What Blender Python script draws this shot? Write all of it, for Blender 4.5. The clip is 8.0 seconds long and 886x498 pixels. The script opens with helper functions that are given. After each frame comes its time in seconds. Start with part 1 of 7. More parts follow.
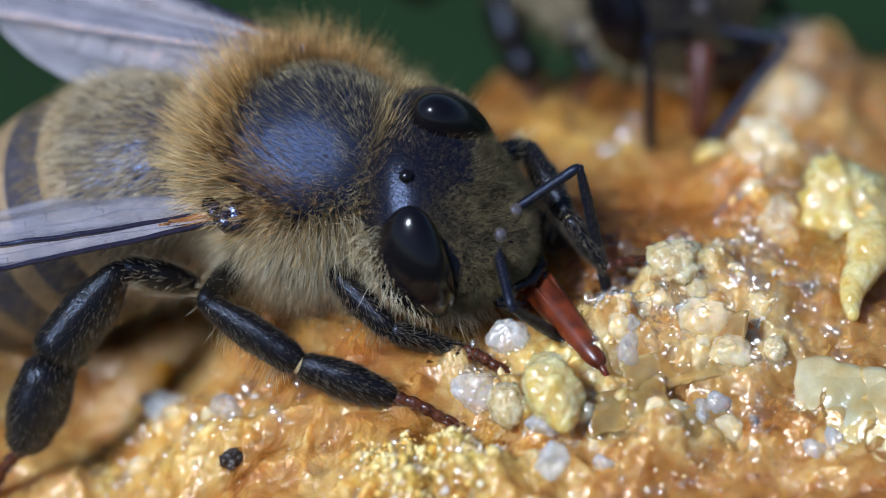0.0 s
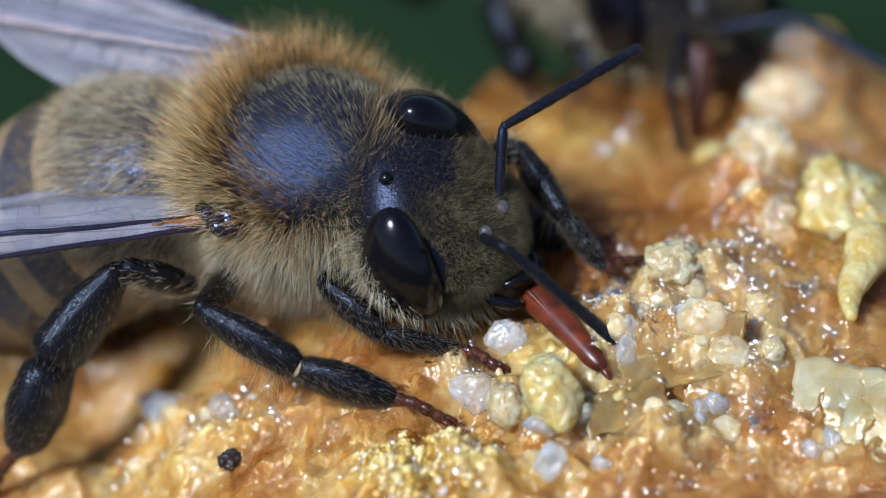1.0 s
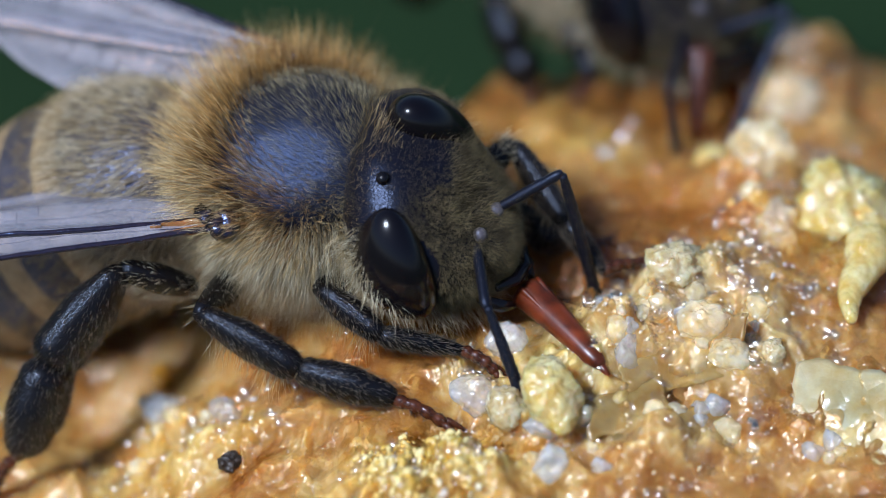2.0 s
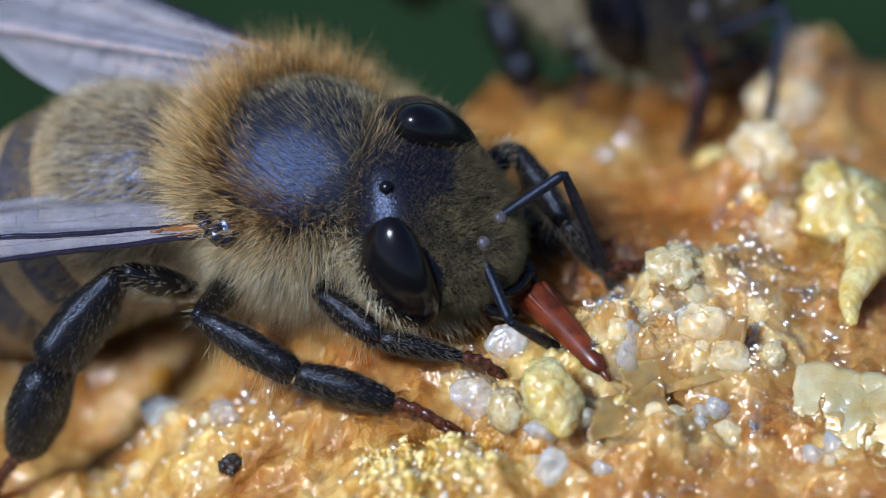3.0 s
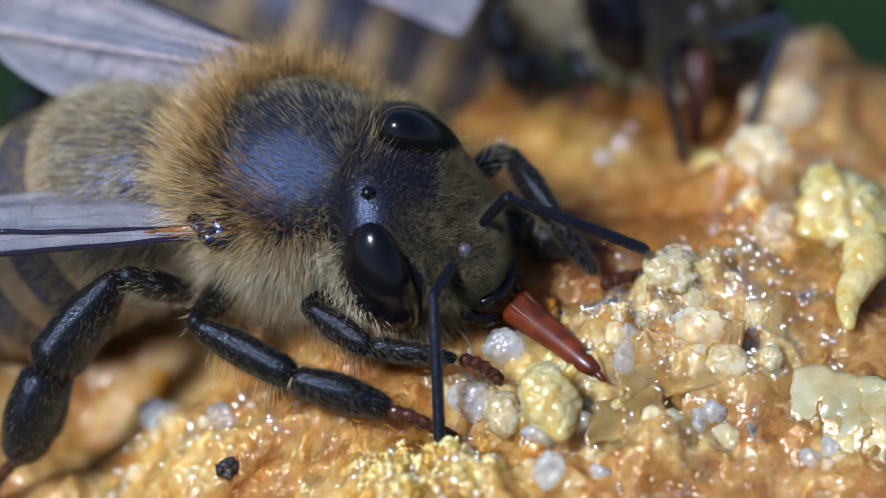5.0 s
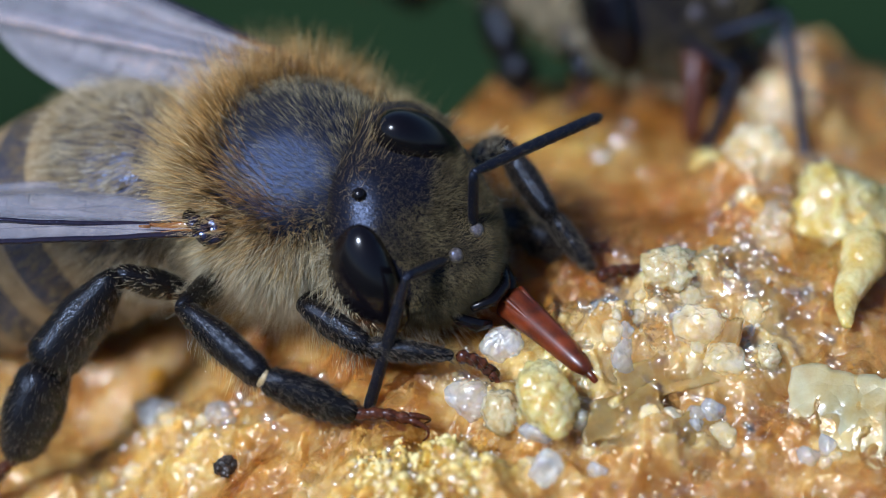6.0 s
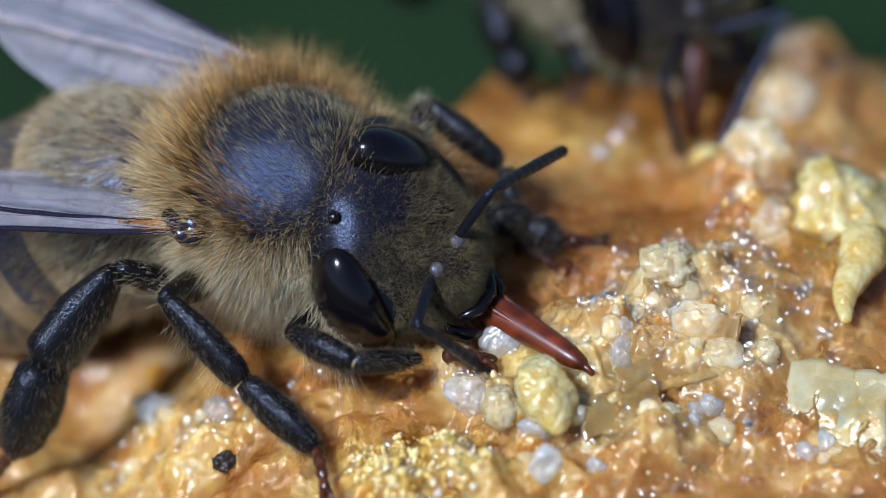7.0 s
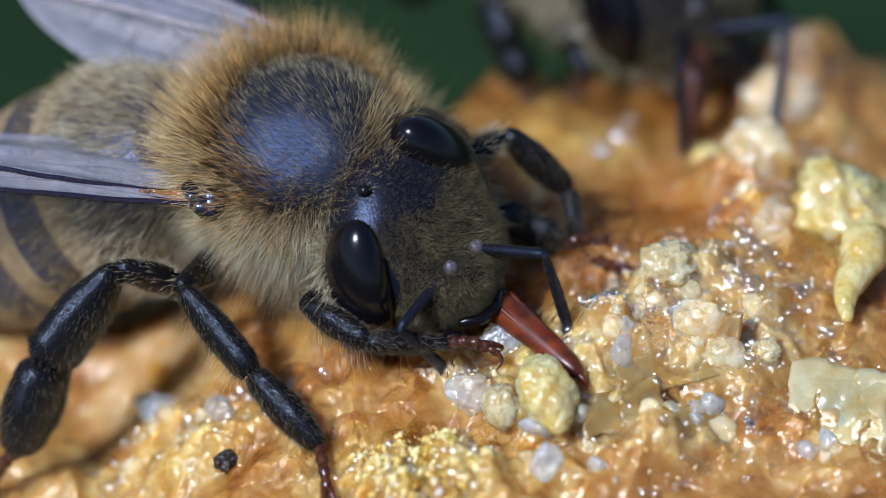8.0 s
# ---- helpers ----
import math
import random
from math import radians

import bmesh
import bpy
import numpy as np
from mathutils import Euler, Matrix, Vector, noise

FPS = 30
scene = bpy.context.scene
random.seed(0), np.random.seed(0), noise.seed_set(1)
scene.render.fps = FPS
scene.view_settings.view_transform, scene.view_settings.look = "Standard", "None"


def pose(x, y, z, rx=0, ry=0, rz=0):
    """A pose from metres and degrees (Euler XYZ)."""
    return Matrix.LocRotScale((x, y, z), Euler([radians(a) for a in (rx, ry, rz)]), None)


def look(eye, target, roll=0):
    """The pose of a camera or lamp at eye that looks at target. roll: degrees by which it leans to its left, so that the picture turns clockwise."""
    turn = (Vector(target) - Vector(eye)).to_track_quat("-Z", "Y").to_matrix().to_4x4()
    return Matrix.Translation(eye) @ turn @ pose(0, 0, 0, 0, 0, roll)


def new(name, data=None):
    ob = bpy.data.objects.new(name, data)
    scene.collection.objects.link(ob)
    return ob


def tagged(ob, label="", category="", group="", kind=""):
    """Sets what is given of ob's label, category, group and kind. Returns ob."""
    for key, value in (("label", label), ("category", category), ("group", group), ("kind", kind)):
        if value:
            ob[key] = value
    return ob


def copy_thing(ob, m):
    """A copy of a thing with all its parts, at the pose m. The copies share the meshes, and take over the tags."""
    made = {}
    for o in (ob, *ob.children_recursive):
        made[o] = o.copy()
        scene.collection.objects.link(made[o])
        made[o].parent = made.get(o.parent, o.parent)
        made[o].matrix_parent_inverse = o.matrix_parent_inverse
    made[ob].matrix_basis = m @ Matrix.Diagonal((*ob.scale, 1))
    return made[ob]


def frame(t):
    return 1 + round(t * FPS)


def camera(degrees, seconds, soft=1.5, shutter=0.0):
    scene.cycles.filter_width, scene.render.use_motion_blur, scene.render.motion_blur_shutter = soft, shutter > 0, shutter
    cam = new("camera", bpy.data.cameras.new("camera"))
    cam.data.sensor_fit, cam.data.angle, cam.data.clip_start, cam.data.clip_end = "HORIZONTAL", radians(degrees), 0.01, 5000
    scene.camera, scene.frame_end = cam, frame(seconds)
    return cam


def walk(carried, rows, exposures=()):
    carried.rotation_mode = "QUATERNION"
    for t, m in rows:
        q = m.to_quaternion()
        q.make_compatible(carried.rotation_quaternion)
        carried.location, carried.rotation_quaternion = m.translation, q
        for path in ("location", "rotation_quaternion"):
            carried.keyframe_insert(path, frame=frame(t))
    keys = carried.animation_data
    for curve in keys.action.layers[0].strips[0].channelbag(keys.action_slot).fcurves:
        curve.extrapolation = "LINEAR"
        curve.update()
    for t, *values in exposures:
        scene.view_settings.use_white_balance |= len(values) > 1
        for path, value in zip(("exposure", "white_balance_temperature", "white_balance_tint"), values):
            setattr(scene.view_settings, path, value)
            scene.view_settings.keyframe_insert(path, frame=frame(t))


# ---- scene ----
MM = 0.001

# ---- the camera and its walk ----
cam = camera(7.476, 8.0, soft=0.65)
cam.data.dof.use_dof = True
cam.data.dof.focus_distance = 0.1202
cam.data.dof.aperture_fstop = 50
walk(cam, [
    (0.0, look((-0.000030, -0.084872, 0.087034), (-0.000030, -0.000019, 0.002181))),
    (0.5, look((-0.000010, -0.084869, 0.087037), (-0.000010, -0.000016, 0.002184))),
    (1.0, look((0.000000, -0.084866, 0.087040), (0.000000, -0.000013, 0.002187))),
    (1.5, look((0.000000, -0.084853, 0.087053), (0.000000, 0.000000, 0.002200))),
    (3.0, look((-0.000010, -0.084805, 0.087101), (-0.000010, 0.000048, 0.002248))),
    (3.5, look((-0.000010, -0.084786, 0.087120), (-0.000010, 0.000067, 0.002267))),
    (4.0, look((0.000000, -0.084768, 0.087138), (0.000000, 0.000085, 0.002285))),
    (4.5, look((0.000015, -0.084756, 0.087150), (0.000015, 0.000097, 0.002297))),
    (6.0, look((0.000075, -0.084780, 0.087126), (0.000075, 0.000073, 0.002273))),
    (6.5, look((0.000087, -0.084807, 0.087099), (0.000087, 0.000046, 0.002246))),
    (7.0, look((0.000095, -0.084841, 0.087065), (0.000095, 0.000012, 0.002212))),
    (7.5, look((0.000090, -0.084853, 0.087053), (0.000090, 0.000000, 0.002200))),
    (8.0, look((0.000075, -0.084853, 0.087053), (0.000075, 0.000000, 0.002200))),
], [(0.0, 0.06, 5330, 10), (8.0, 0.06, 5330, 10)])

# ---- world, sun ----
SUN_FROM = Vector((-0.44, -0.38, 0.81)).normalized()
world = bpy.data.worlds.new("daylight")
scene.world = world
world.use_nodes = True
wn = world.node_tree.nodes
sky = wn.new("ShaderNodeTexSky")
sky.sky_type = "NISHITA"
sky.sun_disc = False
sky.sun_elevation = math.asin(SUN_FROM.z)
sky.sun_rotation = math.atan2(SUN_FROM.x, SUN_FROM.y)
wn["Background"].inputs["Strength"].default_value = 0.075
world.node_tree.links.new(sky.outputs["Color"], wn["Background"].inputs["Color"])
sun = new("sun", bpy.data.lights.new("sun", "SUN"))
sun.data.energy = 4.6
sun.data.angle = radians(11)
sun.data.color = (1.0, 0.99, 1.0)
sun.matrix_world = look(tuple(SUN_FROM), (0, 0, 0))
scene.view_settings.exposure = 0.0


# ---- materials ----
def material(name):
    m = bpy.data.materials.new(name)
    m.use_nodes = True
    return m, m.node_tree.nodes, m.node_tree.links, m.node_tree.nodes["Principled BSDF"]


def noise_node(nodes, links, scale, detail=4.0, rough=0.55):
    """Noise in the thing's own space; scale in waves a millimetre."""
    co = nodes.new("ShaderNodeTexCoord")
    n = nodes.new("ShaderNodeTexNoise")
    n.inputs["Scale"].default_value = scale * 1000
    n.inputs["Detail"].default_value = detail
    n.inputs["Roughness"].default_value = rough
    links.new(co.outputs["Object"], n.inputs["Vector"])
    return n


def ramp_node(nodes, links, source, stops):
    r = nodes.new("ShaderNodeValToRGB")
    els = r.color_ramp.elements
    while len(els) < len(stops):
        els.new(0.5)
    for el, (p, c) in zip(els, stops):
        el.position, el.color = p, (*c, 1)
    links.new(source, r.inputs["Fac"])
    return r


def bump_on(nodes, links, bsdf, height, strength, depth_mm):
    b = nodes.new("ShaderNodeBump")
    b.inputs["Strength"].default_value = strength
    b.inputs["Distance"].default_value = depth_mm * MM
    links.new(height, b.inputs["Height"])
    links.new(b.outputs["Normal"], bsdf.inputs["Normal"])
    return b


def chitin(name, dark, light, rough, scale=6.0, bump=0.012, spec=0.5, tint=(0.42, 0.56, 1.0, 1)):
    m, n, l, p = material(name)
    ns = noise_node(n, l, scale)
    r = ramp_node(n, l, ns.outputs["Fac"], [(0.3, dark), (0.75, light)])
    l.new(r.outputs["Color"], p.inputs["Base Color"])
    p.inputs["Roughness"].default_value = rough
    p.inputs["Specular IOR Level"].default_value = spec
    p.inputs["Specular Tint"].default_value = tint
    co = n.new("ShaderNodeTexCoord")
    pits = n.new("ShaderNodeTexVoronoi")
    pits.inputs["Scale"].default_value = scale * 2500
    l.new(co.outputs["Object"], pits.inputs["Vector"])
    bump_on(n, l, p, pits.outputs["Distance"], 1.0, bump)
    return m


def hair_material(name, root, tip, rough=0.28, through_light=0.35):
    """Hair whose tint changes from strand to strand, the shade inside the coat painted into its roots."""
    m, n, l, p = material(name)
    g = n.new("ShaderNodeNewGeometry")
    tuft = noise_node(n, l, 2.8, 2.0)
    sway = n.new("ShaderNodeMath")
    sway.operation = "MULTIPLY_ADD"
    sway.inputs[1].default_value = 2.2
    sway.inputs[2].default_value = -1.1
    l.new(tuft.outputs["Fac"], sway.inputs[0])
    both = n.new("ShaderNodeMath")
    l.new(sway.outputs["Value"], both.inputs[0])
    l.new(g.outputs["Random Per Island"], both.inputs[1])
    r = ramp_node(n, l, both.outputs["Value"], [(0.0, root), (1.0, tip)])
    # darker root colour stands in for shade and dark cuticle between the hairs
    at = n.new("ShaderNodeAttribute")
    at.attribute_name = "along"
    shaded_tint = n.new("ShaderNodeMix")
    shaded_tint.data_type = "RGBA"
    shaded_tint.inputs["A"].default_value = (*[0.45 * c for c in root], 1)
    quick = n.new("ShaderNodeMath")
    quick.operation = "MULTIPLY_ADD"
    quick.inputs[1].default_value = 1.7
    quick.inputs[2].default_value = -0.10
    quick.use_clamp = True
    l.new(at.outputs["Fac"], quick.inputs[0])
    l.new(quick.outputs["Value"], shaded_tint.inputs["Factor"])
    l.new(r.outputs["Color"], shaded_tint.inputs["B"])
    l.new(shaded_tint.outputs["Result"], p.inputs["Base Color"])
    p.inputs["Roughness"].default_value = rough
    p.inputs["Specular IOR Level"].default_value = 0.45
    t = n.new("ShaderNodeBsdfTranslucent")
    l.new(shaded_tint.outputs["Result"], t.inputs["Color"])
    mix = n.new("ShaderNodeMixShader")
    mix.inputs["Fac"].default_value = through_light
    l.new(p.outputs["BSDF"], mix.inputs[1])
    l.new(t.outputs["BSDF"], mix.inputs[2])
    l.new(mix.outputs["Shader"], n["Material Output"].inputs["Surface"])
    return m


M_THORAX = chitin("thorax_cuticle", (0.005, 0.005, 0.009), (0.013, 0.012, 0.018), 0.34, 20, 0.007, 0.95, (0.40, 0.54, 1.0, 1))
M_HEAD = chitin("head_cuticle", (0.004, 0.004, 0.007), (0.009, 0.008, 0.012), 0.28, 12, 0.004, 0.28, (0.55, 0.66, 1.0, 1))
M_LEG = chitin("leg_cuticle", (0.003, 0.003, 0.003), (0.010, 0.007, 0.006), 0.25, 14, 0.008, 0.36, (0.7, 0.8, 1.0, 1))
M_TARSUS = chitin("tarsus_cuticle", (0.022, 0.007, 0.004), (0.11, 0.032, 0.011), 0.22, 10, 0.004, 0.4, (0.9, 0.85, 0.9, 1))
M_ANTENNA = chitin("antenna_cuticle", (0.004, 0.004, 0.007), (0.010, 0.010, 0.014), 0.36, 22, 0.004, 0.36, (0.6, 0.7, 1.0, 1))
M_ABDOMEN = chitin("abdomen_cuticle", (0.030, 0.026, 0.030), (0.085, 0.070, 0.066), 0.36, 6, 0.012, 0.7)
M_BAND = chitin("abdomen_band", (0.20, 0.13, 0.06), (0.34, 0.24, 0.12), 0.5, 5, 0.015, 0.4)
M_JOINT = chitin("joint_skin", (0.40, 0.28, 0.12), (0.60, 0.46, 0.24), 0.4, 12, 0.008, 0.4)
M_SOCKET = chitin("socket_skin", (0.05, 0.04, 0.04), (0.16, 0.14, 0.14), 0.3, 14, 0.006, 0.5)
M_VEIN = chitin("wing_vein", (0.008, 0.006, 0.009), (0.028, 0.016, 0.018), 0.20, 10, 0.004, 1.0)
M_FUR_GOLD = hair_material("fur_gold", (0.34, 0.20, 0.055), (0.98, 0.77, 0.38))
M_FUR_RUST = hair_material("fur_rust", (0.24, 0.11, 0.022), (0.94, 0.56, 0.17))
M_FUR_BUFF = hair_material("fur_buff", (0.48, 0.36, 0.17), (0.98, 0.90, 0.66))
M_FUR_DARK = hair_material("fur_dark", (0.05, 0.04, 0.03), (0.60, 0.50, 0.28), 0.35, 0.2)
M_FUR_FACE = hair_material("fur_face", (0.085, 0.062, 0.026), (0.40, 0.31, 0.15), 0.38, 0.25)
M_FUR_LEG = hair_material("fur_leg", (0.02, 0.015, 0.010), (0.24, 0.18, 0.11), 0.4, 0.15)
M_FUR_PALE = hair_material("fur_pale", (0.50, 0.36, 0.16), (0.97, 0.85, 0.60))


def eye_material():
    m, n, l, p = material("compound_eye")
    p.inputs["Base Color"].default_value = (0.004, 0.003, 0.004, 1)
    p.inputs["Roughness"].default_value = 0.20
    p.inputs["Specular IOR Level"].default_value = 0.34
    co = n.new("ShaderNodeTexCoord")
    v = n.new("ShaderNodeTexVoronoi")
    v.inputs["Scale"].default_value = 42000
    l.new(co.outputs["Object"], v.inputs["Vector"])
    bump_on(n, l, p, v.outputs["Distance"], 0.1, 0.001)
    return m


def amber_material(name, dark, light, rough=0.20):
    """The clear red-brown horn of the mouthparts."""
    m, n, l, p = material(name)
    ns = noise_node(n, l, 2.2)
    r = ramp_node(n, l, ns.outputs["Fac"], [(0.3, dark), (0.7, light)])
    l.new(r.outputs["Color"], p.inputs["Base Color"])
    p.inputs["Roughness"].default_value = rough
    p.inputs["Subsurface Weight"].default_value = 0.25
    p.inputs["Subsurface Radius"].default_value = (1.0, 0.3, 0.1)
    p.inputs["Subsurface Scale"].default_value = 0.25 * MM
    return m


def wing_material():
    m, n, l, p = material("wing_membrane")
    ns = noise_node(n, l, 1.3)
    r = ramp_node(n, l, ns.outputs["Fac"], [(0.3, (0.34, 0.31, 0.34)), (0.7, (0.54, 0.49, 0.53))])
    l.new(r.outputs["Color"], p.inputs["Base Color"])
    p.inputs["Roughness"].default_value = 0.28
    p.inputs["Specular IOR Level"].default_value = 1.0
    p.inputs["Thin Film Thickness"].default_value = 420
    p.inputs["Thin Film IOR"].default_value = 1.45
    fine = noise_node(n, l, 9.0, 3.0)
    wave = noise_node(n, l, 1.6, 1.0)
    add = n.new("ShaderNodeMath")
    add.operation = "MULTIPLY_ADD"
    add.inputs[1].default_value = 3.0
    l.new(wave.outputs["Fac"], add.inputs[0])
    l.new(fine.outputs["Fac"], add.inputs[2])
    bump_on(n, l, p, add.outputs["Value"], 0.9, 0.03)
    clear = n.new("ShaderNodeBsdfTransparent")
    mix = n.new("ShaderNodeMixShader")
    mix.inputs["Fac"].default_value = 0.38
    l.new(clear.outputs["BSDF"], mix.inputs[1])
    l.new(p.outputs["BSDF"], mix.inputs[2])
    l.new(mix.outputs["Shader"], n["Material Output"].inputs["Surface"])
    return m


def comb_material():
    """Broken honeycomb: amber honey-soaked wax, paler where the attribute 'wax' is high and yellow where 'yellow' is."""
    m, n, l, p = material("honeycomb")
    at = n.new("ShaderNodeAttribute")
    at.attribute_name = "wax"
    yel = n.new("ShaderNodeAttribute")
    yel.attribute_name = "yellow"
    big = noise_node(n, l, 0.55, 4.0)
    small = noise_node(n, l, 1.7, 5.0, 0.62)
    small.inputs["Distortion"].default_value = 0.8
    sum1 = n.new("ShaderNodeMath")
    sum1.operation = "MULTIPLY_ADD"
    sum1.inputs[1].default_value = 0.9
    l.new(small.outputs["Fac"], sum1.inputs[0])
    l.new(big.outputs["Fac"], sum1.inputs[2])
    sum2 = n.new("ShaderNodeMath")
    sum2.operation = "MULTIPLY_ADD"
    sum2.inputs[1].default_value = 0.25
    l.new(at.outputs["Fac"], sum2.inputs[0])
    l.new(sum1.outputs["Value"], sum2.inputs[2])
    shift = n.new("ShaderNodeMath")
    shift.inputs[1].default_value = -0.6
    l.new(sum2.outputs["Value"], shift.inputs[0])
    amber = ramp_node(n, l, shift.outputs["Value"], [(0.14, (0.16, 0.062, 0.008)), (0.30, (0.25, 0.118, 0.024)), (0.46, (0.32, 0.19, 0.056)), (0.64, (0.38, 0.27, 0.115)), (0.90, (0.52, 0.44, 0.27))])
    gold = ramp_node(n, l, small.outputs["Fac"], [(0.34, (0.36, 0.19, 0.02)), (0.5, (0.46, 0.32, 0.06)), (0.66, (0.56, 0.48, 0.21))])
    mix = n.new("ShaderNodeMix")
    mix.data_type = "RGBA"
    l.new(yel.outputs["Fac"], mix.inputs["Factor"])
    l.new(amber.outputs["Color"], mix.inputs["A"])
    l.new(gold.outputs["Color"], mix.inputs["B"])
    l.new(mix.outputs["Result"], p.inputs["Base Color"])
    p.inputs["Roughness"].default_value = 0.30
    p.inputs["Specular IOR Level"].default_value = 0.3
    p.inputs["Coat Weight"].default_value = 0.35
    p.inputs["Coat Roughness"].default_value = 0.12
    p.inputs["Coat IOR"].default_value = 1.5
    p.inputs["Subsurface Weight"].default_value = 1.0
    p.inputs["Subsurface Radius"].default_value = (1.0, 0.7, 0.35)
    p.inputs["Subsurface Scale"].default_value = 1.1 * MM
    # soft lumps under the honey, more of them on the wax
    co = n.new("ShaderNodeTexCoord")
    v = n.new("ShaderNodeTexVoronoi")
    v.feature = "SMOOTH_F1"
    v.inputs["Scale"].default_value = 6500
    v.inputs["Smoothness"].default_value = 0.6
    l.new(co.outputs["Object"], v.inputs["Vector"])
    grow = n.new("ShaderNodeMath")
    grow.operation = "MULTIPLY_ADD"
    grow.inputs[1].default_value = -0.55
    grow.inputs[2].default_value = -0.04
    l.new(at.outputs["Fac"], grow.inputs[0])
    mul = n.new("ShaderNodeMath")
    mul.operation = "MULTIPLY"
    l.new(v.outputs["Distance"], mul.inputs[0])
    l.new(grow.outputs["Value"], mul.inputs[1])
    fine = noise_node(n, l, 3.0, 2.0, 0.5)
    add = n.new("ShaderNodeMath")
    add.operation = "MULTIPLY_ADD"
    add.inputs[1].default_value = 0.45
    l.new(fine.outputs["Fac"], add.inputs[0])
    l.new(mul.outputs["Value"], add.inputs[2])
    b = bump_on(n, l, p, add.outputs["Value"], 1.0, 0.085)
    l.new(b.outputs["Normal"], p.inputs["Coat Normal"])
    return m


def lump_material(name, dark, light, rough=0.15, clear=0.0, sss=0.7, bump=0.05, scale=4.0, coat=0.8, mixed=False):
    m, n, l, p = material(name)
    if mixed:
        ns = n.new("ShaderNodeNewGeometry").outputs["Random Per Island"]
    else:
        ns = noise_node(n, l, scale * 0.6, 6.0, 0.6).outputs["Fac"]
    r = ramp_node(n, l, ns, [(0.0 if mixed else 0.36, dark), (1.0 if mixed else 0.62, light)])
    l.new(r.outputs["Color"], p.inputs["Base Color"])
    p.inputs["Roughness"].default_value = rough
    p.inputs["Transmission Weight"].default_value = clear
    p.inputs["IOR"].default_value = 1.48
    p.inputs["Coat Weight"].default_value = coat
    p.inputs["Coat Roughness"].default_value = 0.10
    p.inputs["Coat IOR"].default_value = 1.5
    p.inputs["Subsurface Weight"].default_value = sss
    p.inputs["Subsurface Radius"].default_value = (1.0, 0.8, 0.5)
    p.inputs["Subsurface Scale"].default_value = 0.5 * MM
    if bump:
        co = n.new("ShaderNodeTexCoord")
        v = n.new("ShaderNodeTexVoronoi")
        v.inputs["Scale"].default_value = scale * 2400
        l.new(co.outputs["Object"], v.inputs["Vector"])
        fine = noise_node(n, l, scale * 1.5, 4.0)
        sub = n.new("ShaderNodeMath")
        sub.operation = "SUBTRACT"
        l.new(fine.outputs["Fac"], sub.inputs[0])
        l.new(v.outputs["Distance"], sub.inputs[1])
        b = bump_on(n, l, p, sub.outputs["Value"], 0.8, bump)
        l.new(b.outputs["Normal"], p.inputs["Coat Normal"])
    return m


def honey_material(name, deep, pale):
    """Amber honey with a wet, gently waving skin: milky through its depth, darker where it is deep."""
    m, n, l, p = material(name)
    ns = noise_node(n, l, 0.5, 3.0)
    at = n.new("ShaderNodeAttribute")
    at.attribute_name = "depth"
    half = n.new("ShaderNodeMath")
    half.operation = "MULTIPLY_ADD"
    half.inputs[1].default_value = -0.9
    l.new(at.outputs["Fac"], half.inputs[0])
    l.new(ns.outputs["Fac"], half.inputs[2])
    off = n.new("ShaderNodeMath")
    off.inputs[1].default_value = 0.15
    l.new(half.outputs["Value"], off.inputs[0])
    r = ramp_node(n, l, off.outputs["Value"], [(0.15, deep), (0.70, pale)])
    l.new(r.outputs["Color"], p.inputs["Base Color"])
    p.inputs["Transmission Weight"].default_value = 1.0
    p.inputs["IOR"].default_value = 1.49
    p.inputs["Roughness"].default_value = 0.10
    a = noise_node(n, l, 4.2, 2.5, 0.5)
    bump_on(n, l, p, a.outputs["Fac"], 1.0, 0.34)
    return m


def wet_material(name, shine=0.12, rough=0.20):
    """Clear drops: the wax shows through, and their skin mirrors the sky."""
    m, n, l, p = material(name)
    gloss = n.new("ShaderNodeBsdfGlossy")
    gloss.inputs["Roughness"].default_value = rough
    clear = n.new("ShaderNodeBsdfTransparent")
    clear.inputs["Color"].default_value = (1.0, 0.99, 0.95, 1)
    mix = n.new("ShaderNodeMixShader")
    mix.inputs["Fac"].default_value = shine
    l.new(clear.outputs["BSDF"], mix.inputs[1])
    l.new(gloss.outputs["BSDF"], mix.inputs[2])
    l.new(mix.outputs["Shader"], n["Material Output"].inputs["Surface"])
    return m


def grass_material():
    m, n, l, p = material("grass")
    a = noise_node(n, l, 0.02, 6.0)
    r = ramp_node(n, l, a.outputs["Fac"], [(0.3, (0.008, 0.018, 0.006)), (0.55, (0.016, 0.034, 0.010)), (0.8, (0.030, 0.054, 0.016))])
    l.new(r.outputs["Color"], p.inputs["Base Color"])
    p.inputs["Roughness"].default_value = 0.8
    p.inputs["Specular IOR Level"].default_value = 0.1
    return m


M_EYE = eye_material()
M_TONGUE = amber_material("tongue_horn", (0.020, 0.004, 0.001), (0.16, 0.028, 0.005), 0.34)
M_AMBER = amber_material("wing_base_horn", (0.10, 0.035, 0.008), (0.36, 0.16, 0.05), 0.18)
M_WING = wing_material()
M_COMB = comb_material()
M_YELLOW = lump_material("yellow_wax", (0.67, 0.45, 0.09), (0.82, 0.69, 0.33), 0.18, 0.25, 1.0, 0.05, 3.0)
M_CREAM = lump_material("cream_wax", (0.56, 0.39, 0.15), (0.74, 0.63, 0.38), 0.2, 0.25, 0.8, 0.03)
M_SUGAR = lump_material("honey_sugar", (0.50, 0.50, 0.48), (0.68, 0.70, 0.72), 0.22, 0.65, 0.6, 0.02)
M_CLEAR = lump_material("clear_honey", (0.84, 0.62, 0.28), (0.95, 0.86, 0.64), 0.14, 0.6, 0.8, 0.02)
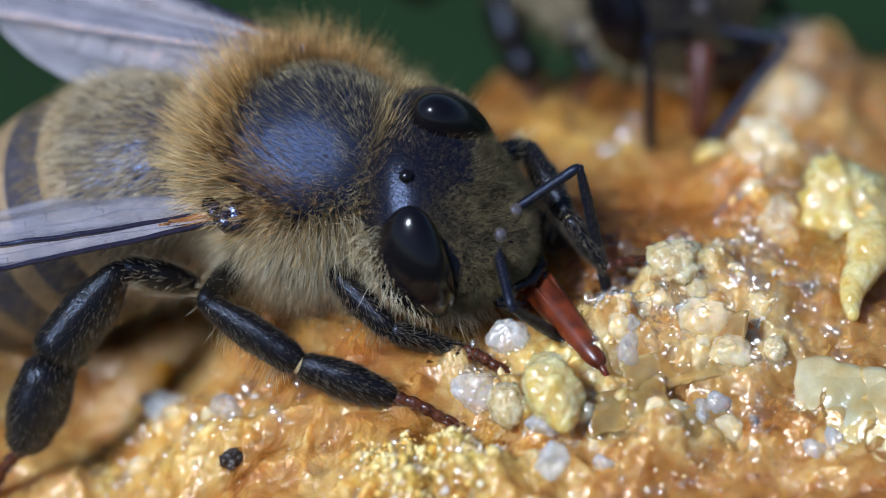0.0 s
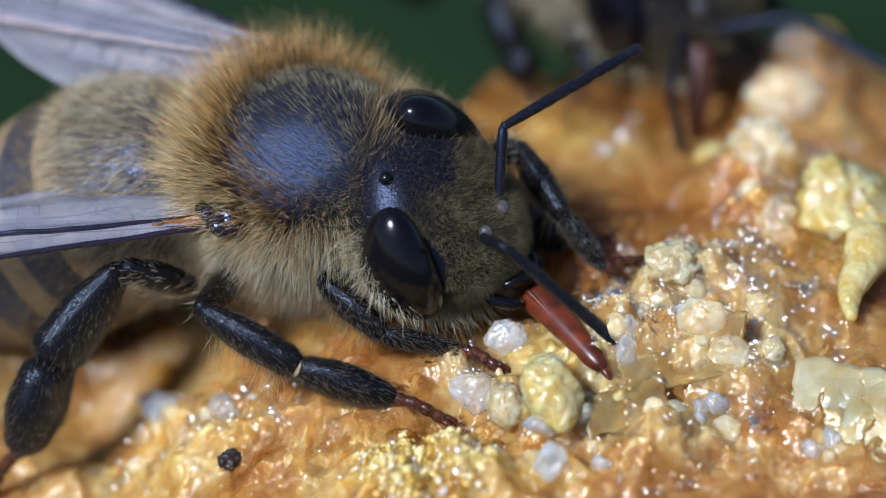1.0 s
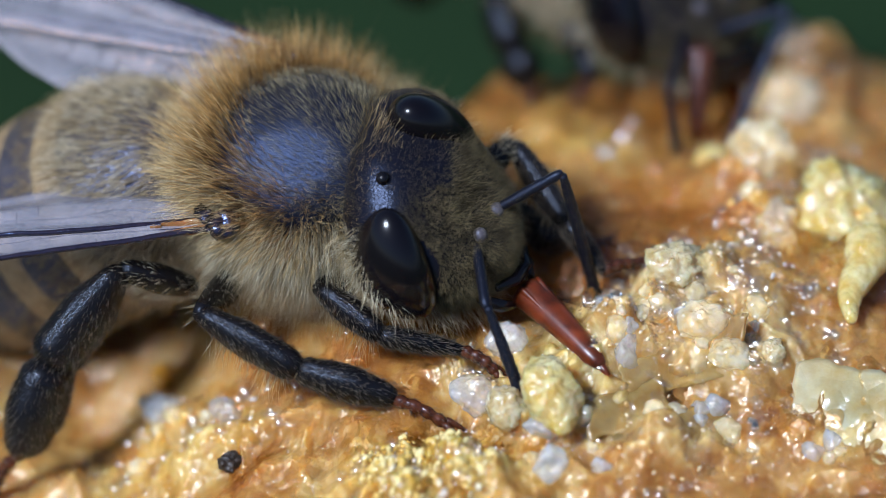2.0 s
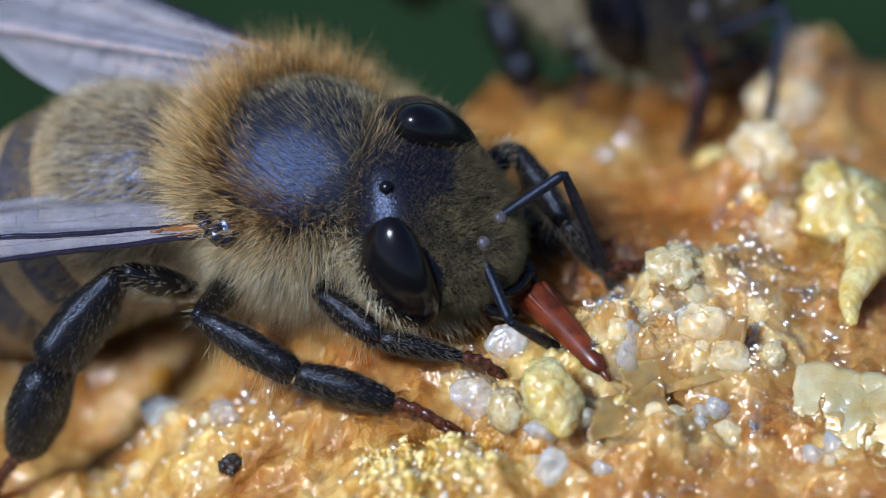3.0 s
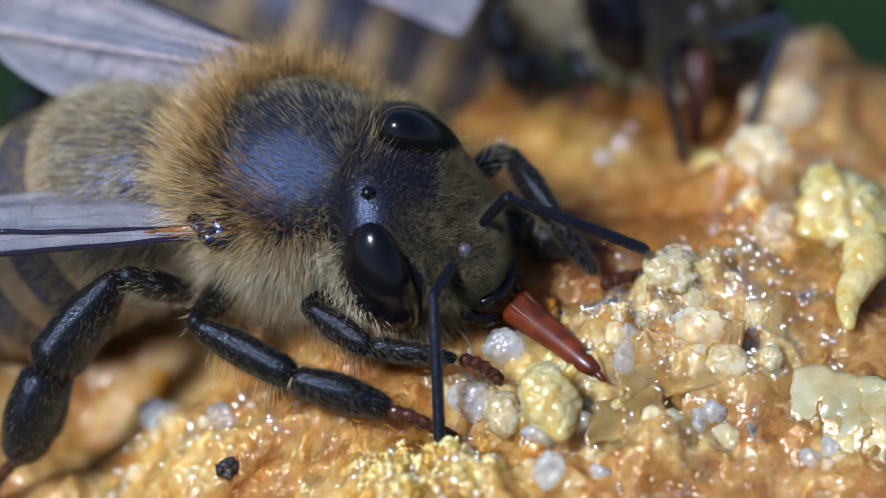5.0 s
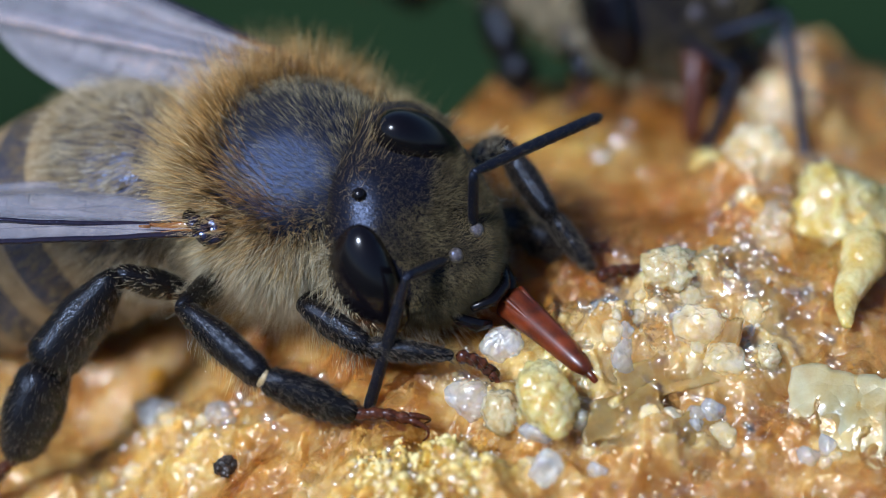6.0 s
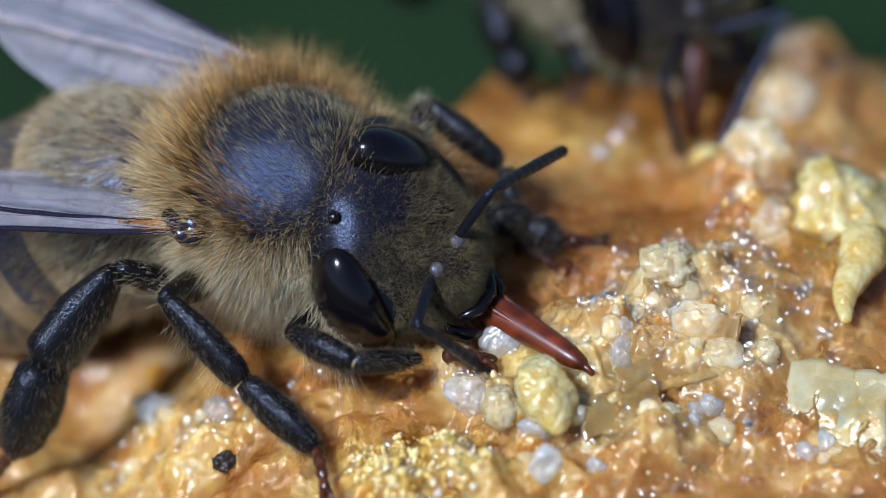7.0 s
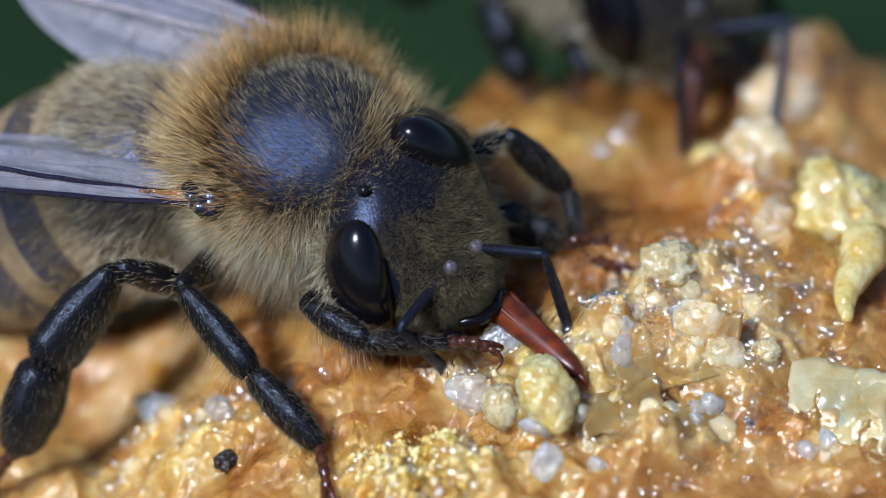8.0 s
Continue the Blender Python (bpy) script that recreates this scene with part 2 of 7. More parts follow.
M_POOL = lump_material("amber_pool", (0.38, 0.24, 0.065), (0.50, 0.36, 0.14), 0.18, 0.2, 0.8, 0.0)
M_SHEET = lump_material("sheet_wax", (0.44, 0.30, 0.10), (0.62, 0.52, 0.30), 0.22, 0.1, 0.9, 0.05, 1.2, 1.0)
M_DROP = wet_material("honey_drop")
M_BEAD = wet_material("honey_bead", 0.14, 0.22)
M_YELLOW_GRAIN = lump_material("yellow_grain", (0.60, 0.38, 0.05), (0.78, 0.66, 0.30), 0.2, 0.0, 0.0, 0.0, mixed=True, coat=0.6)
M_GRAIN = lump_material("wax_grain", (0.64, 0.40, 0.10), (0.80, 0.70, 0.46), 0.22, 0.0, 0.0, 0.04, mixed=True, coat=0.5)
M_SHARD = lump_material("sugar_shard", (0.80, 0.58, 0.28), (0.94, 0.90, 0.84), 0.2, 0.35, 0.0, 0.03, mixed=True)
M_HONEY = honey_material("honey", (0.78, 0.43, 0.09), (0.97, 0.88, 0.66))
M_ORANGE = lump_material("orange_honey", (0.62, 0.28, 0.02), (0.76, 0.40, 0.04), 0.1, 0.2, 0.6, 0.02)
M_FLAKE = lump_material("amber_flake", (0.33, 0.185, 0.04), (0.45, 0.31, 0.11), 0.10, 0.25, 0.9, 0.03, 1.5, 1.0)
M_SOOT = lump_material("dark_crumb", (0.012, 0.009, 0.007), (0.05, 0.035, 0.025), 0.45, 0.0, 0.0, 0.06, 4.0, 0.0)
M_GRASS = grass_material()


# ---- mesh helpers (numbers in millimetres) ----
def unit(v):
    v = np.asarray(v, float)
    return v / (np.linalg.norm(v, axis=-1, keepdims=True) + 1e-12)


def grid_hash(ix, iy, iz, seed):
    h = (ix * 374761393 + iy * 668265263 + iz * 1274126177 + seed * 974711) & 0xFFFFFFFF
    h = ((h ^ (h >> 13)) * 1103515245) & 0xFFFFFFFF
    h = ((h ^ (h >> 15)) * 2246822519) & 0xFFFFFFFF
    return ((h ^ (h >> 16)) & 0xFFFFFF) / float(0xFFFFFF)


def lattice(p, seed=0):
    """Smooth value noise from 0 to 1 at the points p."""
    p = np.asarray(p, float)
    if p.shape[-1] == 2:
        p = np.concatenate([p, np.zeros(p.shape[:-1] + (1,))], -1)
    i = np.floor(p).astype(np.int64)
    f = p - i
    f = f * f * f * (f * (f * 6 - 15) + 10)
    out = 0.0
    for dx in (0, 1):
        for dy in (0, 1):
            for dz in (0, 1):
                w = np.where(dx, f[..., 0], 1 - f[..., 0]) * np.where(dy, f[..., 1], 1 - f[..., 1]) * np.where(dz, f[..., 2], 1 - f[..., 2])
                out = out + w * grid_hash(i[..., 0] + dx, i[..., 1] + dy, i[..., 2] + dz, seed)
    return out


def fbm(p, octaves=4, seed=0, gain=0.5):
    p = np.asarray(p, float)
    total, amp, out = 0.0, 1.0, 0.0
    for o in range(octaves):
        out = out + amp * lattice(p * (2.03 ** o) + 17.3 * o, seed + o)
        total += amp
        amp *= gain
    return out / total


def cells(p, seed=0):
    """Squared distance to the nearest of the points strewn one to a unit square, softened, and that point's tint from 0 to 1."""
    i = np.floor(p).astype(np.int64)
    total, mass, tint = np.zeros(p.shape[:-1]), np.zeros(p.shape[:-1]), np.zeros(p.shape[:-1])
    for dx in (-1, 0, 1):
        for dy in (-1, 0, 1):
            cx, cy = i[..., 0] + dx, i[..., 1] + dy
            ox = p[..., 0] - cx - grid_hash(cx, cy, 0 * cx, seed)
            oy = p[..., 1] - cy - grid_hash(cx, cy, 0 * cx + 1, seed)
            d = ox * ox + oy * oy
            w = np.exp(-14 * d) + 1e-9
            total, mass, tint = total + w * d, mass + w, tint + w * grid_hash(cx, cy, 0 * cx + 2, seed)
    return total / mass, tint / mass


def facets(p, seed=0):
    """Broken faces: in each cell a tilted plane. Gives height, about -0.5 to 0.5, and a tint from 0 to 1."""
    i = np.floor(p).astype(np.int64)
    best = np.full(p.shape[:-1], 9.0)
    h, tint = np.zeros(p.shape[:-1]), np.zeros(p.shape[:-1])
    for dx in (-1, 0, 1):
        for dy in (-1, 0, 1):
            cx, cy = i[..., 0] + dx, i[..., 1] + dy
            r = [grid_hash(cx, cy, 0 * cx + k, seed) for k in range(6)]
            ox, oy = p[..., 0] - cx - r[0], p[..., 1] - cy - r[1]
            d = ox * ox + oy * oy
            near = d < best
            h = np.where(near, (r[2] - 0.5) + 0.9 * ((r[3] - 0.5) * ox + (r[4] - 0.5) * oy) - 0.35 * d, h)
            tint = np.where(near, r[5], tint)
            best = np.minimum(best, d)
    return h, tint


class Geo:
    """Vertices and faces that become one mesh."""

    def __init__(self):
        self.v, self.f, self.n, self.along = [], [], 0, None

    def add(self, v, *faces):
        v = np.asarray(v, float).reshape(-1, 3)
        self.v.append(v)
        for f in faces:
            f = np.asarray(f, np.int64)
            if f.size:
                self.f.append(f + self.n)
        self.n += len(v)
        return self

    def verts(self):
        return np.concatenate(self.v)

    def moved(self, m):
        """A copy under a 4x4 matrix whose numbers are millimetres."""
        a = np.array(m)
        g = Geo()
        g.add(self.verts() @ a[:3, :3].T + a[:3, 3])
        g.f = list(self.f)
        return g

    def mesh(self, name, smooth=True):
        v = self.verts() * MM
        me = bpy.data.meshes.new(name)
        me.vertices.add(len(v))
        me.vertices.foreach_set("co", v.ravel().astype(np.float32))
        loops = np.concatenate([f.ravel() for f in self.f])
        sizes = np.concatenate([np.full(len(f), f.shape[1]) for f in self.f])
        me.loops.add(len(loops))
        me.loops.foreach_set("vertex_index", loops.astype(np.int32))
        me.polygons.add(len(sizes))
        me.polygons.foreach_set("loop_start", np.concatenate([[0], np.cumsum(sizes)[:-1]]).astype(np.int32))
        me.polygons.foreach_set("use_smooth", np.full(len(sizes), smooth))
        me.update(calc_edges=True)
        me.validate()
        return me


def part(name, geo, mat, parent=None, label="", smooth=True):
    """One mesh object, under a thing or a part."""
    me = geo.mesh(name, smooth)
    me.materials.append(mat)
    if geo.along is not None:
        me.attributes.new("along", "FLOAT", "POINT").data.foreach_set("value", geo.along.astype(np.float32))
    ob = new(name, me)
    if parent is not None:
        ob.parent = parent
    if label:
        tagged(ob, label)
    return ob


def thing(name, x, y, z, rz, label, category, group=""):
    """An Empty at a thing's base."""
    ob = new(name)
    ob.empty_display_size = MM
    ob.matrix_basis = pose(x * MM, y * MM, z * MM, 0, 0, rz)
    return tagged(ob, label, category, group)


def ball(rx, ry, rz, nu=32, nv=20, shape=None):
    """An ellipsoid about the local z axis, reshaped by shape(points)."""
    g = Geo()
    th = np.linspace(0, 2 * np.pi, nu, endpoint=False)
    ph = np.linspace(0, np.pi, nv + 1)[1:-1]
    v = [[0, 0, 1]]
    for p in ph:
        v += [[math.sin(p) * math.cos(t), math.sin(p) * math.sin(t), math.cos(p)] for t in th]
    v.append([0, 0, -1])
    v = np.array(v) * (rx, ry, rz)
    if shape:
        v = shape(v)
    k = np.arange(nu)
    k1 = (k + 1) % nu
    quads = [np.stack([1 + r * nu + k, 1 + (r + 1) * nu + k, 1 + (r + 1) * nu + k1, 1 + r * nu + k1], 1) for r in range(nv - 2)]
    last = 1 + (nv - 2) * nu
    return g.add(v, np.concatenate(quads), np.stack([np.zeros(nu, int), 1 + k, 1 + k1], 1),
                 np.stack([np.full(nu, len(v) - 1), last + k1, last + k], 1))


def tube(path, radii, sides=14, flat=1.0, up=(0, 0, 1)):
    """A tapered limb along a path, closed at both ends. flat: breadth across to breadth along up."""
    path = np.asarray(path, float)
    radii = np.asarray(radii, float)
    tan = unit(np.gradient(path, axis=0))
    side = unit(np.cross(np.asarray(up, float), tan))
    top = np.cross(tan, side)
    a = np.linspace(0, 2 * np.pi, sides, endpoint=False)
    rings = path[:, None] + radii[:, None, None] * (np.cos(a)[None, :, None] * side[:, None] * flat + np.sin(a)[None, :, None] * top[:, None])
    n = len(path)
    v = np.concatenate([rings.reshape(-1, 3), path[:1] - tan[:1] * radii[0] * 0.4, path[-1:] + tan[-1:] * radii[-1] * 0.4])
    k = np.arange(sides)
    k1 = (k + 1) % sides
    quads = np.concatenate([np.stack([r * sides + k, r * sides + k1, (r + 1) * sides + k1, (r + 1) * sides + k], 1) for r in range(n - 1)])
    e = (n - 1) * sides
    return Geo().add(v, quads, np.stack([np.full(sides, n * sides), k1, k], 1), np.stack([np.full(sides, n * sides + 1), e + k, e + k1], 1))


def triangles(geo):
    out = []
    for f in geo.f:
        out.append(f[:, :3])
        if f.shape[1] == 4:
            out.append(f[:, [0, 2, 3]])
    return np.concatenate(out)


def scatter(geo, count, rng, keep=None):
    """Points and normals spread over a mesh; keep(points, normals) gives the chance that each stays."""
    v, t = geo.verts(), triangles(geo)
    a, b, c = v[t[:, 0]], v[t[:, 1]], v[t[:, 2]]
    nrm = np.cross(b - a, c - a)
    area = np.linalg.norm(nrm, axis=1)
    pick = rng.choice(len(t), count, p=area / area.sum())
    r1, r2 = np.sqrt(rng.random(count)), rng.random(count)
    p = a[pick] * (1 - r1)[:, None] + b[pick] * (r1 * (1 - r2))[:, None] + c[pick] * (r1 * r2)[:, None]
    n = unit(nrm[pick])
    if keep is not None:
        ok = rng.random(count) < keep(p, n)
        p, n = p[ok], n[ok]
    return p, n


def strands(p, d, bend, length, radius, rng=None, wild=0.12):
    """Tapered three-sided hairs from the points p along d, bent by bend at their tips."""
    n = len(p)
    rng = rng or np.random.default_rng(1)
    tuft = 0.6 * np.stack([lattice(p * 3.2 + 11, 3), lattice(p * 3.2 + 37, 5), lattice(p * 3.2 + 71, 9)], 1) - 0.3
    d = unit(d + rng.normal(0, wild, (n, 3)) + 4 * wild * tuft)
    bend = np.broadcast_to(np.asarray(bend, float), (n, 3)) + rng.normal(0, wild, (n, 3))
    length = np.broadcast_to(np.asarray(length, float), (n,))[:, None]
    radius = np.broadcast_to(np.asarray(radius, float), (n,))[:, None]
    s = unit(np.cross(d, rng.normal(0, 1, (n, 3))))
    u = np.cross(d, s)
    rows = []
    for t, w in ((0.0, 1.0), (0.55, 0.8)):
        c = p + length * (t * d + t * t * bend)
        for k in range(3):
            a = 2 * math.pi * k / 3
            rows.append(c + radius * w * (math.cos(a) * s + math.sin(a) * u))
    rows.append(p + length * (d + bend))
    v = np.stack(rows, 1).reshape(-1, 3)
    base = (np.arange(n) * 7)[:, None, None]
    q, t = [], []
    for k in range(3):
        q.append([k, (k + 1) % 3, 3 + (k + 1) % 3, 3 + k])
        t.append([3 + k, 3 + (k + 1) % 3, 6])
    g = Geo().add(v, (base + np.array(q)[None]).reshape(-1, 4), (base + np.array(t)[None]).reshape(-1, 3))
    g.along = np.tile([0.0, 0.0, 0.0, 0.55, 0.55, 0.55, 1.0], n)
    return g


def aim(a, b, up=(0, 0, 1)):
    """A pose at a whose x axis points to b (numbers in millimetres)."""
    a, x = Vector(a), (Vector(b) - Vector(a)).normalized()
    y = Vector(up).cross(x).normalized()
    z = x.cross(y)
    m = Matrix((x, y, z)).transposed().to_4x4()
    m.translation = a * MM
    return m


# ---- the honeycomb ----
def smooth01(x):
    x = np.clip(x, 0, 1)
    return x * x * (3 - 2 * x)


# mounds and hollows: x, y, reach in x, reach in y, height, roughness
MOUNDS = [
    (4.53, 0.49, 1.90, 1.85, 0.95, 0.75),
    (3.09, -0.78, 1.10, 0.98, 0.45, 0.70),
    (5.66, 3.70, 0.70, 2.06, 0.80, 0.60),
    (6.70, 9.68, 1.20, 2.69, 1.30, 0.55),
    (2.51, 6.77, 1.20, 1.71, 0.30, 0.30),
    (7.36, 2.51, 0.80, 1.66, 0.70, 0.50),
    (-0.24, -3.74, 1.70, 1.22, 0.55, 1.00),
    (-4.98, -0.60, 1.70, 1.26, 0.55, 0.60),
    (1.76, -2.31, 1.10, 1.51, 0.35, 0.60),
    (3.94, -2.86, 1.30, 1.09, 0.40, 0.65),
    (6.97, -2.03, 1.20, 1.52, 0.35, 0.45),
    (-3.40, 0.48, 2.30, 1.00, -0.35, 0.00),
    (2.30, 0.78, 1.00, 0.86, -0.50, 0.00),
    (4.09, 3.16, 1.40, 1.50, -0.70, 0.00),
    (6.81, 1.64, 1.10, 0.86, -0.50, 0.10),
    (3.73, 8.50, 1.20, 1.47, -0.50, 0.00),
    (0.86, -1.34, 0.70, 0.97, 0.25, 0.50),
    (-2.64, -2.16, 1.30, 0.97, 0.10, 0.40),
    (-6.91, -0.20, 1.20, 1.12, 0.20, 0.20),
    (5.88, -1.76, 0.60, 2.08, 0.05, 0.00),
]


def comb_height(x, y, bare=False):
    """Height of the broken comb in millimetres, and how waxy and rough it is, from 0 to 1."""
    p = np.stack([x, y], -1)
    z = 0.55 * (fbm(p * 0.33 + 3.1, 3, 5) - 0.5)
    rough = np.full(np.shape(x), 0.03)
    wob = p + 0.5 * np.stack([fbm(p * 0.9, 3, 31) - 0.5, fbm(p * 0.9 + 9, 3, 37) - 0.5], -1) * 2
    for mx, my, sx, sy, h, r in MOUNDS:
        g = np.exp(-(((wob[..., 0] - mx) / sx) ** 2 + ((wob[..., 1] - my) / sy) ** 2) ** 1.1)
        z = z + (0.3 * h if bare and h < 0 else h) * g
        rough = rough + r * g
    rough = np.clip(rough, 0, 1)
    f1 = fbm(p * 1.3 + 40, 3, 11, 0.45)
    ridged = 1 - np.abs(2 * fbm(p * 1.0 + 80, 3, 17, 0.45) - 1)
    if bare:
        rough = 0.35 * rough
    z = z + (0.14 + 0.95 * rough) * (f1 - 0.5) + (0.14 + 0.75 * rough) * (ridged - 0.75)
    jag = p + 0.30 * np.stack([fbm(p * 2, 3, 61) - 0.5, fbm(p * 2 + 5, 3, 67) - 0.5], -1)
    d1, t1 = cells(jag * (1.7, 1.4), 71)
    d2, t2 = cells(jag * (4.2, 3.4) + 3, 73)
    rough = 0 if bare else rough
    z = z + rough * (0.24 * (0.5 - d1) * (0.5 + t1) + 0.07 * (0.5 - d2) * (0.4 + t2)) + 0.03 * (0.5 - d1)
    z = z + 0.09 * rough * (fbm(p * 5.0, 3, 23, 0.55) - 0.5)
    d3, t3 = cells(jag * (9.5, 8.0) + 5, 79)
    h1, _ = facets(jag * (2.3, 1.8) + 2, 83)
    z = z + rough * (0.035 * (0.5 - d3) * (0.3 + t3) + 0.07 * h1)
    z = z - 0.45 * np.clip(y - 3.0, 0, None) - 0.40 * np.clip(-1.5 - x, 0, 5) - 0.36 * np.clip(-2.4 - x, 0, 3.4)
    z = z - 0.7 * np.exp(-((x + 6.0) / 2.0) ** 2 - ((y - 0.7) / 1.5) ** 2)
    # trodden dips under the feet
    for fx, fy, rx, ry, h in ((-2.05, -3.1, 0.65, 1.1, 0.62), (0.05, -2.4, 0.75, 0.45, 0.22), (0.9, -1.3, 0.55, 0.4, 0.32), (3.45, 1.1, 0.6, 0.6, 0.40)):
        z = z - h * np.exp(-((x - fx) / rx) ** 2 - ((y - fy) / ry) ** 2)
    edge = 10.4 - 3.8 * smooth01((1.3 - x) / 1.8) + 0.7 * (fbm(p * 0.6 + 7, 3, 41) - 0.5)
    far = np.clip(y - edge, 0, None)
    near = np.clip(-5.5 - y, 0, None)
    z = z - 0.8 * far - 1.6 * far ** 2 - 0.4 * near - 0.15 * np.clip(np.abs(x) - 11, 0, None) ** 2
    return np.maximum(z, -19.5), np.clip(rough * 1.1 - 0.1 + 1.0 * (f1 - 0.5) + (0.1 + 0.5 * rough) * (0.6 * t1 + 0.5 * t2 - 0.55) + 0.5 * smooth01((-2.6 - x) / 2.2), 0, 1)


def film_height(x, y):
    """The skin of the honey: pools in the hollows, a thin coat over the ridges."""
    p = np.stack([x, y], -1)
    low, _ = comb_height(x, y, bare=True)
    swell = 1 - np.abs(2 * fbm(p * 1.7 + 3, 2, 93) - 1)
    pool = low + 0.15 - 0.16 * smooth01((-1.5 - x) / 2.0) + 0.50 * (fbm(p * 0.8 + 5, 3, 91) - 0.5) + 0.30 * (swell - 0.75) + 0.22 * (fbm(p * 2.6, 2, 97) - 0.5)
    coat = comb_height(x, y)[0] + 0.035 + 0.05 * (fbm(p * 3.1 + 9, 2, 99) - 0.5)
    return np.maximum(pool, coat)


def honey_film():
    """The skin of the honey: it fills the hollows and leaves the crumbled ridges bare."""
    xs, ys = np.linspace(-8.6, 8.6, 480), np.linspace(-5.2, 11.0, 440)
    gx, gy = np.meshgrid(xs, ys)
    z = film_height(gx, gy)
    top = np.stack([gx, gy, z], -1).reshape(-1, 3)
    nx = len(xs)
    i = (np.arange(len(ys) - 1)[:, None] * nx + np.arange(nx - 1)[None]).ravel()
    ob = part("honey", Geo().add(top, np.stack([i, i + 1, i + nx + 1, i + nx], 1)), M_HONEY)
    deep = np.clip(z - comb_height(gx, gy)[0], 0, 1)
    at = ob.data.attributes.new("depth", "FLOAT", "POINT")
    at.data.foreach_set("value", deep.ravel().astype(np.float32))
    ob.visible_shadow = False
    return tagged(ob, "clear amber honey filling the hollows of the comb", "honey", kind="structure")


def honeycomb():
    xs = np.concatenate([np.linspace(-24, -8.5, 30, endpoint=False), np.linspace(-8.5, 8.5, 600, endpoint=False), np.linspace(8.5, 24, 30)])
    ys = np.concatenate([np.linspace(-18, -5, 30, endpoint=False), np.linspace(-5, 12, 500, endpoint=False), np.linspace(12, 16, 8)])
    gx, gy = np.meshgrid(xs, ys)
    z, wax = comb_height(gx, gy)
    nx, ny = len(xs), len(ys)
    v = np.stack([gx, gy, z], -1).reshape(-1, 3)
    i = (np.arange(ny - 1)[:, None] * nx + np.arange(nx - 1)[None]).ravel()
    quads = np.stack([i, i + 1, i + nx + 1, i + nx], 1)
    rim = np.concatenate([np.arange(nx), np.arange(1, ny) * nx + nx - 1, (ny - 1) * nx + np.arange(nx - 2, -1, -1), np.arange(ny - 2, 0, -1) * nx])
    low = v[rim].copy()
    low[:, 2] = -20.0
    k = np.arange(len(rim))
    k1 = (k + 1) % len(rim)
    skirt = np.stack([rim[k1], rim[k], len(v) + k, len(v) + k1], 1)
    g = Geo().add(np.concatenate([v, low]), quads, skirt)
    ob = part("honeycomb", g, M_COMB)
    at = ob.data.attributes.new("wax", "FLOAT", "POINT")
    at.data.foreach_set("value", np.concatenate([wax.ravel(), np.zeros(len(low))]).astype(np.float32))
    yellow = np.zeros(gx.shape)
    for cx, cy, rx, ry, k in ((-0.24, -3.5, 1.5, 1.1, 1.0), (-5.0, -1.0, 1.6, 1.2, 0.5), (7.4, 2.8, 1.0, 1.2, 0.8), (1.9, -1.5, 0.7, 0.9, 0.6), (2.5, 6.8, 1.4, 1.2, 0.5)):
        yellow = np.maximum(yellow, k * np.exp(-((gx - cx) / rx) ** 2 - ((gy - cy) / ry) ** 2))
    at = ob.data.attributes.new("yellow", "FLOAT", "POINT")
    at.data.foreach_set("value", np.concatenate([yellow.ravel(), np.zeros(len(low))]).astype(np.float32))
    return tagged(ob, "broken amber honeycomb wet with honey and crumbled wax", "honeycomb", kind="structure")


def ground_sheet():
    n = 40
    c = np.linspace(-1, 1, n) ** 3 * 400000
    gx, gy = np.meshgrid(c, c)
    v = np.stack([gx, gy, np.full(gx.shape, -20.0)], -1).reshape(-1, 3)
    i = (np.arange(n - 1)[:, None] * n + np.arange(n - 1)[None]).ravel()
    ob = part("ground", Geo().add(v, np.stack([i, i + 1, i + n + 1, i + n], 1)), M_GRASS)
    return tagged(ob, "dark green grass far behind the honeycomb", "grass", kind="structure")


def rock(rx, ry, rz, seed, rough=0.25, freq=1.6, nu=36, nv=24, facet=0.0):
    """A crumb: a ball pushed about by noise, with flat breaks when facet is above 0."""
    rng = np.random.default_rng(seed)
    cuts = unit(rng.normal(0, 1, (9, 3)))

    def shape(v):
        d = unit(v)
        k = 1 + rough * 2.4 * (fbm(d * freq + seed * 3.7, 4, seed, 0.6) - 0.5)
        k = k + 0.16 * rough * (1 - 2 * np.abs(2 * lattice(d * freq * 2.7 + seed, seed + 7) - 1))
        if facet:
            reach = np.max(d @ cuts.T, axis=1)
            k = k * (1 - facet + facet * 0.78 / np.maximum(reach, 0.5))
        return v * k[:, None]
    return ball(rx, ry, rz, nu, nv, shape)


def crumb(name, x, y, sink, size, turn, mat, seed, label, category, rough=0.25, freq=1.6, facet=0.0, smooth=True, nu=40, nv=26):
    """A loose lump resting in the comb at x, y."""
    z, _ = comb_height(np.array(x), np.array(y))
    ob = part(name, rock(*size, seed, rough, freq, nu, nv, facet), mat, smooth=smooth)
    ob.matrix_basis = pose(x * MM, y * MM, (float(z) + size[2] * (1 - sink)) * MM, *turn)
    ob.visible_shadow = mat is not M_SUGAR and mat is not M_CLEAR
    return tagged(ob, label, category)


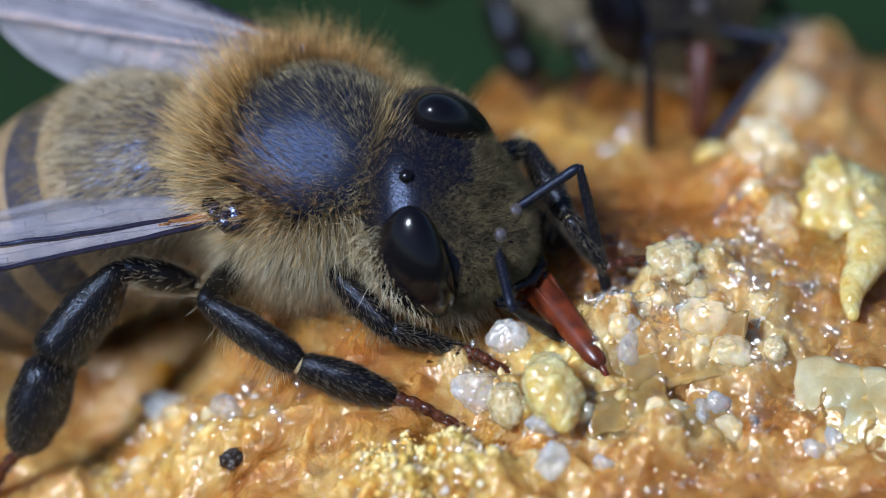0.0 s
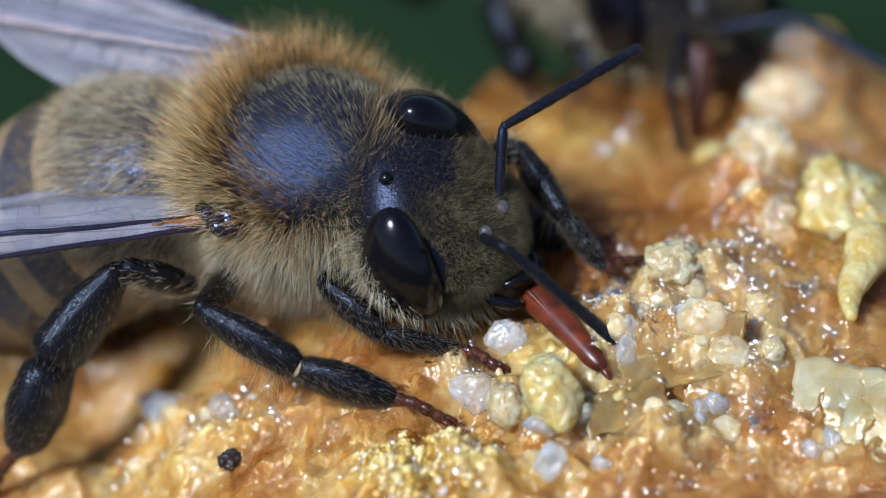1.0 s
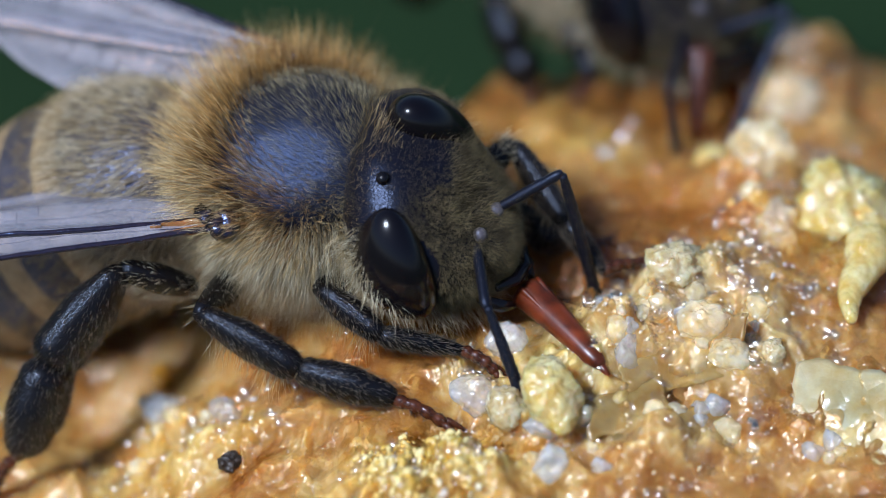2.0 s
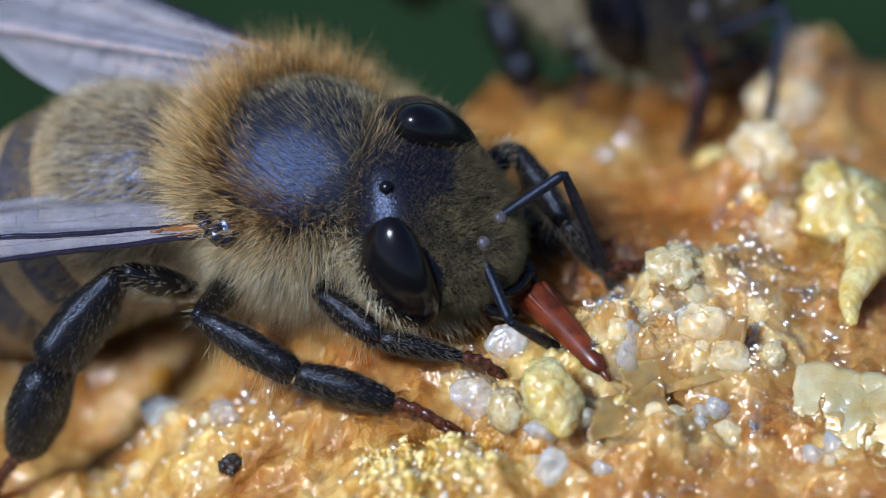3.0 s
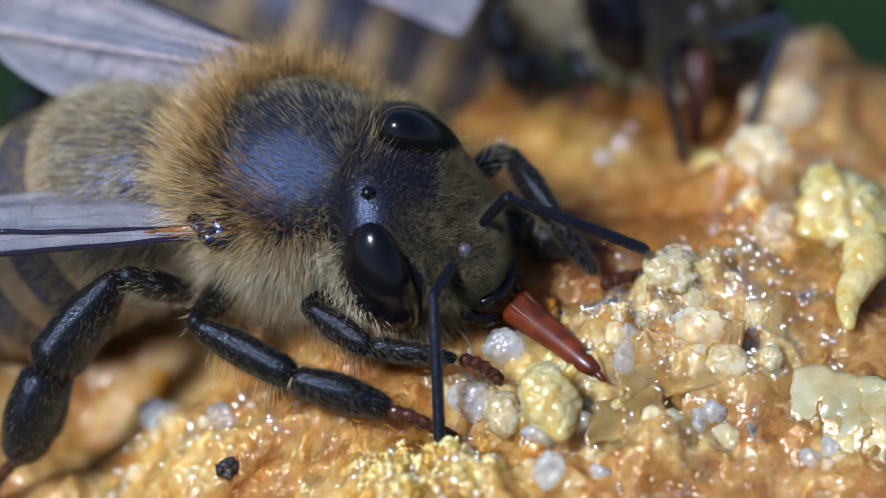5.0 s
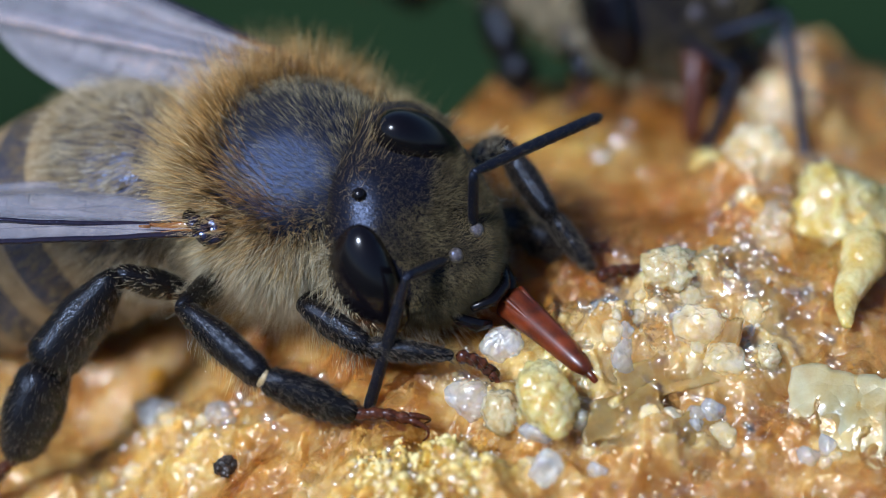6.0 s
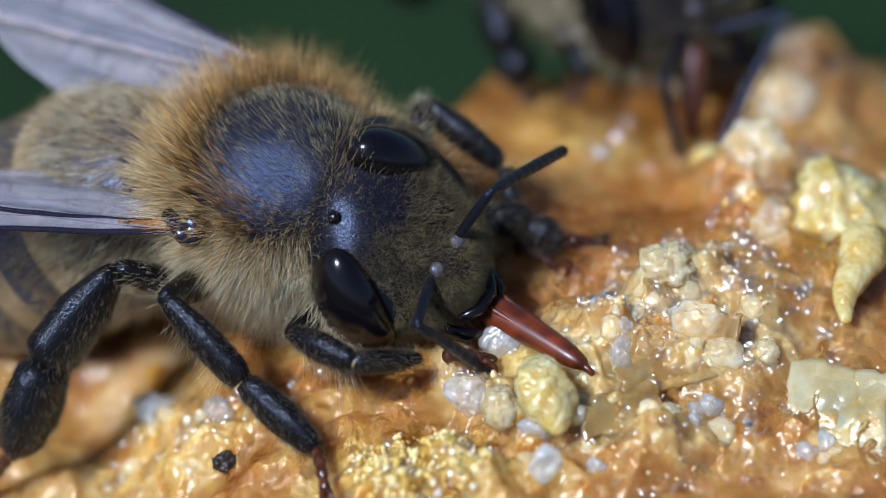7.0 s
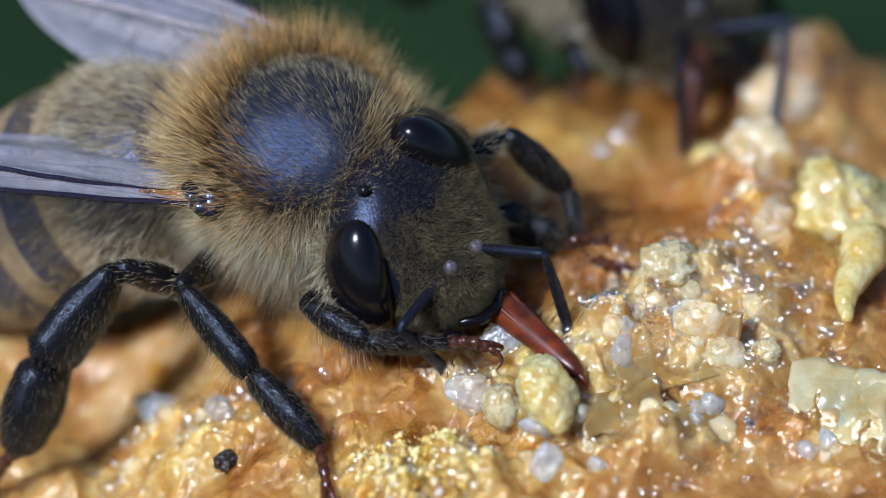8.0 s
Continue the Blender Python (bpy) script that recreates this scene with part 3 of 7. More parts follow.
def grains(name, spots, count, size, mat, seed, label, shape="grain", spread=1.0):
    """Countless small grains or drops strewn over patches of the comb."""
    rng = np.random.default_rng(seed)
    if shape == "grain":
        base = rock(1, 0.75, 0.8, seed, 0.5, 1.1, 8, 6, 0.7)
    else:
        base = ball(1, 1, 1, 12, 8)
    bv = base.verts()
    g = Geo()
    per = np.array([s[4] for s in spots], float)
    idx = rng.choice(len(spots), count, p=per / per.sum())
    sp = np.array([s[:4] for s in spots])[idx]
    r = np.sqrt(rng.random(count)) * spread
    a = rng.random(count) * 2 * np.pi
    x = sp[:, 0] + r * np.cos(a) * sp[:, 2]
    y = sp[:, 1] + r * np.sin(a) * sp[:, 3]
    z, wax = comb_height(x, y)
    z = np.maximum(z, film_height(x, y) - (0.0 if shape == "drop" else 0.03))
    s = size * np.clip(np.exp(rng.normal(0, 0.5 if shape == "grain" else 0.4, count)), 0, 2.0)
    sc = s[:, None] * rng.uniform(0.5, 1.5, (count, 3)) * ((1.5, 1.5, 0.7) if shape == "drop" else (1, 1, 1))
    rot = rng.random(count) * 2 * np.pi
    c, sn = np.cos(rot)[:, None], np.sin(rot)[:, None]
    w = bv[None] * sc[:, None]
    tip = rng.normal(0, 0.6, count)[:, None]
    w = np.stack([w[..., 0] * np.cos(tip) - w[..., 2] * np.sin(tip), w[..., 1], w[..., 0] * np.sin(tip) + w[..., 2] * np.cos(tip)], -1)
    w = np.stack([w[..., 0] * c - w[..., 1] * sn, w[..., 0] * sn + w[..., 1] * c, w[..., 2]], -1)
    v = w + np.stack([x, y, z + s * 0.05], -1)[:, None]
    off = (np.arange(count) * len(bv))[:, None, None]
    faces = [(off + f[None]).reshape(-1, f.shape[1]) for f in base.f]
    g.add(v.reshape(-1, 3), *faces)
    ob = part(name, g, mat)
    ob.visible_shadow = shape == "grain"
    return tagged(ob, label, "crumbs", kind="stuff")


def flake(name, x, y, lift, size, turn, mat, seed, label, category="wax", curl=0.3):
    """A torn bent sheet of wax, thick at its edges, lying in the comb."""
    rng = np.random.default_rng(seed)
    nx, ny = 30, 20
    u, w = np.meshgrid(np.linspace(-1, 1, nx), np.linspace(-1, 1, ny), indexing="ij")
    q = np.stack([u, w], -1)
    fx = u * (1 + 0.35 * (fbm(np.stack([w, 0 * w + seed], -1) * 1.7, 3, seed) - 0.5))
    fy = w * (1 + 0.55 * (fbm(np.stack([u, 0 * u + seed + 5], -1) * 1.7, 3, seed + 1) - 0.5))
    zc = curl * (u * u - 0.4) + 0.7 * (fbm(q * 0.9 + seed, 2, seed + 2) - 0.5)
    th = size[2] * (0.6 + 0.5 * np.maximum(np.abs(u), np.abs(w)) ** 4 + 0.9 * (fbm(q * (2.2, 1.1) + seed, 2, seed + 3) - 0.3))
    th = th * np.sqrt(np.clip(1.03 - np.maximum(np.abs(u), np.abs(w)) ** 8, 0, 1))
    X, Y = fx * size[0], fy * size[1]
    top = np.stack([X, Y, zc * size[0] * 0.5 + th], -1).reshape(-1, 3)
    low = np.stack([X, Y, zc * size[0] * 0.5 - th], -1).reshape(-1, 3)
    i = (np.arange(nx - 1)[:, None] * ny + np.arange(ny - 1)[None]).ravel()
    f = np.stack([i, i + ny, i + ny + 1, i + 1], 1)
    N = nx * ny
    rim = np.concatenate([np.arange(nx) * ny, (nx - 1) * ny + np.arange(1, ny), np.arange(nx - 2, -1, -1) * ny + ny - 1, np.arange(ny - 2, 0, -1)])
    r1 = np.roll(rim, -1)
    ob = part(name, Geo().add(np.concatenate([top, low]), f, f[:, ::-1] + N, np.stack([r1, rim, rim + N, r1 + N], 1)), mat)
    z, _ = comb_height(np.array(x), np.array(y))
    ob.matrix_basis = pose(x * MM, y * MM, (float(z) + lift) * MM, *turn)
    return tagged(ob, label, category)


def wax_drip():
    """A drip of yellow wax that hangs over a hollow from the jagged piece above it."""
    t = np.linspace(0, 1, 18)
    x, y = 7.65 - 0.42 * t + 0.08 * np.sin(t * 7), 1.75 - 2.05 * t
    z = 0.55 - 0.30 * t + comb_height(x[:1], y[:1])[0] * (1 - t) + comb_height(x[-1:], y[-1:])[0] * t
    r = (0.36 * (1 - t) ** 0.8 + 0.07) * (1 + 0.35 * (fbm(np.stack([t * 5, 0 * t], -1), 2, 8) - 0.5))
    ob = part("wax_drip", tube(np.stack([x, y, z], 1), r, 16, 1.2), M_YELLOW)
    return tagged(ob, "hanging translucent yellow drip of wax", "wax")


# ---- honey bees ----
def segment(name, length, r0, r1, r2, mat, parent, flat=0.75, hair=0, hair_len=0.16, seed=3, hair_mat=None, label="", bow=0.0, sides=14):
    """A limb along local x, with radii at its start, middle and end, and bristles of its own."""
    t = np.linspace(0, 1, 12)
    r = np.where(t < 0.5, r0 + (r1 - r0) * smooth01(t * 2), r1 + (r2 - r1) * smooth01(t * 2 - 1))
    r = r * np.where(t < 0.04, 0.7, 1) * np.where(t > 0.96, 0.75, 1)
    path = np.stack([t * length, 0 * t, bow * 4 * t * (1 - t)], 1)
    g = tube(path, r, sides, flat)
    ob = part(name, g, mat, parent, label)
    if hair:
        rng = np.random.default_rng(seed)
        p, nm = scatter(g, hair, rng)
        d = nm * 0.75 + np.array([0.8, 0, 0])
        part("bristles", strands(p, d, (0.25, 0, -0.1), hair_len * rng.uniform(0.5, 1.3, len(p)), 0.0042, rng), hair_mat or M_FUR_LEG, ob)
    return ob


def claw_foot(name, length, parent, seed=5):
    """The last tarsal joints with two hooked claws and a pad."""
    t = np.linspace(0, 1, 22)
    beads = 0.10 + 0.045 * np.abs(np.sin(t * np.pi * 4)) - 0.02 * t
    g = tube(np.stack([t * length * 0.82, 0 * t, 0.10 * np.sin(t * 3.0)], 1), beads, 12, 0.85)
    ob = part(name, g, M_TARSUS, parent)
    for sgn in (-1, 1):
        s = np.linspace(0, 1, 9)
        arc = np.stack([length * (0.80 + 0.30 * np.sin(s * 2.3)), sgn * (0.05 + 0.17 * s), 0.07 - 0.34 * s ** 1.5], 1)
        part("claw", tube(arc, 0.055 * (1 - s) + 0.012, 8), M_TARSUS, ob)
    part("foot_pad", tube([(length * 0.8, 0, 0.02), (length * 0.9, 0, -0.03), (length * 0.97, 0, -0.10)], [0.05, 0.07, 0.05], 10, 1.4), M_TARSUS, ob)
    rng = np.random.default_rng(seed)
    p, nm = scatter(g, 70, rng)
    part("bristles", strands(p, nm * 0.6 + np.array([0.9, 0, 0]), (0, 0, -0.1), 0.10 * rng.uniform(0.6, 1.4, len(p)), 0.005, rng), M_FUR_LEG, ob)
    return ob


LEG_SHAPES = {
    # radii at start, middle and end of femur, tibia and basitarsus; breadth ratio
    "fore": ((0.18, 0.30, 0.20), (0.20, 0.30, 0.24), (0.22, 0.21, 0.13), 0.8),
    "middle": ((0.20, 0.34, 0.22), (0.22, 0.36, 0.33), (0.28, 0.38, 0.25), 0.8),
    "hind": ((0.22, 0.30, 0.22), (0.30, 0.60, 0.62), (0.60, 0.70, 0.48), 0.7),
}


def bee_leg(bee, kind, joints, seed, rich=True):
    """Femur, tibia, basitarsus and foot through five joints, each a part that can turn."""
    fe, ti, ba, flat = LEG_SHAPES[kind]
    L = [math.dist(joints[i], joints[i + 1]) for i in range(4)]
    h = 1 if rich else 0
    fe, ti, ba = [[r * (1.0 if rich else 1.3) for r in k] for k in (fe, ti, ba)]
    made = [
        segment("femur", L[0], *fe, M_LEG, bee, 0.8, 260 * h, 0.22, seed, M_FUR_BUFF),
        segment("tibia", L[1], *ti, M_LEG, bee, flat, 800 * h, 0.10, seed + 1),
        segment("basitarsus", L[2], *ba, M_LEG, bee, flat, 1000 * h, 0.10, seed + 2),
        claw_foot("foot", L[3], bee, seed + 3),
    ]
    knee = ball(0.08, 0.08, 0.10, 14, 10) if kind == "fore" else ball(0.13, 0.17, 0.20, 14, 10)
    part("joint", knee, M_JOINT, made[2], "pale membrane of the joint")
    if rich:
        rng = np.random.default_rng(seed + 7)
        u = rng.uniform(0.15, 0.95, 90)
        p = np.stack([u * L[1], rng.uniform(-0.2, 0.2, 90), np.full(90, -0.8 * ti[1])], 1)
        part("hair_fringe", strands(p, np.array([[0.2, -0.2, -1.0]] * 90), (0.1, 0, -0.1), 0.55 * rng.uniform(0.4, 1.2, 90), 0.0042, rng, 0.12), M_FUR_BUFF, made[1], "sparse long pale hairs under the shin")
    for ob, a, b in zip(made, joints[:4], joints[1:]):
        ob.matrix_basis = aim(a, b)
    return made


def wing(name, parent, length, chord, hind=False, seed=1):
    """A wing along local x, leading edge on the side of -y, membrane with veins."""
    nx, ny = 48, 16
    s = np.linspace(0, 1, nx)
    if hind:
        lead = -0.10 * np.sin(s * np.pi) * chord
        width = chord * np.sin(np.pi * np.clip(s, 0, 1) ** 0.75) ** 0.62
    else:
        lead = -0.06 * np.sin(s * np.pi) * chord
        width = chord * (0.10 + 0.90 * s ** 0.75) * np.sqrt(np.clip(1 - s ** 7, 0, 1))
    width = np.maximum(width, 0.02)
    t = np.linspace(0, 1, ny)
    x = np.repeat((s * length)[:, None], ny, 1)
    y = lead[:, None] + width[:, None] * t[None]
    rip = 0.10 * np.sin(t * 9)[None] * np.minimum(width, 1)[:, None] * 0.5 + 0.12 * (fbm(np.stack([x, y], -1) * 0.8 + seed, 3, seed) - 0.5)
    top = np.stack([x, y, rip + 0.006], -1).reshape(-1, 3)
    low = np.stack([x, y, rip - 0.006], -1).reshape(-1, 3)
    i = (np.arange(nx - 1)[:, None] * ny + np.arange(ny - 1)[None]).ravel()
    q = np.stack([i, i + ny, i + ny + 1, i + 1], 1)
    N = nx * ny
    rim = np.concatenate([np.arange(nx) * ny, (nx - 1) * ny + np.arange(1, ny), np.arange(nx - 2, -1, -1) * ny + ny - 1, np.arange(ny - 2, 0, -1)])
    r1 = np.roll(rim, -1)
    g = Geo().add(np.concatenate([top, low]), q, q[:, ::-1] + N, np.stack([r1, rim, rim + N, r1 + N], 1))
    ob = part(name, g, M_WING, parent)

    def on(u, w):
        """The place on the membrane at u of its length and w of its breadth."""
        u, w = np.clip(np.asarray(u, float), 0, 1), np.asarray(w, float)
        k = np.clip((u * (nx - 1)).round().astype(int), 0, nx - 1)
        j = np.clip((w * (ny - 1)).round().astype(int), 0, ny - 1)
        return np.stack([x[k, j], y[k, j], rip[k, j] + 0.012], -1)
    u = np.linspace(0, 1, 48)
    edge = on(u, 0 * u)
    vg = tube(edge, 0.062 * (1 - 0.5 * u), 8)
    lines = [(0.0, 0.98, 0.06, 0.10), (0.0, 0.62, 0.25, 0.42), (0.0, 0.75, 0.45, 0.68), (0.0, 0.5, 0.75, 0.95)]
    cross = [(0.22, 0.07, 0.30), (0.42, 0.08, 0.36), (0.55, 0.10, 0.44), (0.50, 0.40, 0.60), (0.34, 0.33, 0.55), (0.66, 0.12, 0.62)]
    for a, b, w0, w1 in lines:
        uu = np.linspace(a, b, 40)
        tt = (uu - a) / (b - a)
        pth = on(uu, w0 + (w1 - w0) * tt + 0.06 * np.sin(tt * 5))
        k = np.ones(7) / 7
        pth[3:-3] = np.stack([np.convolve(pth[:, c], k, "valid") for c in range(3)], 1)
        part("vein", tube(pth, 0.019 * (1 - 0.5 * tt), 6), M_VEIN, ob)
    for u0, w0, w1 in cross:
        ww = np.linspace(w0, w1, 10)
        part("vein", tube(on(u0 + 0.08 * (ww - w0), ww), np.full(10, 0.013), 6, up=(1, 0.2, 0.1)), M_VEIN, ob)
    part("leading_vein", vg, M_VEIN, ob)
    if not hind:
        k = np.linspace(0, 1, 12)
        for w0, w1, size in ((0.15, 0.10, 0.11), (0.55, 0.40, 0.13), (0.90, 0.75, 0.10)):
            part("wing_base", tube(on(0.01 + 0.12 * k, w0 + (w1 - w0) * k), size * (1 - 0.75 * k), 10, 0.5), M_AMBER, ob, "orange-brown horny base of the wing")
    return ob


def bee_thorax(bee, rich, seed):
    def shape(v):
        w = v.copy()
        w[:, 2] *= np.where(v[:, 2] > 0, 1 - 0.05 * np.clip(-v[:, 0], 0, 2), 1.0)
        w[:, 1] *= 1 - 0.06 * np.clip(v[:, 0], 0, 2)
        w[:, 2] += 0.10 * np.exp(-((v[:, 0] + 1.35) / 0.35) ** 2) * (v[:, 2] > 0.3)
        return w
    g = ball(2.0, 1.85, 1.72, 64, 44, shape)
    th = part("thorax", g, M_THORAX, bee, "dark thorax with a shiny bald back ringed by golden fur")
    rng = np.random.default_rng(seed)
    n = 1.0 if rich else 0.1
    r = 0.0048 if rich else 0.02

    def disc(p):
        """0 at the middle of the bald back, 1 at its rim."""
        return np.sqrt(((p[:, 0] - 0.34) / 1.80) ** 2 + (p[:, 1] / 1.52) ** 2) + 5 * (p[:, 2] < 0)
    back = lambda p, nm: smooth01((disc(p) - 0.68) / 0.62) * (p[:, 2] > -0.15)
    p, nm = scatter(g, int(30000 * n), rng, back)
    k = np.clip(disc(p) - 0.78, 0, 0.5)
    d = nm + np.array([0.0, 0, 0.35]) + 0.25 * p * (-0.4, 0, 0)
    ln = (0.24 + 1.7 * k) * rng.uniform(0.45, 1.35, len(p))
    inner = disc(p) + rng.normal(0, 0.12, len(p)) + 0.35 * smooth01(p[:, 0] / 1.2) < 1.18
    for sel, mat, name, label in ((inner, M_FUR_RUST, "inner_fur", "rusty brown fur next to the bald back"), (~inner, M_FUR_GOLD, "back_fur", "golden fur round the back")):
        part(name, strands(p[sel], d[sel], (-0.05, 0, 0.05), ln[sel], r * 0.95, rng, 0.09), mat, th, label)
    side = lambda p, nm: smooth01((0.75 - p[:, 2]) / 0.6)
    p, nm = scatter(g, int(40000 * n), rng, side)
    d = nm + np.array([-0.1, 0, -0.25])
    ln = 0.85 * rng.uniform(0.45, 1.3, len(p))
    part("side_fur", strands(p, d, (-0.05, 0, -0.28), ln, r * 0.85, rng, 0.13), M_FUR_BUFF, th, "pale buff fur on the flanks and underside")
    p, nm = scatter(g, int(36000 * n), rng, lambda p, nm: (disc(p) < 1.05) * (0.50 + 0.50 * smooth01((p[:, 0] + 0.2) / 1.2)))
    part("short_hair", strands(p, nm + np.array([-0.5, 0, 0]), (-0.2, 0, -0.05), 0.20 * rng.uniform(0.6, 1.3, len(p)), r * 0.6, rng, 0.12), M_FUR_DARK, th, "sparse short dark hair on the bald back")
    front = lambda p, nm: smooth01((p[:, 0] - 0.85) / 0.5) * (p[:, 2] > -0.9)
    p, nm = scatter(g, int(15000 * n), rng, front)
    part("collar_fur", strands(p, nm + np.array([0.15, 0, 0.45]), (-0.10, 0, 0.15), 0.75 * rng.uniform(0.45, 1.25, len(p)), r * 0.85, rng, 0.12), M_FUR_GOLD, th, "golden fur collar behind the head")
    return th


def bee_abdomen(bee, rich, seed):
    """Overlapping tapered rings along -x, with pale felt at their edges."""
    length = 8.2
    s = np.linspace(0, 1, 60)
    rad = 2.08 * np.sin(np.pi * np.clip(0.16 + 0.82 * s ** 0.85, 0, 1)) ** 0.62
    core = tube(np.stack([-s * length, 0 * s, 0 * s], 1), rad * 0.93, 40, 1.05)
    ab = part("abdomen", core, M_ABDOMEN, bee, "dark banded abdomen with tan stripes")
    rng = np.random.default_rng(seed)
    cuts = [0.0, 0.19, 0.36, 0.53, 0.69, 0.84, 1.0]
    for i in range(6):
        a, b = cuts[i], min(cuts[i + 1] + 0.02, 1.0)
        t = np.linspace(a, b, 12)
        rr = np.interp(t, s, rad)
        grow = 0.965 + 0.05 * (t - a) / (b - a)
        grow[-1] -= 0.03
        g = tube(np.stack([-t * length, 0 * t, 0 * t], 1), rr * grow, 56, 1.05)
        rg = part("tergite", g, M_ABDOMEN, ab)
        t2 = np.linspace(a + 0.002, a + 0.07, 5)
        if i:
            gb = tube(np.stack([-t2 * length, 0 * t2, 0 * t2], 1), np.interp(t2, s, rad) * 1.012, 56, 1.05)
            part("tan_band", gb, M_BAND, ab, "tan stripe across the abdomen")
        def keep(p, nm):
            u = (-p[:, 0] / length - a) / (b - a)
            return np.ones(len(p)) if i == 0 else np.maximum((1.0 if i == 1 else 0.6) * smooth01((0.85 - u + 0.3 * (lattice(p * 1.5, 5) - 0.5)) / 0.4), 0.9 * smooth01((0.4 - p[:, 2]) / 0.6))
        n = int((13000 if i < 2 else 8000) * (1 if rich else 0.2))
        p, nm = scatter(g, n, rng, keep)
        ln = (0.46, 0.24, 0.14, 0.12, 0.12, 0.12)[i] * rng.uniform(0.5, 1.2, len(p))
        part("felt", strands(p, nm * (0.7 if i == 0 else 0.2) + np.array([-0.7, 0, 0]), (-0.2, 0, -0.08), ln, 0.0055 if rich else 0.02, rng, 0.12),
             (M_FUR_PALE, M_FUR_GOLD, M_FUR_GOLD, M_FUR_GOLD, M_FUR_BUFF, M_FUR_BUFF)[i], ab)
    return ab


EYE_AT, EYE_SIZE = (1.50, 0.10, -0.06), (0.54, 0.80, 1.24)
SOCKET_AT = (0.34, 1.16, -0.60)


def bee_head(bee, rich, seed):
    """Head about its own middle: x to its right, y out of the face, z to the crown."""
    def shape(v):
        w = v.copy()
        w[:, 0] *= 1 - 0.22 * smooth01(-v[:, 2] / 1.8)
        w[:, 1] += 0.20 * smooth01(-v[:, 2] / 1.4) * smooth01(v[:, 1] / 0.5)
        w[:, 2] += -0.12 * np.exp(-(v[:, 0] / 0.5) ** 2) * (v[:, 2] > 0.8)
        w[:, 0] -= 0.30 * smooth01((v[:, 2] - 0.1) / 1.5)
        w[:, 2] += 0.20 * smooth01((v[:, 2] - 0.3) / 1.2) * smooth01((0.6 - v[:, 0]) / 1.2)
        w[:, 1] -= 0.14 * np.exp(-(v[:, 0] / 0.55) ** 2 - ((v[:, 2] + 0.15) / 0.45) ** 2) * (v[:, 1] > 0)
        w[:, 1] += 0.12 * np.exp(-(v[:, 0] / 0.7) ** 2 - ((v[:, 2] + 1.15) / 0.5) ** 2) * (v[:, 1] > 0)
        return w
    g = ball(1.84, 1.16, 1.90, 64, 44, shape)
    hd = part("head", g, M_HEAD, bee, "black head with short brown hair on the face")
    rng = np.random.default_rng(seed)
    n = 1.0 if rich else 0.2
    r = 0.007 if rich else 0.018
    for sgn in (-1, 1):
        def eye_shape(v):
            w = v.copy()
            w[:, 1] *= 1 - 0.22 * v[:, 2] / 1.2
            w[:, 0] -= 0.14 * (v[:, 2] / 1.2) ** 2 * sgn
            return w
        e = ball(*EYE_SIZE, 48, 32, eye_shape)
        up = 0.0 if sgn > 0 else 0.24
        e = e.moved(Matrix.Translation((sgn * EYE_AT[0] + 2.2 * up, EYE_AT[1] + 0.2 * up, EYE_AT[2] + 3.6 * up)) @ pose(0, 0, 0, -30, 0, 0) @ pose(0, 0, 0, 0, 60 * up, sgn * -10) @ Matrix.Diagonal((1 + 0.9 * up, 1 + 0.5 * up, 1 + 0.6 * up, 1)))
        part("compound_eye", e, M_EYE, hd, "glossy black compound eye")
        if rich:
            p, nm = scatter(e, 4500, rng, lambda p, nm: smooth01((np.abs(p[:, 0]) - (1.5 if sgn > 0 else 0.9)) / 0.2) * smooth01((0.80 - np.abs(nm[:, 0])) / 0.3) * 0.8 * (p[:, 1] < 0.12))
            part("eye_fringe", strands(p, nm, (0, 0, 0), 0.17 * rng.uniform(0.6, 1.2, len(p)), 0.0032, rng, 0.08), M_FUR_BUFF, hd, "fine hair fringe of the eye")
        s0 = Vector((sgn * SOCKET_AT[0], SOCKET_AT[1], SOCKET_AT[2]))
        part("antenna_socket", ball(0.14, 0.12, 0.14, 16, 12).moved(Matrix.Translation(s0)), M_SOCKET, hd, "pale grey socket of the feeler")
    for x, y, z in ((0.78, 0.56, 1.33),):
        part("ocellus", ball(0.13, 0.13, 0.12, 16, 12).moved(Matrix.Translation((x, y, z))), M_EYE, hd, "small shiny simple eye")
    lip = tube([(-0.55, 0.86, -1.62), (-0.2, 1.0, -1.78), (0.2, 1.0, -1.78), (0.55, 0.86, -1.62)], [0.08, 0.11, 0.11, 0.08], 12, up=(0, 1, 0))
    part("labrum", lip, M_EYE, hd)
    for sgn in (-1, 1):
        pth = [(sgn * 0.70, 0.46, -1.40), (sgn * 0.72, 0.58, -1.72), (sgn * 0.58, 0.70, -2.0), (sgn * 0.36, 0.74, -2.18)]
        part("mandible", tube(pth, [0.11, 0.13, 0.12, 0.07], 14, 0.7), M_EYE, hd, "shiny black jaw")
    # hair of the face, crown and cheeks
    eyes = lambda p: ((np.abs(p[:, 0]) - 1.60) / 0.48) ** 2 + ((p[:, 2] + 0.05) / 1.15) ** 2
    face = lambda p, nm: (p[:, 1] > -0.1) * (eyes(p) > 0.6) * (0.05 + 0.95 * smooth01((1.0 - p[:, 2] + 0.5 * smooth01((-p[:, 0] - 0.9) / 0.5) - 0.35 * np.exp(-((p[:, 0] - 0.1) / 0.35) ** 2)) / 0.55))
    p, nm = scatter(g, int(110000 * n), rng, face)
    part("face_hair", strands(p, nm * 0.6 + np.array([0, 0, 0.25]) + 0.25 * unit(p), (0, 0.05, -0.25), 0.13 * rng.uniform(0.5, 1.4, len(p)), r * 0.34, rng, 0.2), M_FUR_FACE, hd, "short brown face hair")
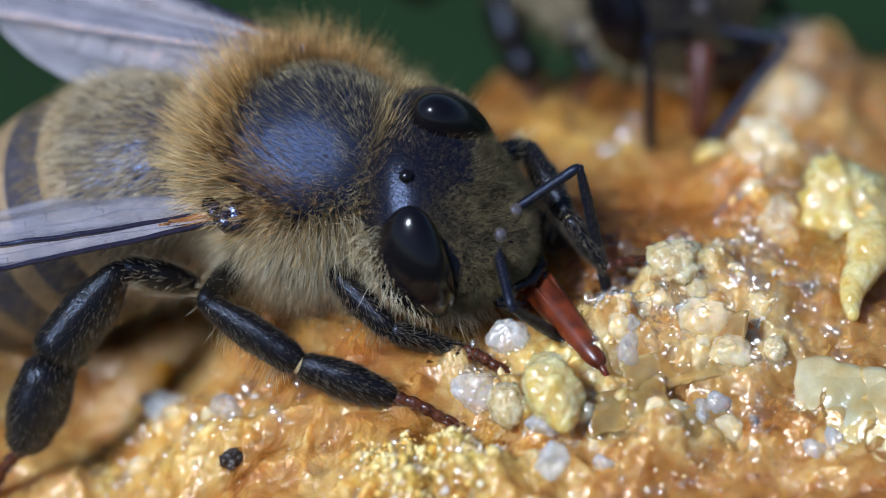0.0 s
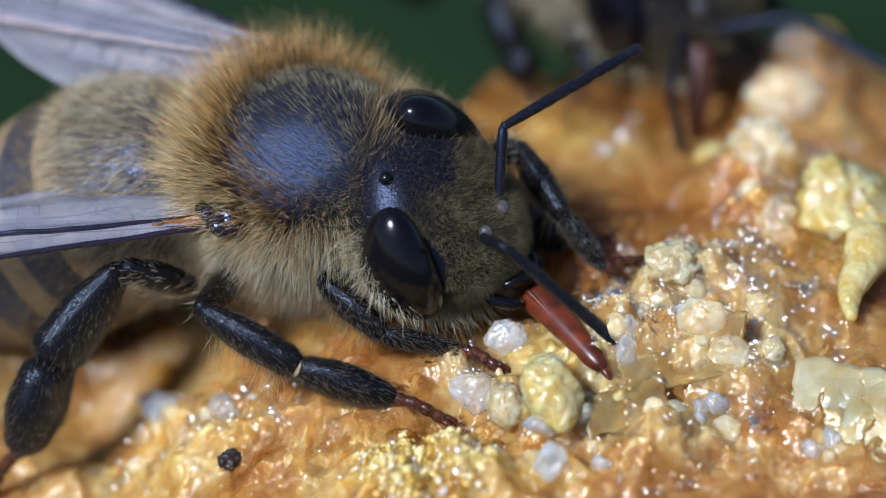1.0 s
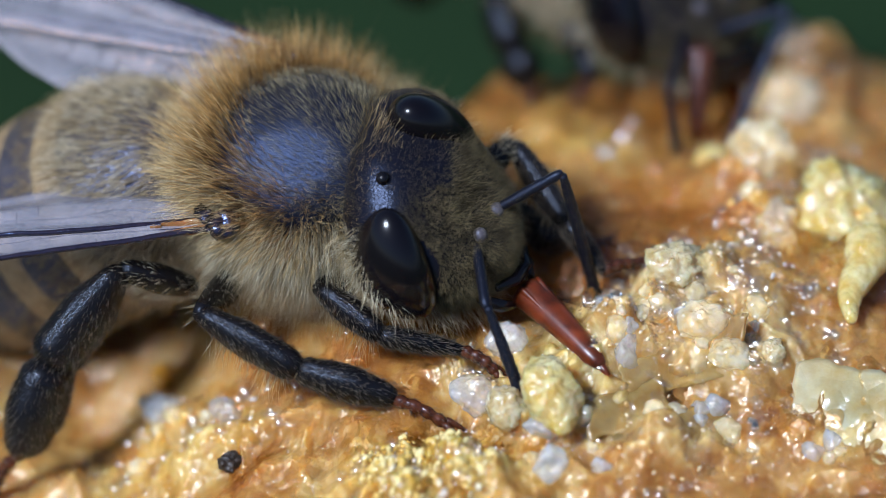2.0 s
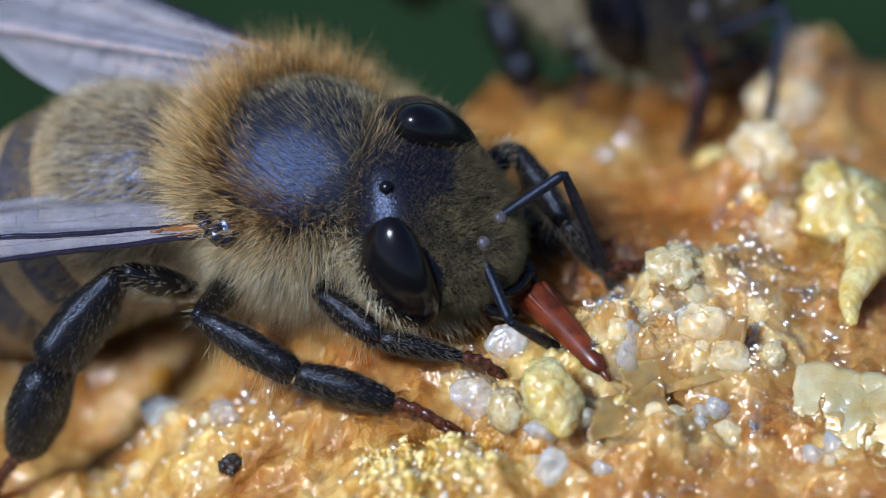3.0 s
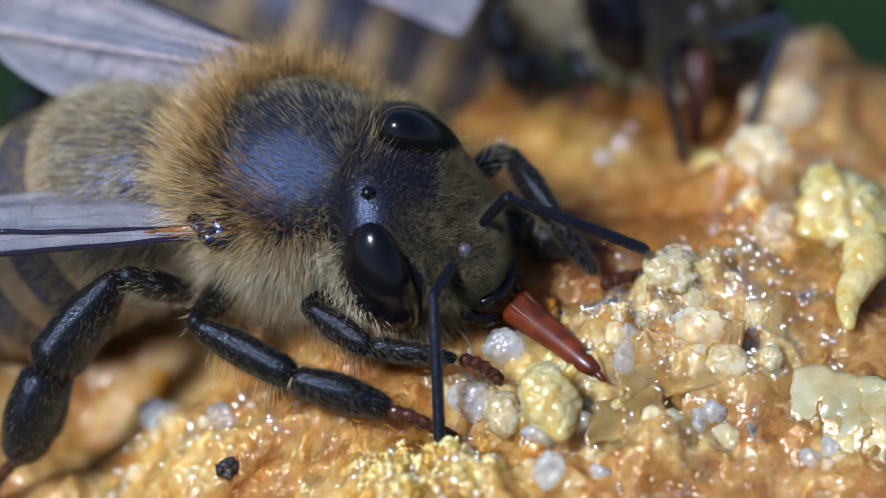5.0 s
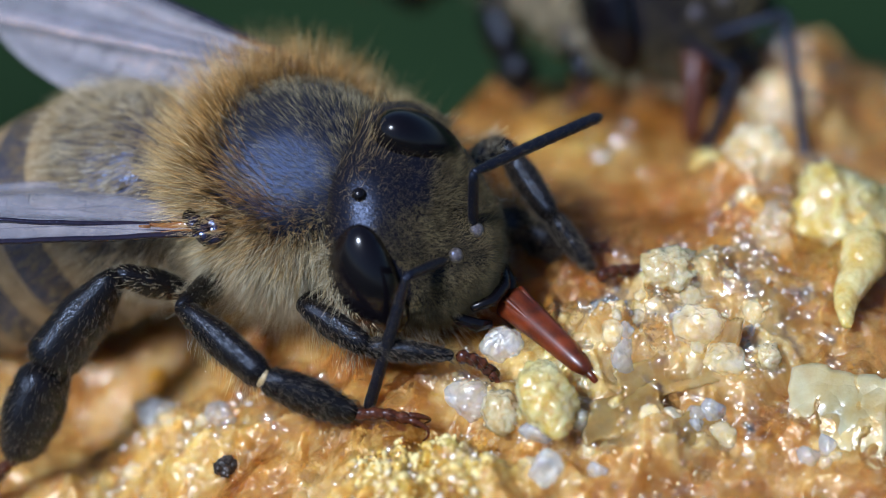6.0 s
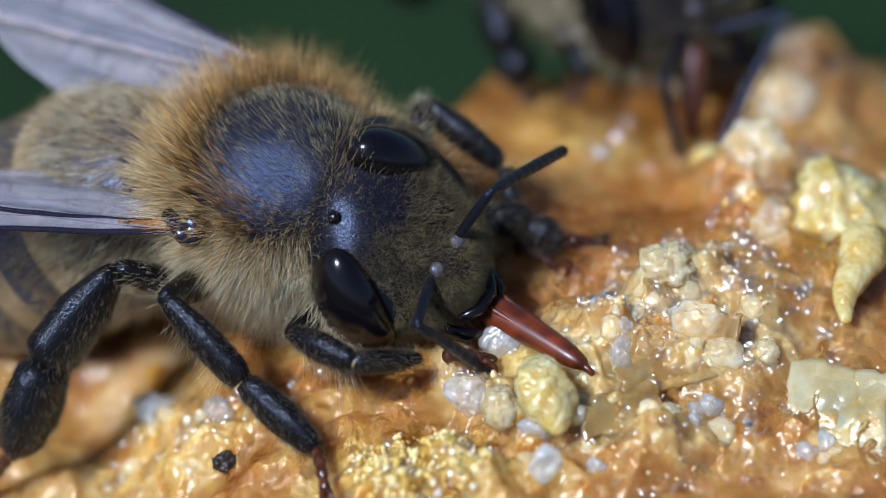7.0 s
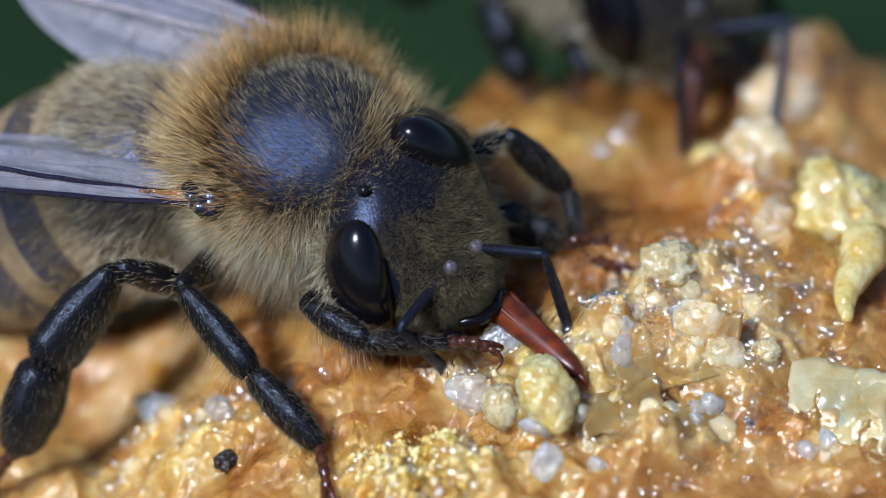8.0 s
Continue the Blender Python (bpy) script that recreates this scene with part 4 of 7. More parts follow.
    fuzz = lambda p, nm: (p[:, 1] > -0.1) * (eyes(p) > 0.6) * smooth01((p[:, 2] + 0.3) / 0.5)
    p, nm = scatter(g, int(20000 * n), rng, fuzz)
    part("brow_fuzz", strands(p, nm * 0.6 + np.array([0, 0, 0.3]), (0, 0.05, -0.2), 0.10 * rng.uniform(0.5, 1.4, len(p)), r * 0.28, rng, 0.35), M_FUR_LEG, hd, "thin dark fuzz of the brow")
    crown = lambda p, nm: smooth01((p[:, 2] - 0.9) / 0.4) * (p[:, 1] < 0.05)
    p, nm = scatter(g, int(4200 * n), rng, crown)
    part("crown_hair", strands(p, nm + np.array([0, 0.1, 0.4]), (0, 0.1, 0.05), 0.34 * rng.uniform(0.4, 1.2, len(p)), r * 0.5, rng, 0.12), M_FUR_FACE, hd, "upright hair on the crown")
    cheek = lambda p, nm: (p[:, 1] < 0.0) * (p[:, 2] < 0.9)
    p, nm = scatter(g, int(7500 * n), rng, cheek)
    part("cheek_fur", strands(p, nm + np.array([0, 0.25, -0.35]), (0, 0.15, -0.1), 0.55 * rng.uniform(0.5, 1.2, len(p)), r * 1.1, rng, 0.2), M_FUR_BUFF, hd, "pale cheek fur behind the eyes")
    return hd


def bee_tongue(bee, length, stout=1.0, horn=None):
    """The folded mouthparts along local x: a tapering red-brown sheath with two palps."""
    s = np.linspace(0, 1, 18)
    g = tube(np.stack([s * length, 0 * s, 0.04 * np.sin(s * 3)], 1), (0.31 - 0.14 * s - 0.05 * smooth01((s - 0.85) / 0.15)) * stout * np.where(s > 0.97, 0.8, 1), 18, 1.1)
    horn = horn or M_TONGUE
    ob = part("proboscis", g, horn, bee, "shiny red-brown tongue sheath")
    for sgn in (-1, 1):
        path = np.stack([s * length * 0.98, sgn * (0.19 - 0.12 * s), 0.20 - 0.12 * s], 1)
        part("galea", tube(path, 0.075 * (1 - s) + 0.035, 10, 0.6), horn, ob)
    part("glossa", tube([(length * 0.9, 0, 0), (length * 1.04, 0, -0.03), (length * 1.10, 0, -0.08)], [0.07, 0.07, 0.05], 10), horn, ob)
    return ob


def bee_antenna(bee, rich, seed):
    scape = segment("scape", SCAPE, 0.085, 0.10, 0.095, M_ANTENNA, bee, 1.0, 120 if rich else 0, 0.05, seed)
    n = 11
    t = np.linspace(0, 1, n * 5)
    r = 0.088 + 0.022 * smooth01(t * 3) - 0.010 * np.abs(np.cos(t * np.pi * n)) ** 8 - 0.035 * smooth01((t - 0.96) / 0.04)
    r = np.where(t < 0.06, 0.075, r)
    g = tube(np.stack([t * FLAG, 0 * t, 0.05 * np.sin(t * 3.1)], 1), r, 14)
    fl = part("flagellum", g, M_ANTENNA, bee, "jointed black feeler")
    if rich:
        rng = np.random.default_rng(seed)
        p, nm = scatter(g, 900, rng)
        part("bristles", strands(p, nm * 0.5 + np.array([0.8, 0, 0]), (0, 0, 0), 0.035, 0.003, rng), M_FUR_LEG, fl)
    return scape, fl


def honey_bee(label, x, y, z, rz, layout, seed, rich=True):
    """A worker bee. layout gives, in her own space in millimetres, where her parts are."""
    bee = thing("honey_bee", x, y, z, rz, label, "bee", "bees on the comb")
    P = {"bee": bee}
    P["thorax"] = th = bee_thorax(bee, rich, seed)
    th.matrix_basis = layout["thorax"]
    P["abdomen"] = bee_abdomen(bee, rich, seed + 1)
    P["abdomen"].matrix_basis = layout["abdomen"]
    P["head"] = bee_head(bee, rich, seed + 2)
    P["head"].matrix_basis = layout["head"]
    P["proboscis"] = bee_tongue(bee, math.dist(*layout["tongue"]), 1.0 if rich else 0.9, None if rich else M_TARSUS)
    P["proboscis"].matrix_basis = aim(*layout["tongue"])
    neck = tube([(-0.9, 0, 0.1), (-0.2, 0, 0), (0.3, 0, -0.1)], [0.6, 0.55, 0.5], 20)
    P["neck"] = part("neck", neck, M_HEAD, th)
    P["neck"].matrix_basis = pose(1.9 * MM, 0, -0.2 * MM)
    for key in ("right", "left"):
        sgn = -1 if key == "right" else 1
        fw = wing("forewing", th, 9.2, 2.6, False, seed + sgn)
        hw = wing("hindwing", th, 6.0, 1.9, True, seed + 3 + sgn)
        P[key + "_forewing"], P[key + "_hindwing"] = fw, hw
        for w, nm in ((fw, "fore"), (hw, "hind")):
            w.matrix_basis = layout[key + "_" + nm + "wing"]
        root = part("wing_root", rock(0.30, 0.26, 0.24, seed, 0.35, 2.4, 28, 18), M_VEIN, th, "shiny dark wing joint")
        for k in range(4):
            knob = rock(0.13, 0.16, 0.12, seed + k, 0.25, 1.8, 18, 12).moved(Matrix.Translation((-0.10 - 0.10 * k, -0.20 + 0.17 * k, 0.10 - 0.03 * k)))
            part("wing_hinge", knob, M_EYE if k % 2 else M_VEIN, root)
        root.matrix_basis = layout[key + "_root"]
        P[key + "_scape"], P[key + "_flagellum"] = bee_antenna(bee, rich, seed + 9)
        a, b, c = layout[key + "_antenna"]
        P[key + "_scape"].matrix_basis = aim(a, b)
        P[key + "_flagellum"].matrix_basis = aim(b, c)
        for kind in ("fore", "middle", "hind"):
            joints = layout.get(key + "_" + kind)
            if joints:
                P[key + "_" + kind] = bee_leg(bee, kind, joints, seed + 11, rich)
    return P


SCAPE, FLAG = 1.50, 3.15

# the feeding bee's parts in her own space
FEEDING = {
    "thorax": pose(0.000233, 0.000380, 0.002065, 2.00, -0.00, 2.00),
    "abdomen": pose(-0.002084, 0.000506, 0.001561, 0.00, -42.00, 6.00),
    "head": pose(0.002471, 0.000053, 0.002194, 39.61, 1.22, -96.15),
    "tongue": ((4.494, -0.086, 0.912), (6.273, -1.213, 0.750)),
    "right_forewing": pose(-0.001041, -0.002110, 0.000358, -160.90, 2.01, -152.71),
    "right_hindwing": pose(-0.001280, -0.001832, 0.000265, -156.08, 4.99, -158.24),
    "right_root": pose(-0.000911, -0.002158, 0.000550, -1.90, 0.62, 17.99),
    "right_antenna": ((3.607, -0.435, 2.358), (3.584, -1.926, 2.528), (4.835, -3.472, 0.106)),
    "left_forewing": pose(-0.001133, 0.002210, 0.000655, -4.96, 5.39, 166.77),
    "left_hindwing": pose(-0.001270, 0.002121, 0.000481, -6.50, 9.56, 176.41),
    "left_root": pose(-0.000954, 0.001849, 0.000693, -1.90, 0.62, 17.99),
    "left_antenna": ((3.684, 0.280, 2.374), (4.707, 0.550, 3.437), (6.386, 0.627, 0.745)),
    "right_middle": ((-0.698, -0.463, 0.200), (-0.522, -3.187, 1.600), (1.347, -3.300, 0.950), (3.035, -2.984, 0.450), (4.233, -3.036, 0.150)),
    "right_fore": ((1.550, -0.345, 0.500), (1.213, -1.853, 1.600), (2.482, -2.116, 1.050), (3.803, -1.556, 0.600), (4.626, -1.647, 0.300)),
    "left_fore": ((3.005, 1.599, 1.900), (3.357, 2.363, 2.000), (4.672, 1.468, 1.300), (5.586, 0.960, 0.800), (6.257, 1.644, 0.600)),
    "left_middle": ((2.911, 0.369, 1.300), (3.445, 1.283, 1.200), (3.912, 1.651, 0.800), (4.616, 1.659, 0.500), (5.321, 2.129, 0.300)),
    "right_hind": ((-1.267, -1.644, 0.500), (-2.375, -2.376, 1.300), (-3.291, -3.578, -0.250), (-3.584, -4.353, -1.900), (-4.178, -4.614, -3.000)),
}

WATCHING = {
    "thorax": pose(0, 0, 0.0026), "abdomen": pose(-0.0016, 0, 0.0026, 0, -14, 0),
    "head": pose(0.0023, 0, 0.0025, 0, 0, -90) @ pose(0, 0, 0, 42, 0, 0),
    "tongue": ((3.962, -0.633, 2.256), (4.907, -1.479, 1.070)),
    "right_forewing": pose(-0.0002, -0.0015, 0.0034, 180, 0, 200), "right_hindwing": pose(-0.0004, -0.0014, 0.0034, 180, 0, 192),
    "left_forewing": pose(-0.0002, 0.0015, 0.0034, 0, 0, 160), "left_hindwing": pose(-0.0004, 0.0014, 0.0034, 0, 0, 168),
    "right_root": pose(0, -0.0016, 0.0034), "left_root": pose(0, 0.0016, 0.0034),
    "right_antenna": ((3.676, -0.751, 2.549), (4.393, -2.063, 2.428), (5.954, -2.311, -0.297)),
    "left_antenna": ((4.003, -0.333, 2.549), (4.900, 0.717, 3.134), (5.797, -1.567, 1.160)),
    "right_fore": ((1.889, -1.159, 3.141), (0.774, -1.397, 1.442), (1.599, -1.568, 0.970), (2.117, -1.703, 0.620), (2.146, -2.201, 0.291)),
    "left_fore": ((1.1, 0.8, 1.2), (1.6, 1.9, 1.5), (2.1, 2.4, 0.7), (2.5, 2.6, 0.2), (3.0, 2.7, 0.0)),
    "right_middle": ((0.491, -2.093, 3.667), (-0.223, -2.302, 1.671), (0.740, -2.605, 1.008), (1.405, -2.676, 0.582), (1.649, -2.837, 0.291)),
    "left_middle": ((0.2, 0.9, 1.2), (-0.1, 2.2, 1.7), (0.0, 3.0, 0.8), (0.3, 3.4, 0.3), (0.7, 3.7, 0.0)),
    "right_hind": ((-0.8, -0.8, 1.2), (-1.4, -2.0, 1.9), (-2.4, -2.4, 0.9), (-3.0, -2.6, 0.3), (-3.4, -2.8, 0.0)),
    "left_hind": ((-0.8, 0.8, 1.2), (-1.4, 2.0, 1.9), (-2.4, 2.4, 0.9), (-3.0, 2.6, 0.3), (-3.4, 2.8, 0.0)),
}


# ---- build ----
ground_sheet()
honeycomb()
honey_film()

P = honey_bee("golden-furred honey bee sucking honey on the comb", -2.700, 1.850, 0, -20.0, FEEDING, 40)
W = honey_bee("dark honey bee feeding farther back on the comb", 2.9, 11.4, -2.6, -52, WATCHING, 70, rich=False)

V = copy_thing(W["bee"], pose(0.060, 0.016, -0.004, 0, 0, 165))
tagged(V, "dark honey bee passing behind the comb", "bee")

# lumps that lie in the honey
crumb("wax_lump", 1.90, -2.41, 0.45, (0.50, 0.74, 0.42), (15, 0, 18), M_YELLOW, 3, "knobbly oblong lump of yellow wax", "wax", 0.24, 1.9, nu=64, nv=44)
crumb("sugar_crystal", 1.07, -0.50, 0.5, (0.34, 0.34, 0.30), (0, 0, 20), M_SUGAR, 5, "milky white lump of crystallised honey", "crystal", 0.22, 1.6, 0.5)
crumb("sugar_crystal", 0.54, -1.73, 0.55, (0.38, 0.46, 0.32), (0, 20, 50), M_SUGAR, 6, "milky white lump of crystallised honey", "crystal", 0.22, 1.6, 0.5)
crumb("sugar_crystal", 1.83, -3.83, 0.0, (0.26, 0.34, 0.30), (0, 0, 15), M_SUGAR, 7, "white blocky crystal of honey sugar", "crystal", 0.15, 1.4, 0.8)
crumb("sugar_crystal", 3.24, -1.31, -0.3, (0.20, 0.34, 0.34), (0, 0, -15), M_SUGAR, 8, "white upright crystal of honey sugar", "crystal", 0.2, 1.6, 0.8)
crumb("wax_lump", 1.11, -2.26, 0.3, (0.34, 0.45, 0.30), (0, 0, 0), M_CREAM, 9, "pale cream lump of wax", "wax", 0.3, 2.2)
crumb("sugar_crystal", -5.09, 0.48, 0.5, (0.42, 0.34, 0.26), (0, 0, 0), M_SUGAR, 10, "pale grey lump of crystallised honey", "crystal", 0.3, 1.8, 0.3)
crumb("sugar_crystal", -3.95, -0.67, 0.55, (0.24, 0.28, 0.22), (0, 0, 40), M_SUGAR, 11, "pale grey lump of crystallised honey", "crystal", 0.3, 1.8, 0.3)
crumb("honey_drop", -5.18, 1.64, 0.4, (0.20, 0.30, 0.24), (0, 0, -15), M_ORANGE, 15, "deep orange drop of clear honey", "honey", 0.1)
crumb("dark_crumb", -3.79, -2.01, -0.2, (0.19, 0.17, 0.20), (0, 0, 0), M_SOOT, 16, "small black crumb of dirt on the wax", "crumb", 0.4, 2.0, 0.4)
crumb("wax_lump", 5.05, 5.51, 0.7, (0.34, 0.26, 0.24), (0, 0, 0), M_YELLOW, 20, "small bright yellow lump of wax", "wax", 0.4, 2.2)
crumb("wax_lump", 4.15, 0.56, 0.95, (0.50, 0.44, 0.36), (0, 0, 0), M_CREAM, 21, "crumbly cream lump of wax on the ridge", "wax", 0.45, 2.8)
crumb("honey_lump", 4.56, -0.81, 0.5, (0.45, 0.36, 0.34), (0, 0, 40), M_CLEAR, 22, "glassy lump of clear honey", "honey", 0.3, 1.6, 0.4)
crumb("honey_lump", 5.06, -1.29, 0.5, (0.38, 0.30, 0.26), (0, 0, 0), M_CLEAR, 23, "glassy lump of clear honey", "honey", 0.3, 1.6, 0.4)
crumb("wax_lump", 5.83, -1.01, 0.9, (0.26, 0.24, 0.26), (0, 0, 0), M_CREAM, 24, "cream lump of wax on the ridge", "wax", 0.35, 2.2)
crumb("honey_lump", 6.00, 2.32, 0.5, (0.40, 0.50, 0.40), (0, 0, 0), M_CLEAR, 25, "glistening lump of clear honey", "honey", 0.4, 2.0, 0.3)
crumb("honey_lump", 5.82, 4.53, 0.5, (0.50, 0.50, 0.40), (0, 0, 60), M_CLEAR, 26, "glistening lump of clear honey", "honey", 0.4, 2.0, 0.3)
crumb("honey_lump", 6.43, 7.23, 0.5, (0.70, 0.60, 0.50), (0, 0, 20), M_CLEAR, 27, "glistening lump of clear honey", "honey", 0.4, 2.0, 0.3)
crumb("wax_lump", 7.35, 2.89, 0.75, (0.95, 0.85, 0.48), (0, 10, -20), M_YELLOW, 29, "jagged bright yellow piece of wax", "wax", 0.5, 2.4, 0.3)
flake("wax_flake", 7.05, -2.19, 0.10, (0.90, 0.95, 0.05), (25, -4, -12), M_SHEET, 31, "torn pale sheet of wax with an amber middle", curl=0.08)
flake("wax_flake", 4.54, -2.61, 0.0, (0.55, 0.5, 0.06), (25, 10, 30), M_FLAKE, 33, "translucent pale flake of wax", curl=0.3)
flake("wax_flake", 3.25, -2.32, 0.0, (0.8, 0.45, 0.06), (15, 0, 18), M_FLAKE, 34, "translucent amber flake of wax", curl=0.2)
flake("wax_flake", 4.06, -1.49, 0.05, (0.9, 0.35, 0.06), (30, 0, 22), M_FLAKE, 35, "translucent amber flake of wax", curl=0.25)
wax_drip()
flake("wax_flake", 5.07, -0.97, 0.25, (0.26, 0.42, 0.09), (50, 0, -20), M_FLAKE, 37, "glassy flake of honey-soaked wax", curl=0.4)
crumb("honey_drop", 7.24, -2.32, -1.0, (0.72, 0.30, 0.06), (25, -4, -8), M_POOL, 38, "amber pool of honey on a pale wax sheet", "honey", 0.2, 1.2)
# glassy lumps and crystals along the crumbled ridges
rng = np.random.default_rng(90)
for rx, ry, wx, wy, count in ((4.5, 0.0, 1.2, 0.9, 16), (3.3, -1.0, 0.6, 0.5, 6), (4.1, -2.7, 1.5, 0.8, 9), (5.6, 3.4, 0.5, 1.2, 8), (1.9, -3.0, 0.9, 0.7, 7), (7.0, -2.9, 0.8, 0.5, 4), (-4.9, -0.6, 1.6, 0.9, 4)):
    for k in range(count):
        x, y, w = rx + wx * rng.normal(0, 0.55), ry + wy * rng.normal(0, 0.55), rng.uniform(0.07, 0.20)
        milky = rng.random() < 0.3
        lump = (w * rng.uniform(0.8, 1.5), w, w * rng.uniform(0.7, 1.3))
        turn = (rng.uniform(-30, 30), rng.uniform(-30, 30), rng.uniform(0, 180))
        if milky:
            crumb("sugar_crystal", x, y, 0.3, lump, turn, M_SUGAR, 200 + k, "small milky crystal of honey sugar on the ridge", "crystal", 0.2, 1.5, 0.7, nu=20, nv=14)
        else:
            crumb("honey_lump", x, y, 0.3, lump, turn, M_CLEAR, 300 + k, "small glassy lump of honey on the ridge", "honey", 0.25, 1.5, 0.4, nu=20, nv=14)
CRUMBLE = [(4.53, 0.49, 1.6, 1.2, 3), (3.29, -0.64, 0.9, 0.7, 1.6), (-0.24, -3.54, 1.4, 1.0, 3), (1.66, -2.58, 1.0, 0.8, 1.0), (5.65, 3.43, 0.7, 1.0, 1.2),
           (6.67, 9.09, 1.2, 1.5, 1.0), (3.94, -2.86, 1.3, 0.9, 1.2), (-4.98, -0.70, 1.6, 1.1, 0.5), (7.37, 2.80, 0.8, 0.9, 1), (0.97, -1.20, 0.6, 0.6, 0.6)]
grains("wax_crumbs", CRUMBLE, 140, 0.035, M_GRAIN, 51, "fine crumbs of pale yellow wax")
grains("yellow_crumbs", [(-0.24, -3.54, 1.25, 0.9, 3), (-0.93, -3.27, 0.6, 0.5, 1), (1.87, -1.55, 0.35, 0.5, 0.5), (-5.47, -1.20, 1.2, 0.7, 0.05), (7.37, 2.80, 0.7, 0.7, 0.8)], 420, 0.045, M_YELLOW_GRAIN, 55, "packed grains of yellow wax")
grains("sugar_grains", CRUMBLE, 70, 0.04, M_SHARD, 52, "clear sharp grains of honey sugar", spread=1.1)
grains("honey_drops", [c for c in CRUMBLE if c[0] != -0.24] + [(5.48, -1.48, 0.07, 1.7, 0.8), (6.19, -1.48, 1.8, 1.6, 1.2), (-3.87, -1.03, 2.4, 1.2, 0.7), (-0.24, -3.54, 1.2, 0.8, 0.4), (6.46, 8.21, 0.6, 0.9, 0.8)], 850, 0.055, M_DROP, 54, "tiny shining drops of honey", "drop", spread=1.3)
grains("honey_beads", [(4.72, -0.08, 2.6, 2.4, 3), (5.53, -0.08, 0.08, 2.6, 0.5), (-0.24, -3.40, 1.3, 0.7, 0.5), (-4.57, -1.00, 2.6, 1.0, 2.2), (6.46, 8.21, 0.7, 1.6, 1.4), (7.31, 5.36, 0.8, 1.2, 0.5), (3.15, 6.77, 0.8, 0.8, 0.4)], 210, 0.10, M_BEAD, 58, "bright beads of honey on the wax", "drop")



def motions():
    walk(P["head"], [
        (0.0, pose(0.002770, 0.000112, 0.002147, 35.99, 0.18, -94.27)),
        (0.5, pose(0.002636, 0.000092, 0.002174, 35.48, 0.59, -95.21)),
        (1.0, pose(0.002618, 0.000040, 0.002132, 41.98, 1.45, -95.97)),
        (1.5, pose(0.002471, 0.000053, 0.002194, 39.61, 1.22, -96.15)),
        (3.0, pose(0.002565, -0.000013, 0.002100, 38.72, 2.22, -95.62)),
        (3.5, pose(0.002542, 0.000035, 0.002152, 38.08, 1.88, -95.44)),
        (4.0, pose(0.002496, -0.000032, 0.002106, 38.16, 1.39, -96.57)),
        (4.5, pose(0.002342, -0.000103, 0.002091, 37.99, 2.29, -96.95)),
        (6.0, pose(0.002323, -0.000156, 0.002048, 39.15, 5.77, -103.01)),
        (6.5, pose(0.002484, -0.000373, 0.001789, 39.56, 9.35, -107.98)),
        (7.0, pose(0.002135, -0.000480, 0.001808, 42.18, 12.30, -102.60)),
        (7.5, pose(0.002701, 0.000022, 0.002086, 41.81, 10.19, -102.61)),
        (8.0, pose(0.002429, -0.000274, 0.001901, 36.19, 1.68, -112.23)),
    ])
    walk(P["thorax"], [
        (0.0, pose(0.000322, 0.000461, 0.002110, 2.00, -0.00, 2.00)),
        (0.5, pose(0.000302, 0.000456, 0.002113, 2.00, -0.00, 2.00)),
        (1.0, pose(0.000254, 0.000382, 0.002059, 2.00, -0.00, 2.00)),
        (1.5, pose(0.000233, 0.000380, 0.002065, 2.00, -0.00, 2.00)),
        (3.0, pose(0.000232, 0.000325, 0.002013, 2.00, -0.00, 2.00)),
        (3.5, pose(0.000213, 0.000316, 0.002011, 2.00, -0.00, 2.00)),
        (4.0, pose(0.000215, 0.000312, 0.002007, 2.00, -0.00, 2.00)),
        (4.5, pose(0.000165, 0.000315, 0.002027, 2.00, -0.00, 2.00)),
        (6.0, pose(0.000205, 0.000296, 0.001995, 2.00, -0.00, -1.00)),
        (6.5, pose(0.000211, 0.000284, 0.001982, 2.00, -0.00, -3.00)),
        (7.0, pose(-0.000012, 0.000060, 0.001848, 0.00, -0.00, -4.00)),
        (7.5, pose(0.000266, 0.000407, 0.002079, 2.00, -0.00, -4.00)),
        (8.0, pose(0.000198, 0.000520, 0.002208, 2.00, -0.00, -5.00)),
    ])
    walk(P["abdomen"], [
        (0.0, pose(-0.002016, 0.000565, 0.001593, 0.00, -42.00, 6.00)),
        (0.5, pose(-0.002029, 0.000563, 0.001596, 0.00, -42.00, 6.00)),
        (1.0, pose(-0.002066, 0.000504, 0.001554, 0.00, -42.00, 6.00)),
        (1.5, pose(-0.002084, 0.000506, 0.001561, 0.00, -42.00, 6.00)),
        (3.0, pose(-0.002090, 0.000469, 0.001529, 0.00, -42.00, 6.00)),
        (3.5, pose(-0.002106, 0.000466, 0.001531, 0.00, -42.00, 6.00)),
        (4.0, pose(-0.002105, 0.000467, 0.001532, 0.00, -42.00, 6.00)),
        (4.5, pose(-0.002142, 0.000473, 0.001550, 0.00, -42.00, 6.00)),
        (6.0, pose(-0.002097, 0.000457, 0.001520, 0.00, -42.00, 4.20)),
        (6.5, pose(-0.002088, 0.000443, 0.001504, 0.00, -42.00, 3.00)),
        (7.0, pose(-0.002264, 0.000256, 0.001388, 0.00, -42.00, 2.40)),
        (7.5, pose(-0.002040, 0.000534, 0.001572, 0.00, -42.00, 2.40)),
        (8.0, pose(-0.002097, 0.000624, 0.001676, 0.00, -42.00, 1.80)),
    ])
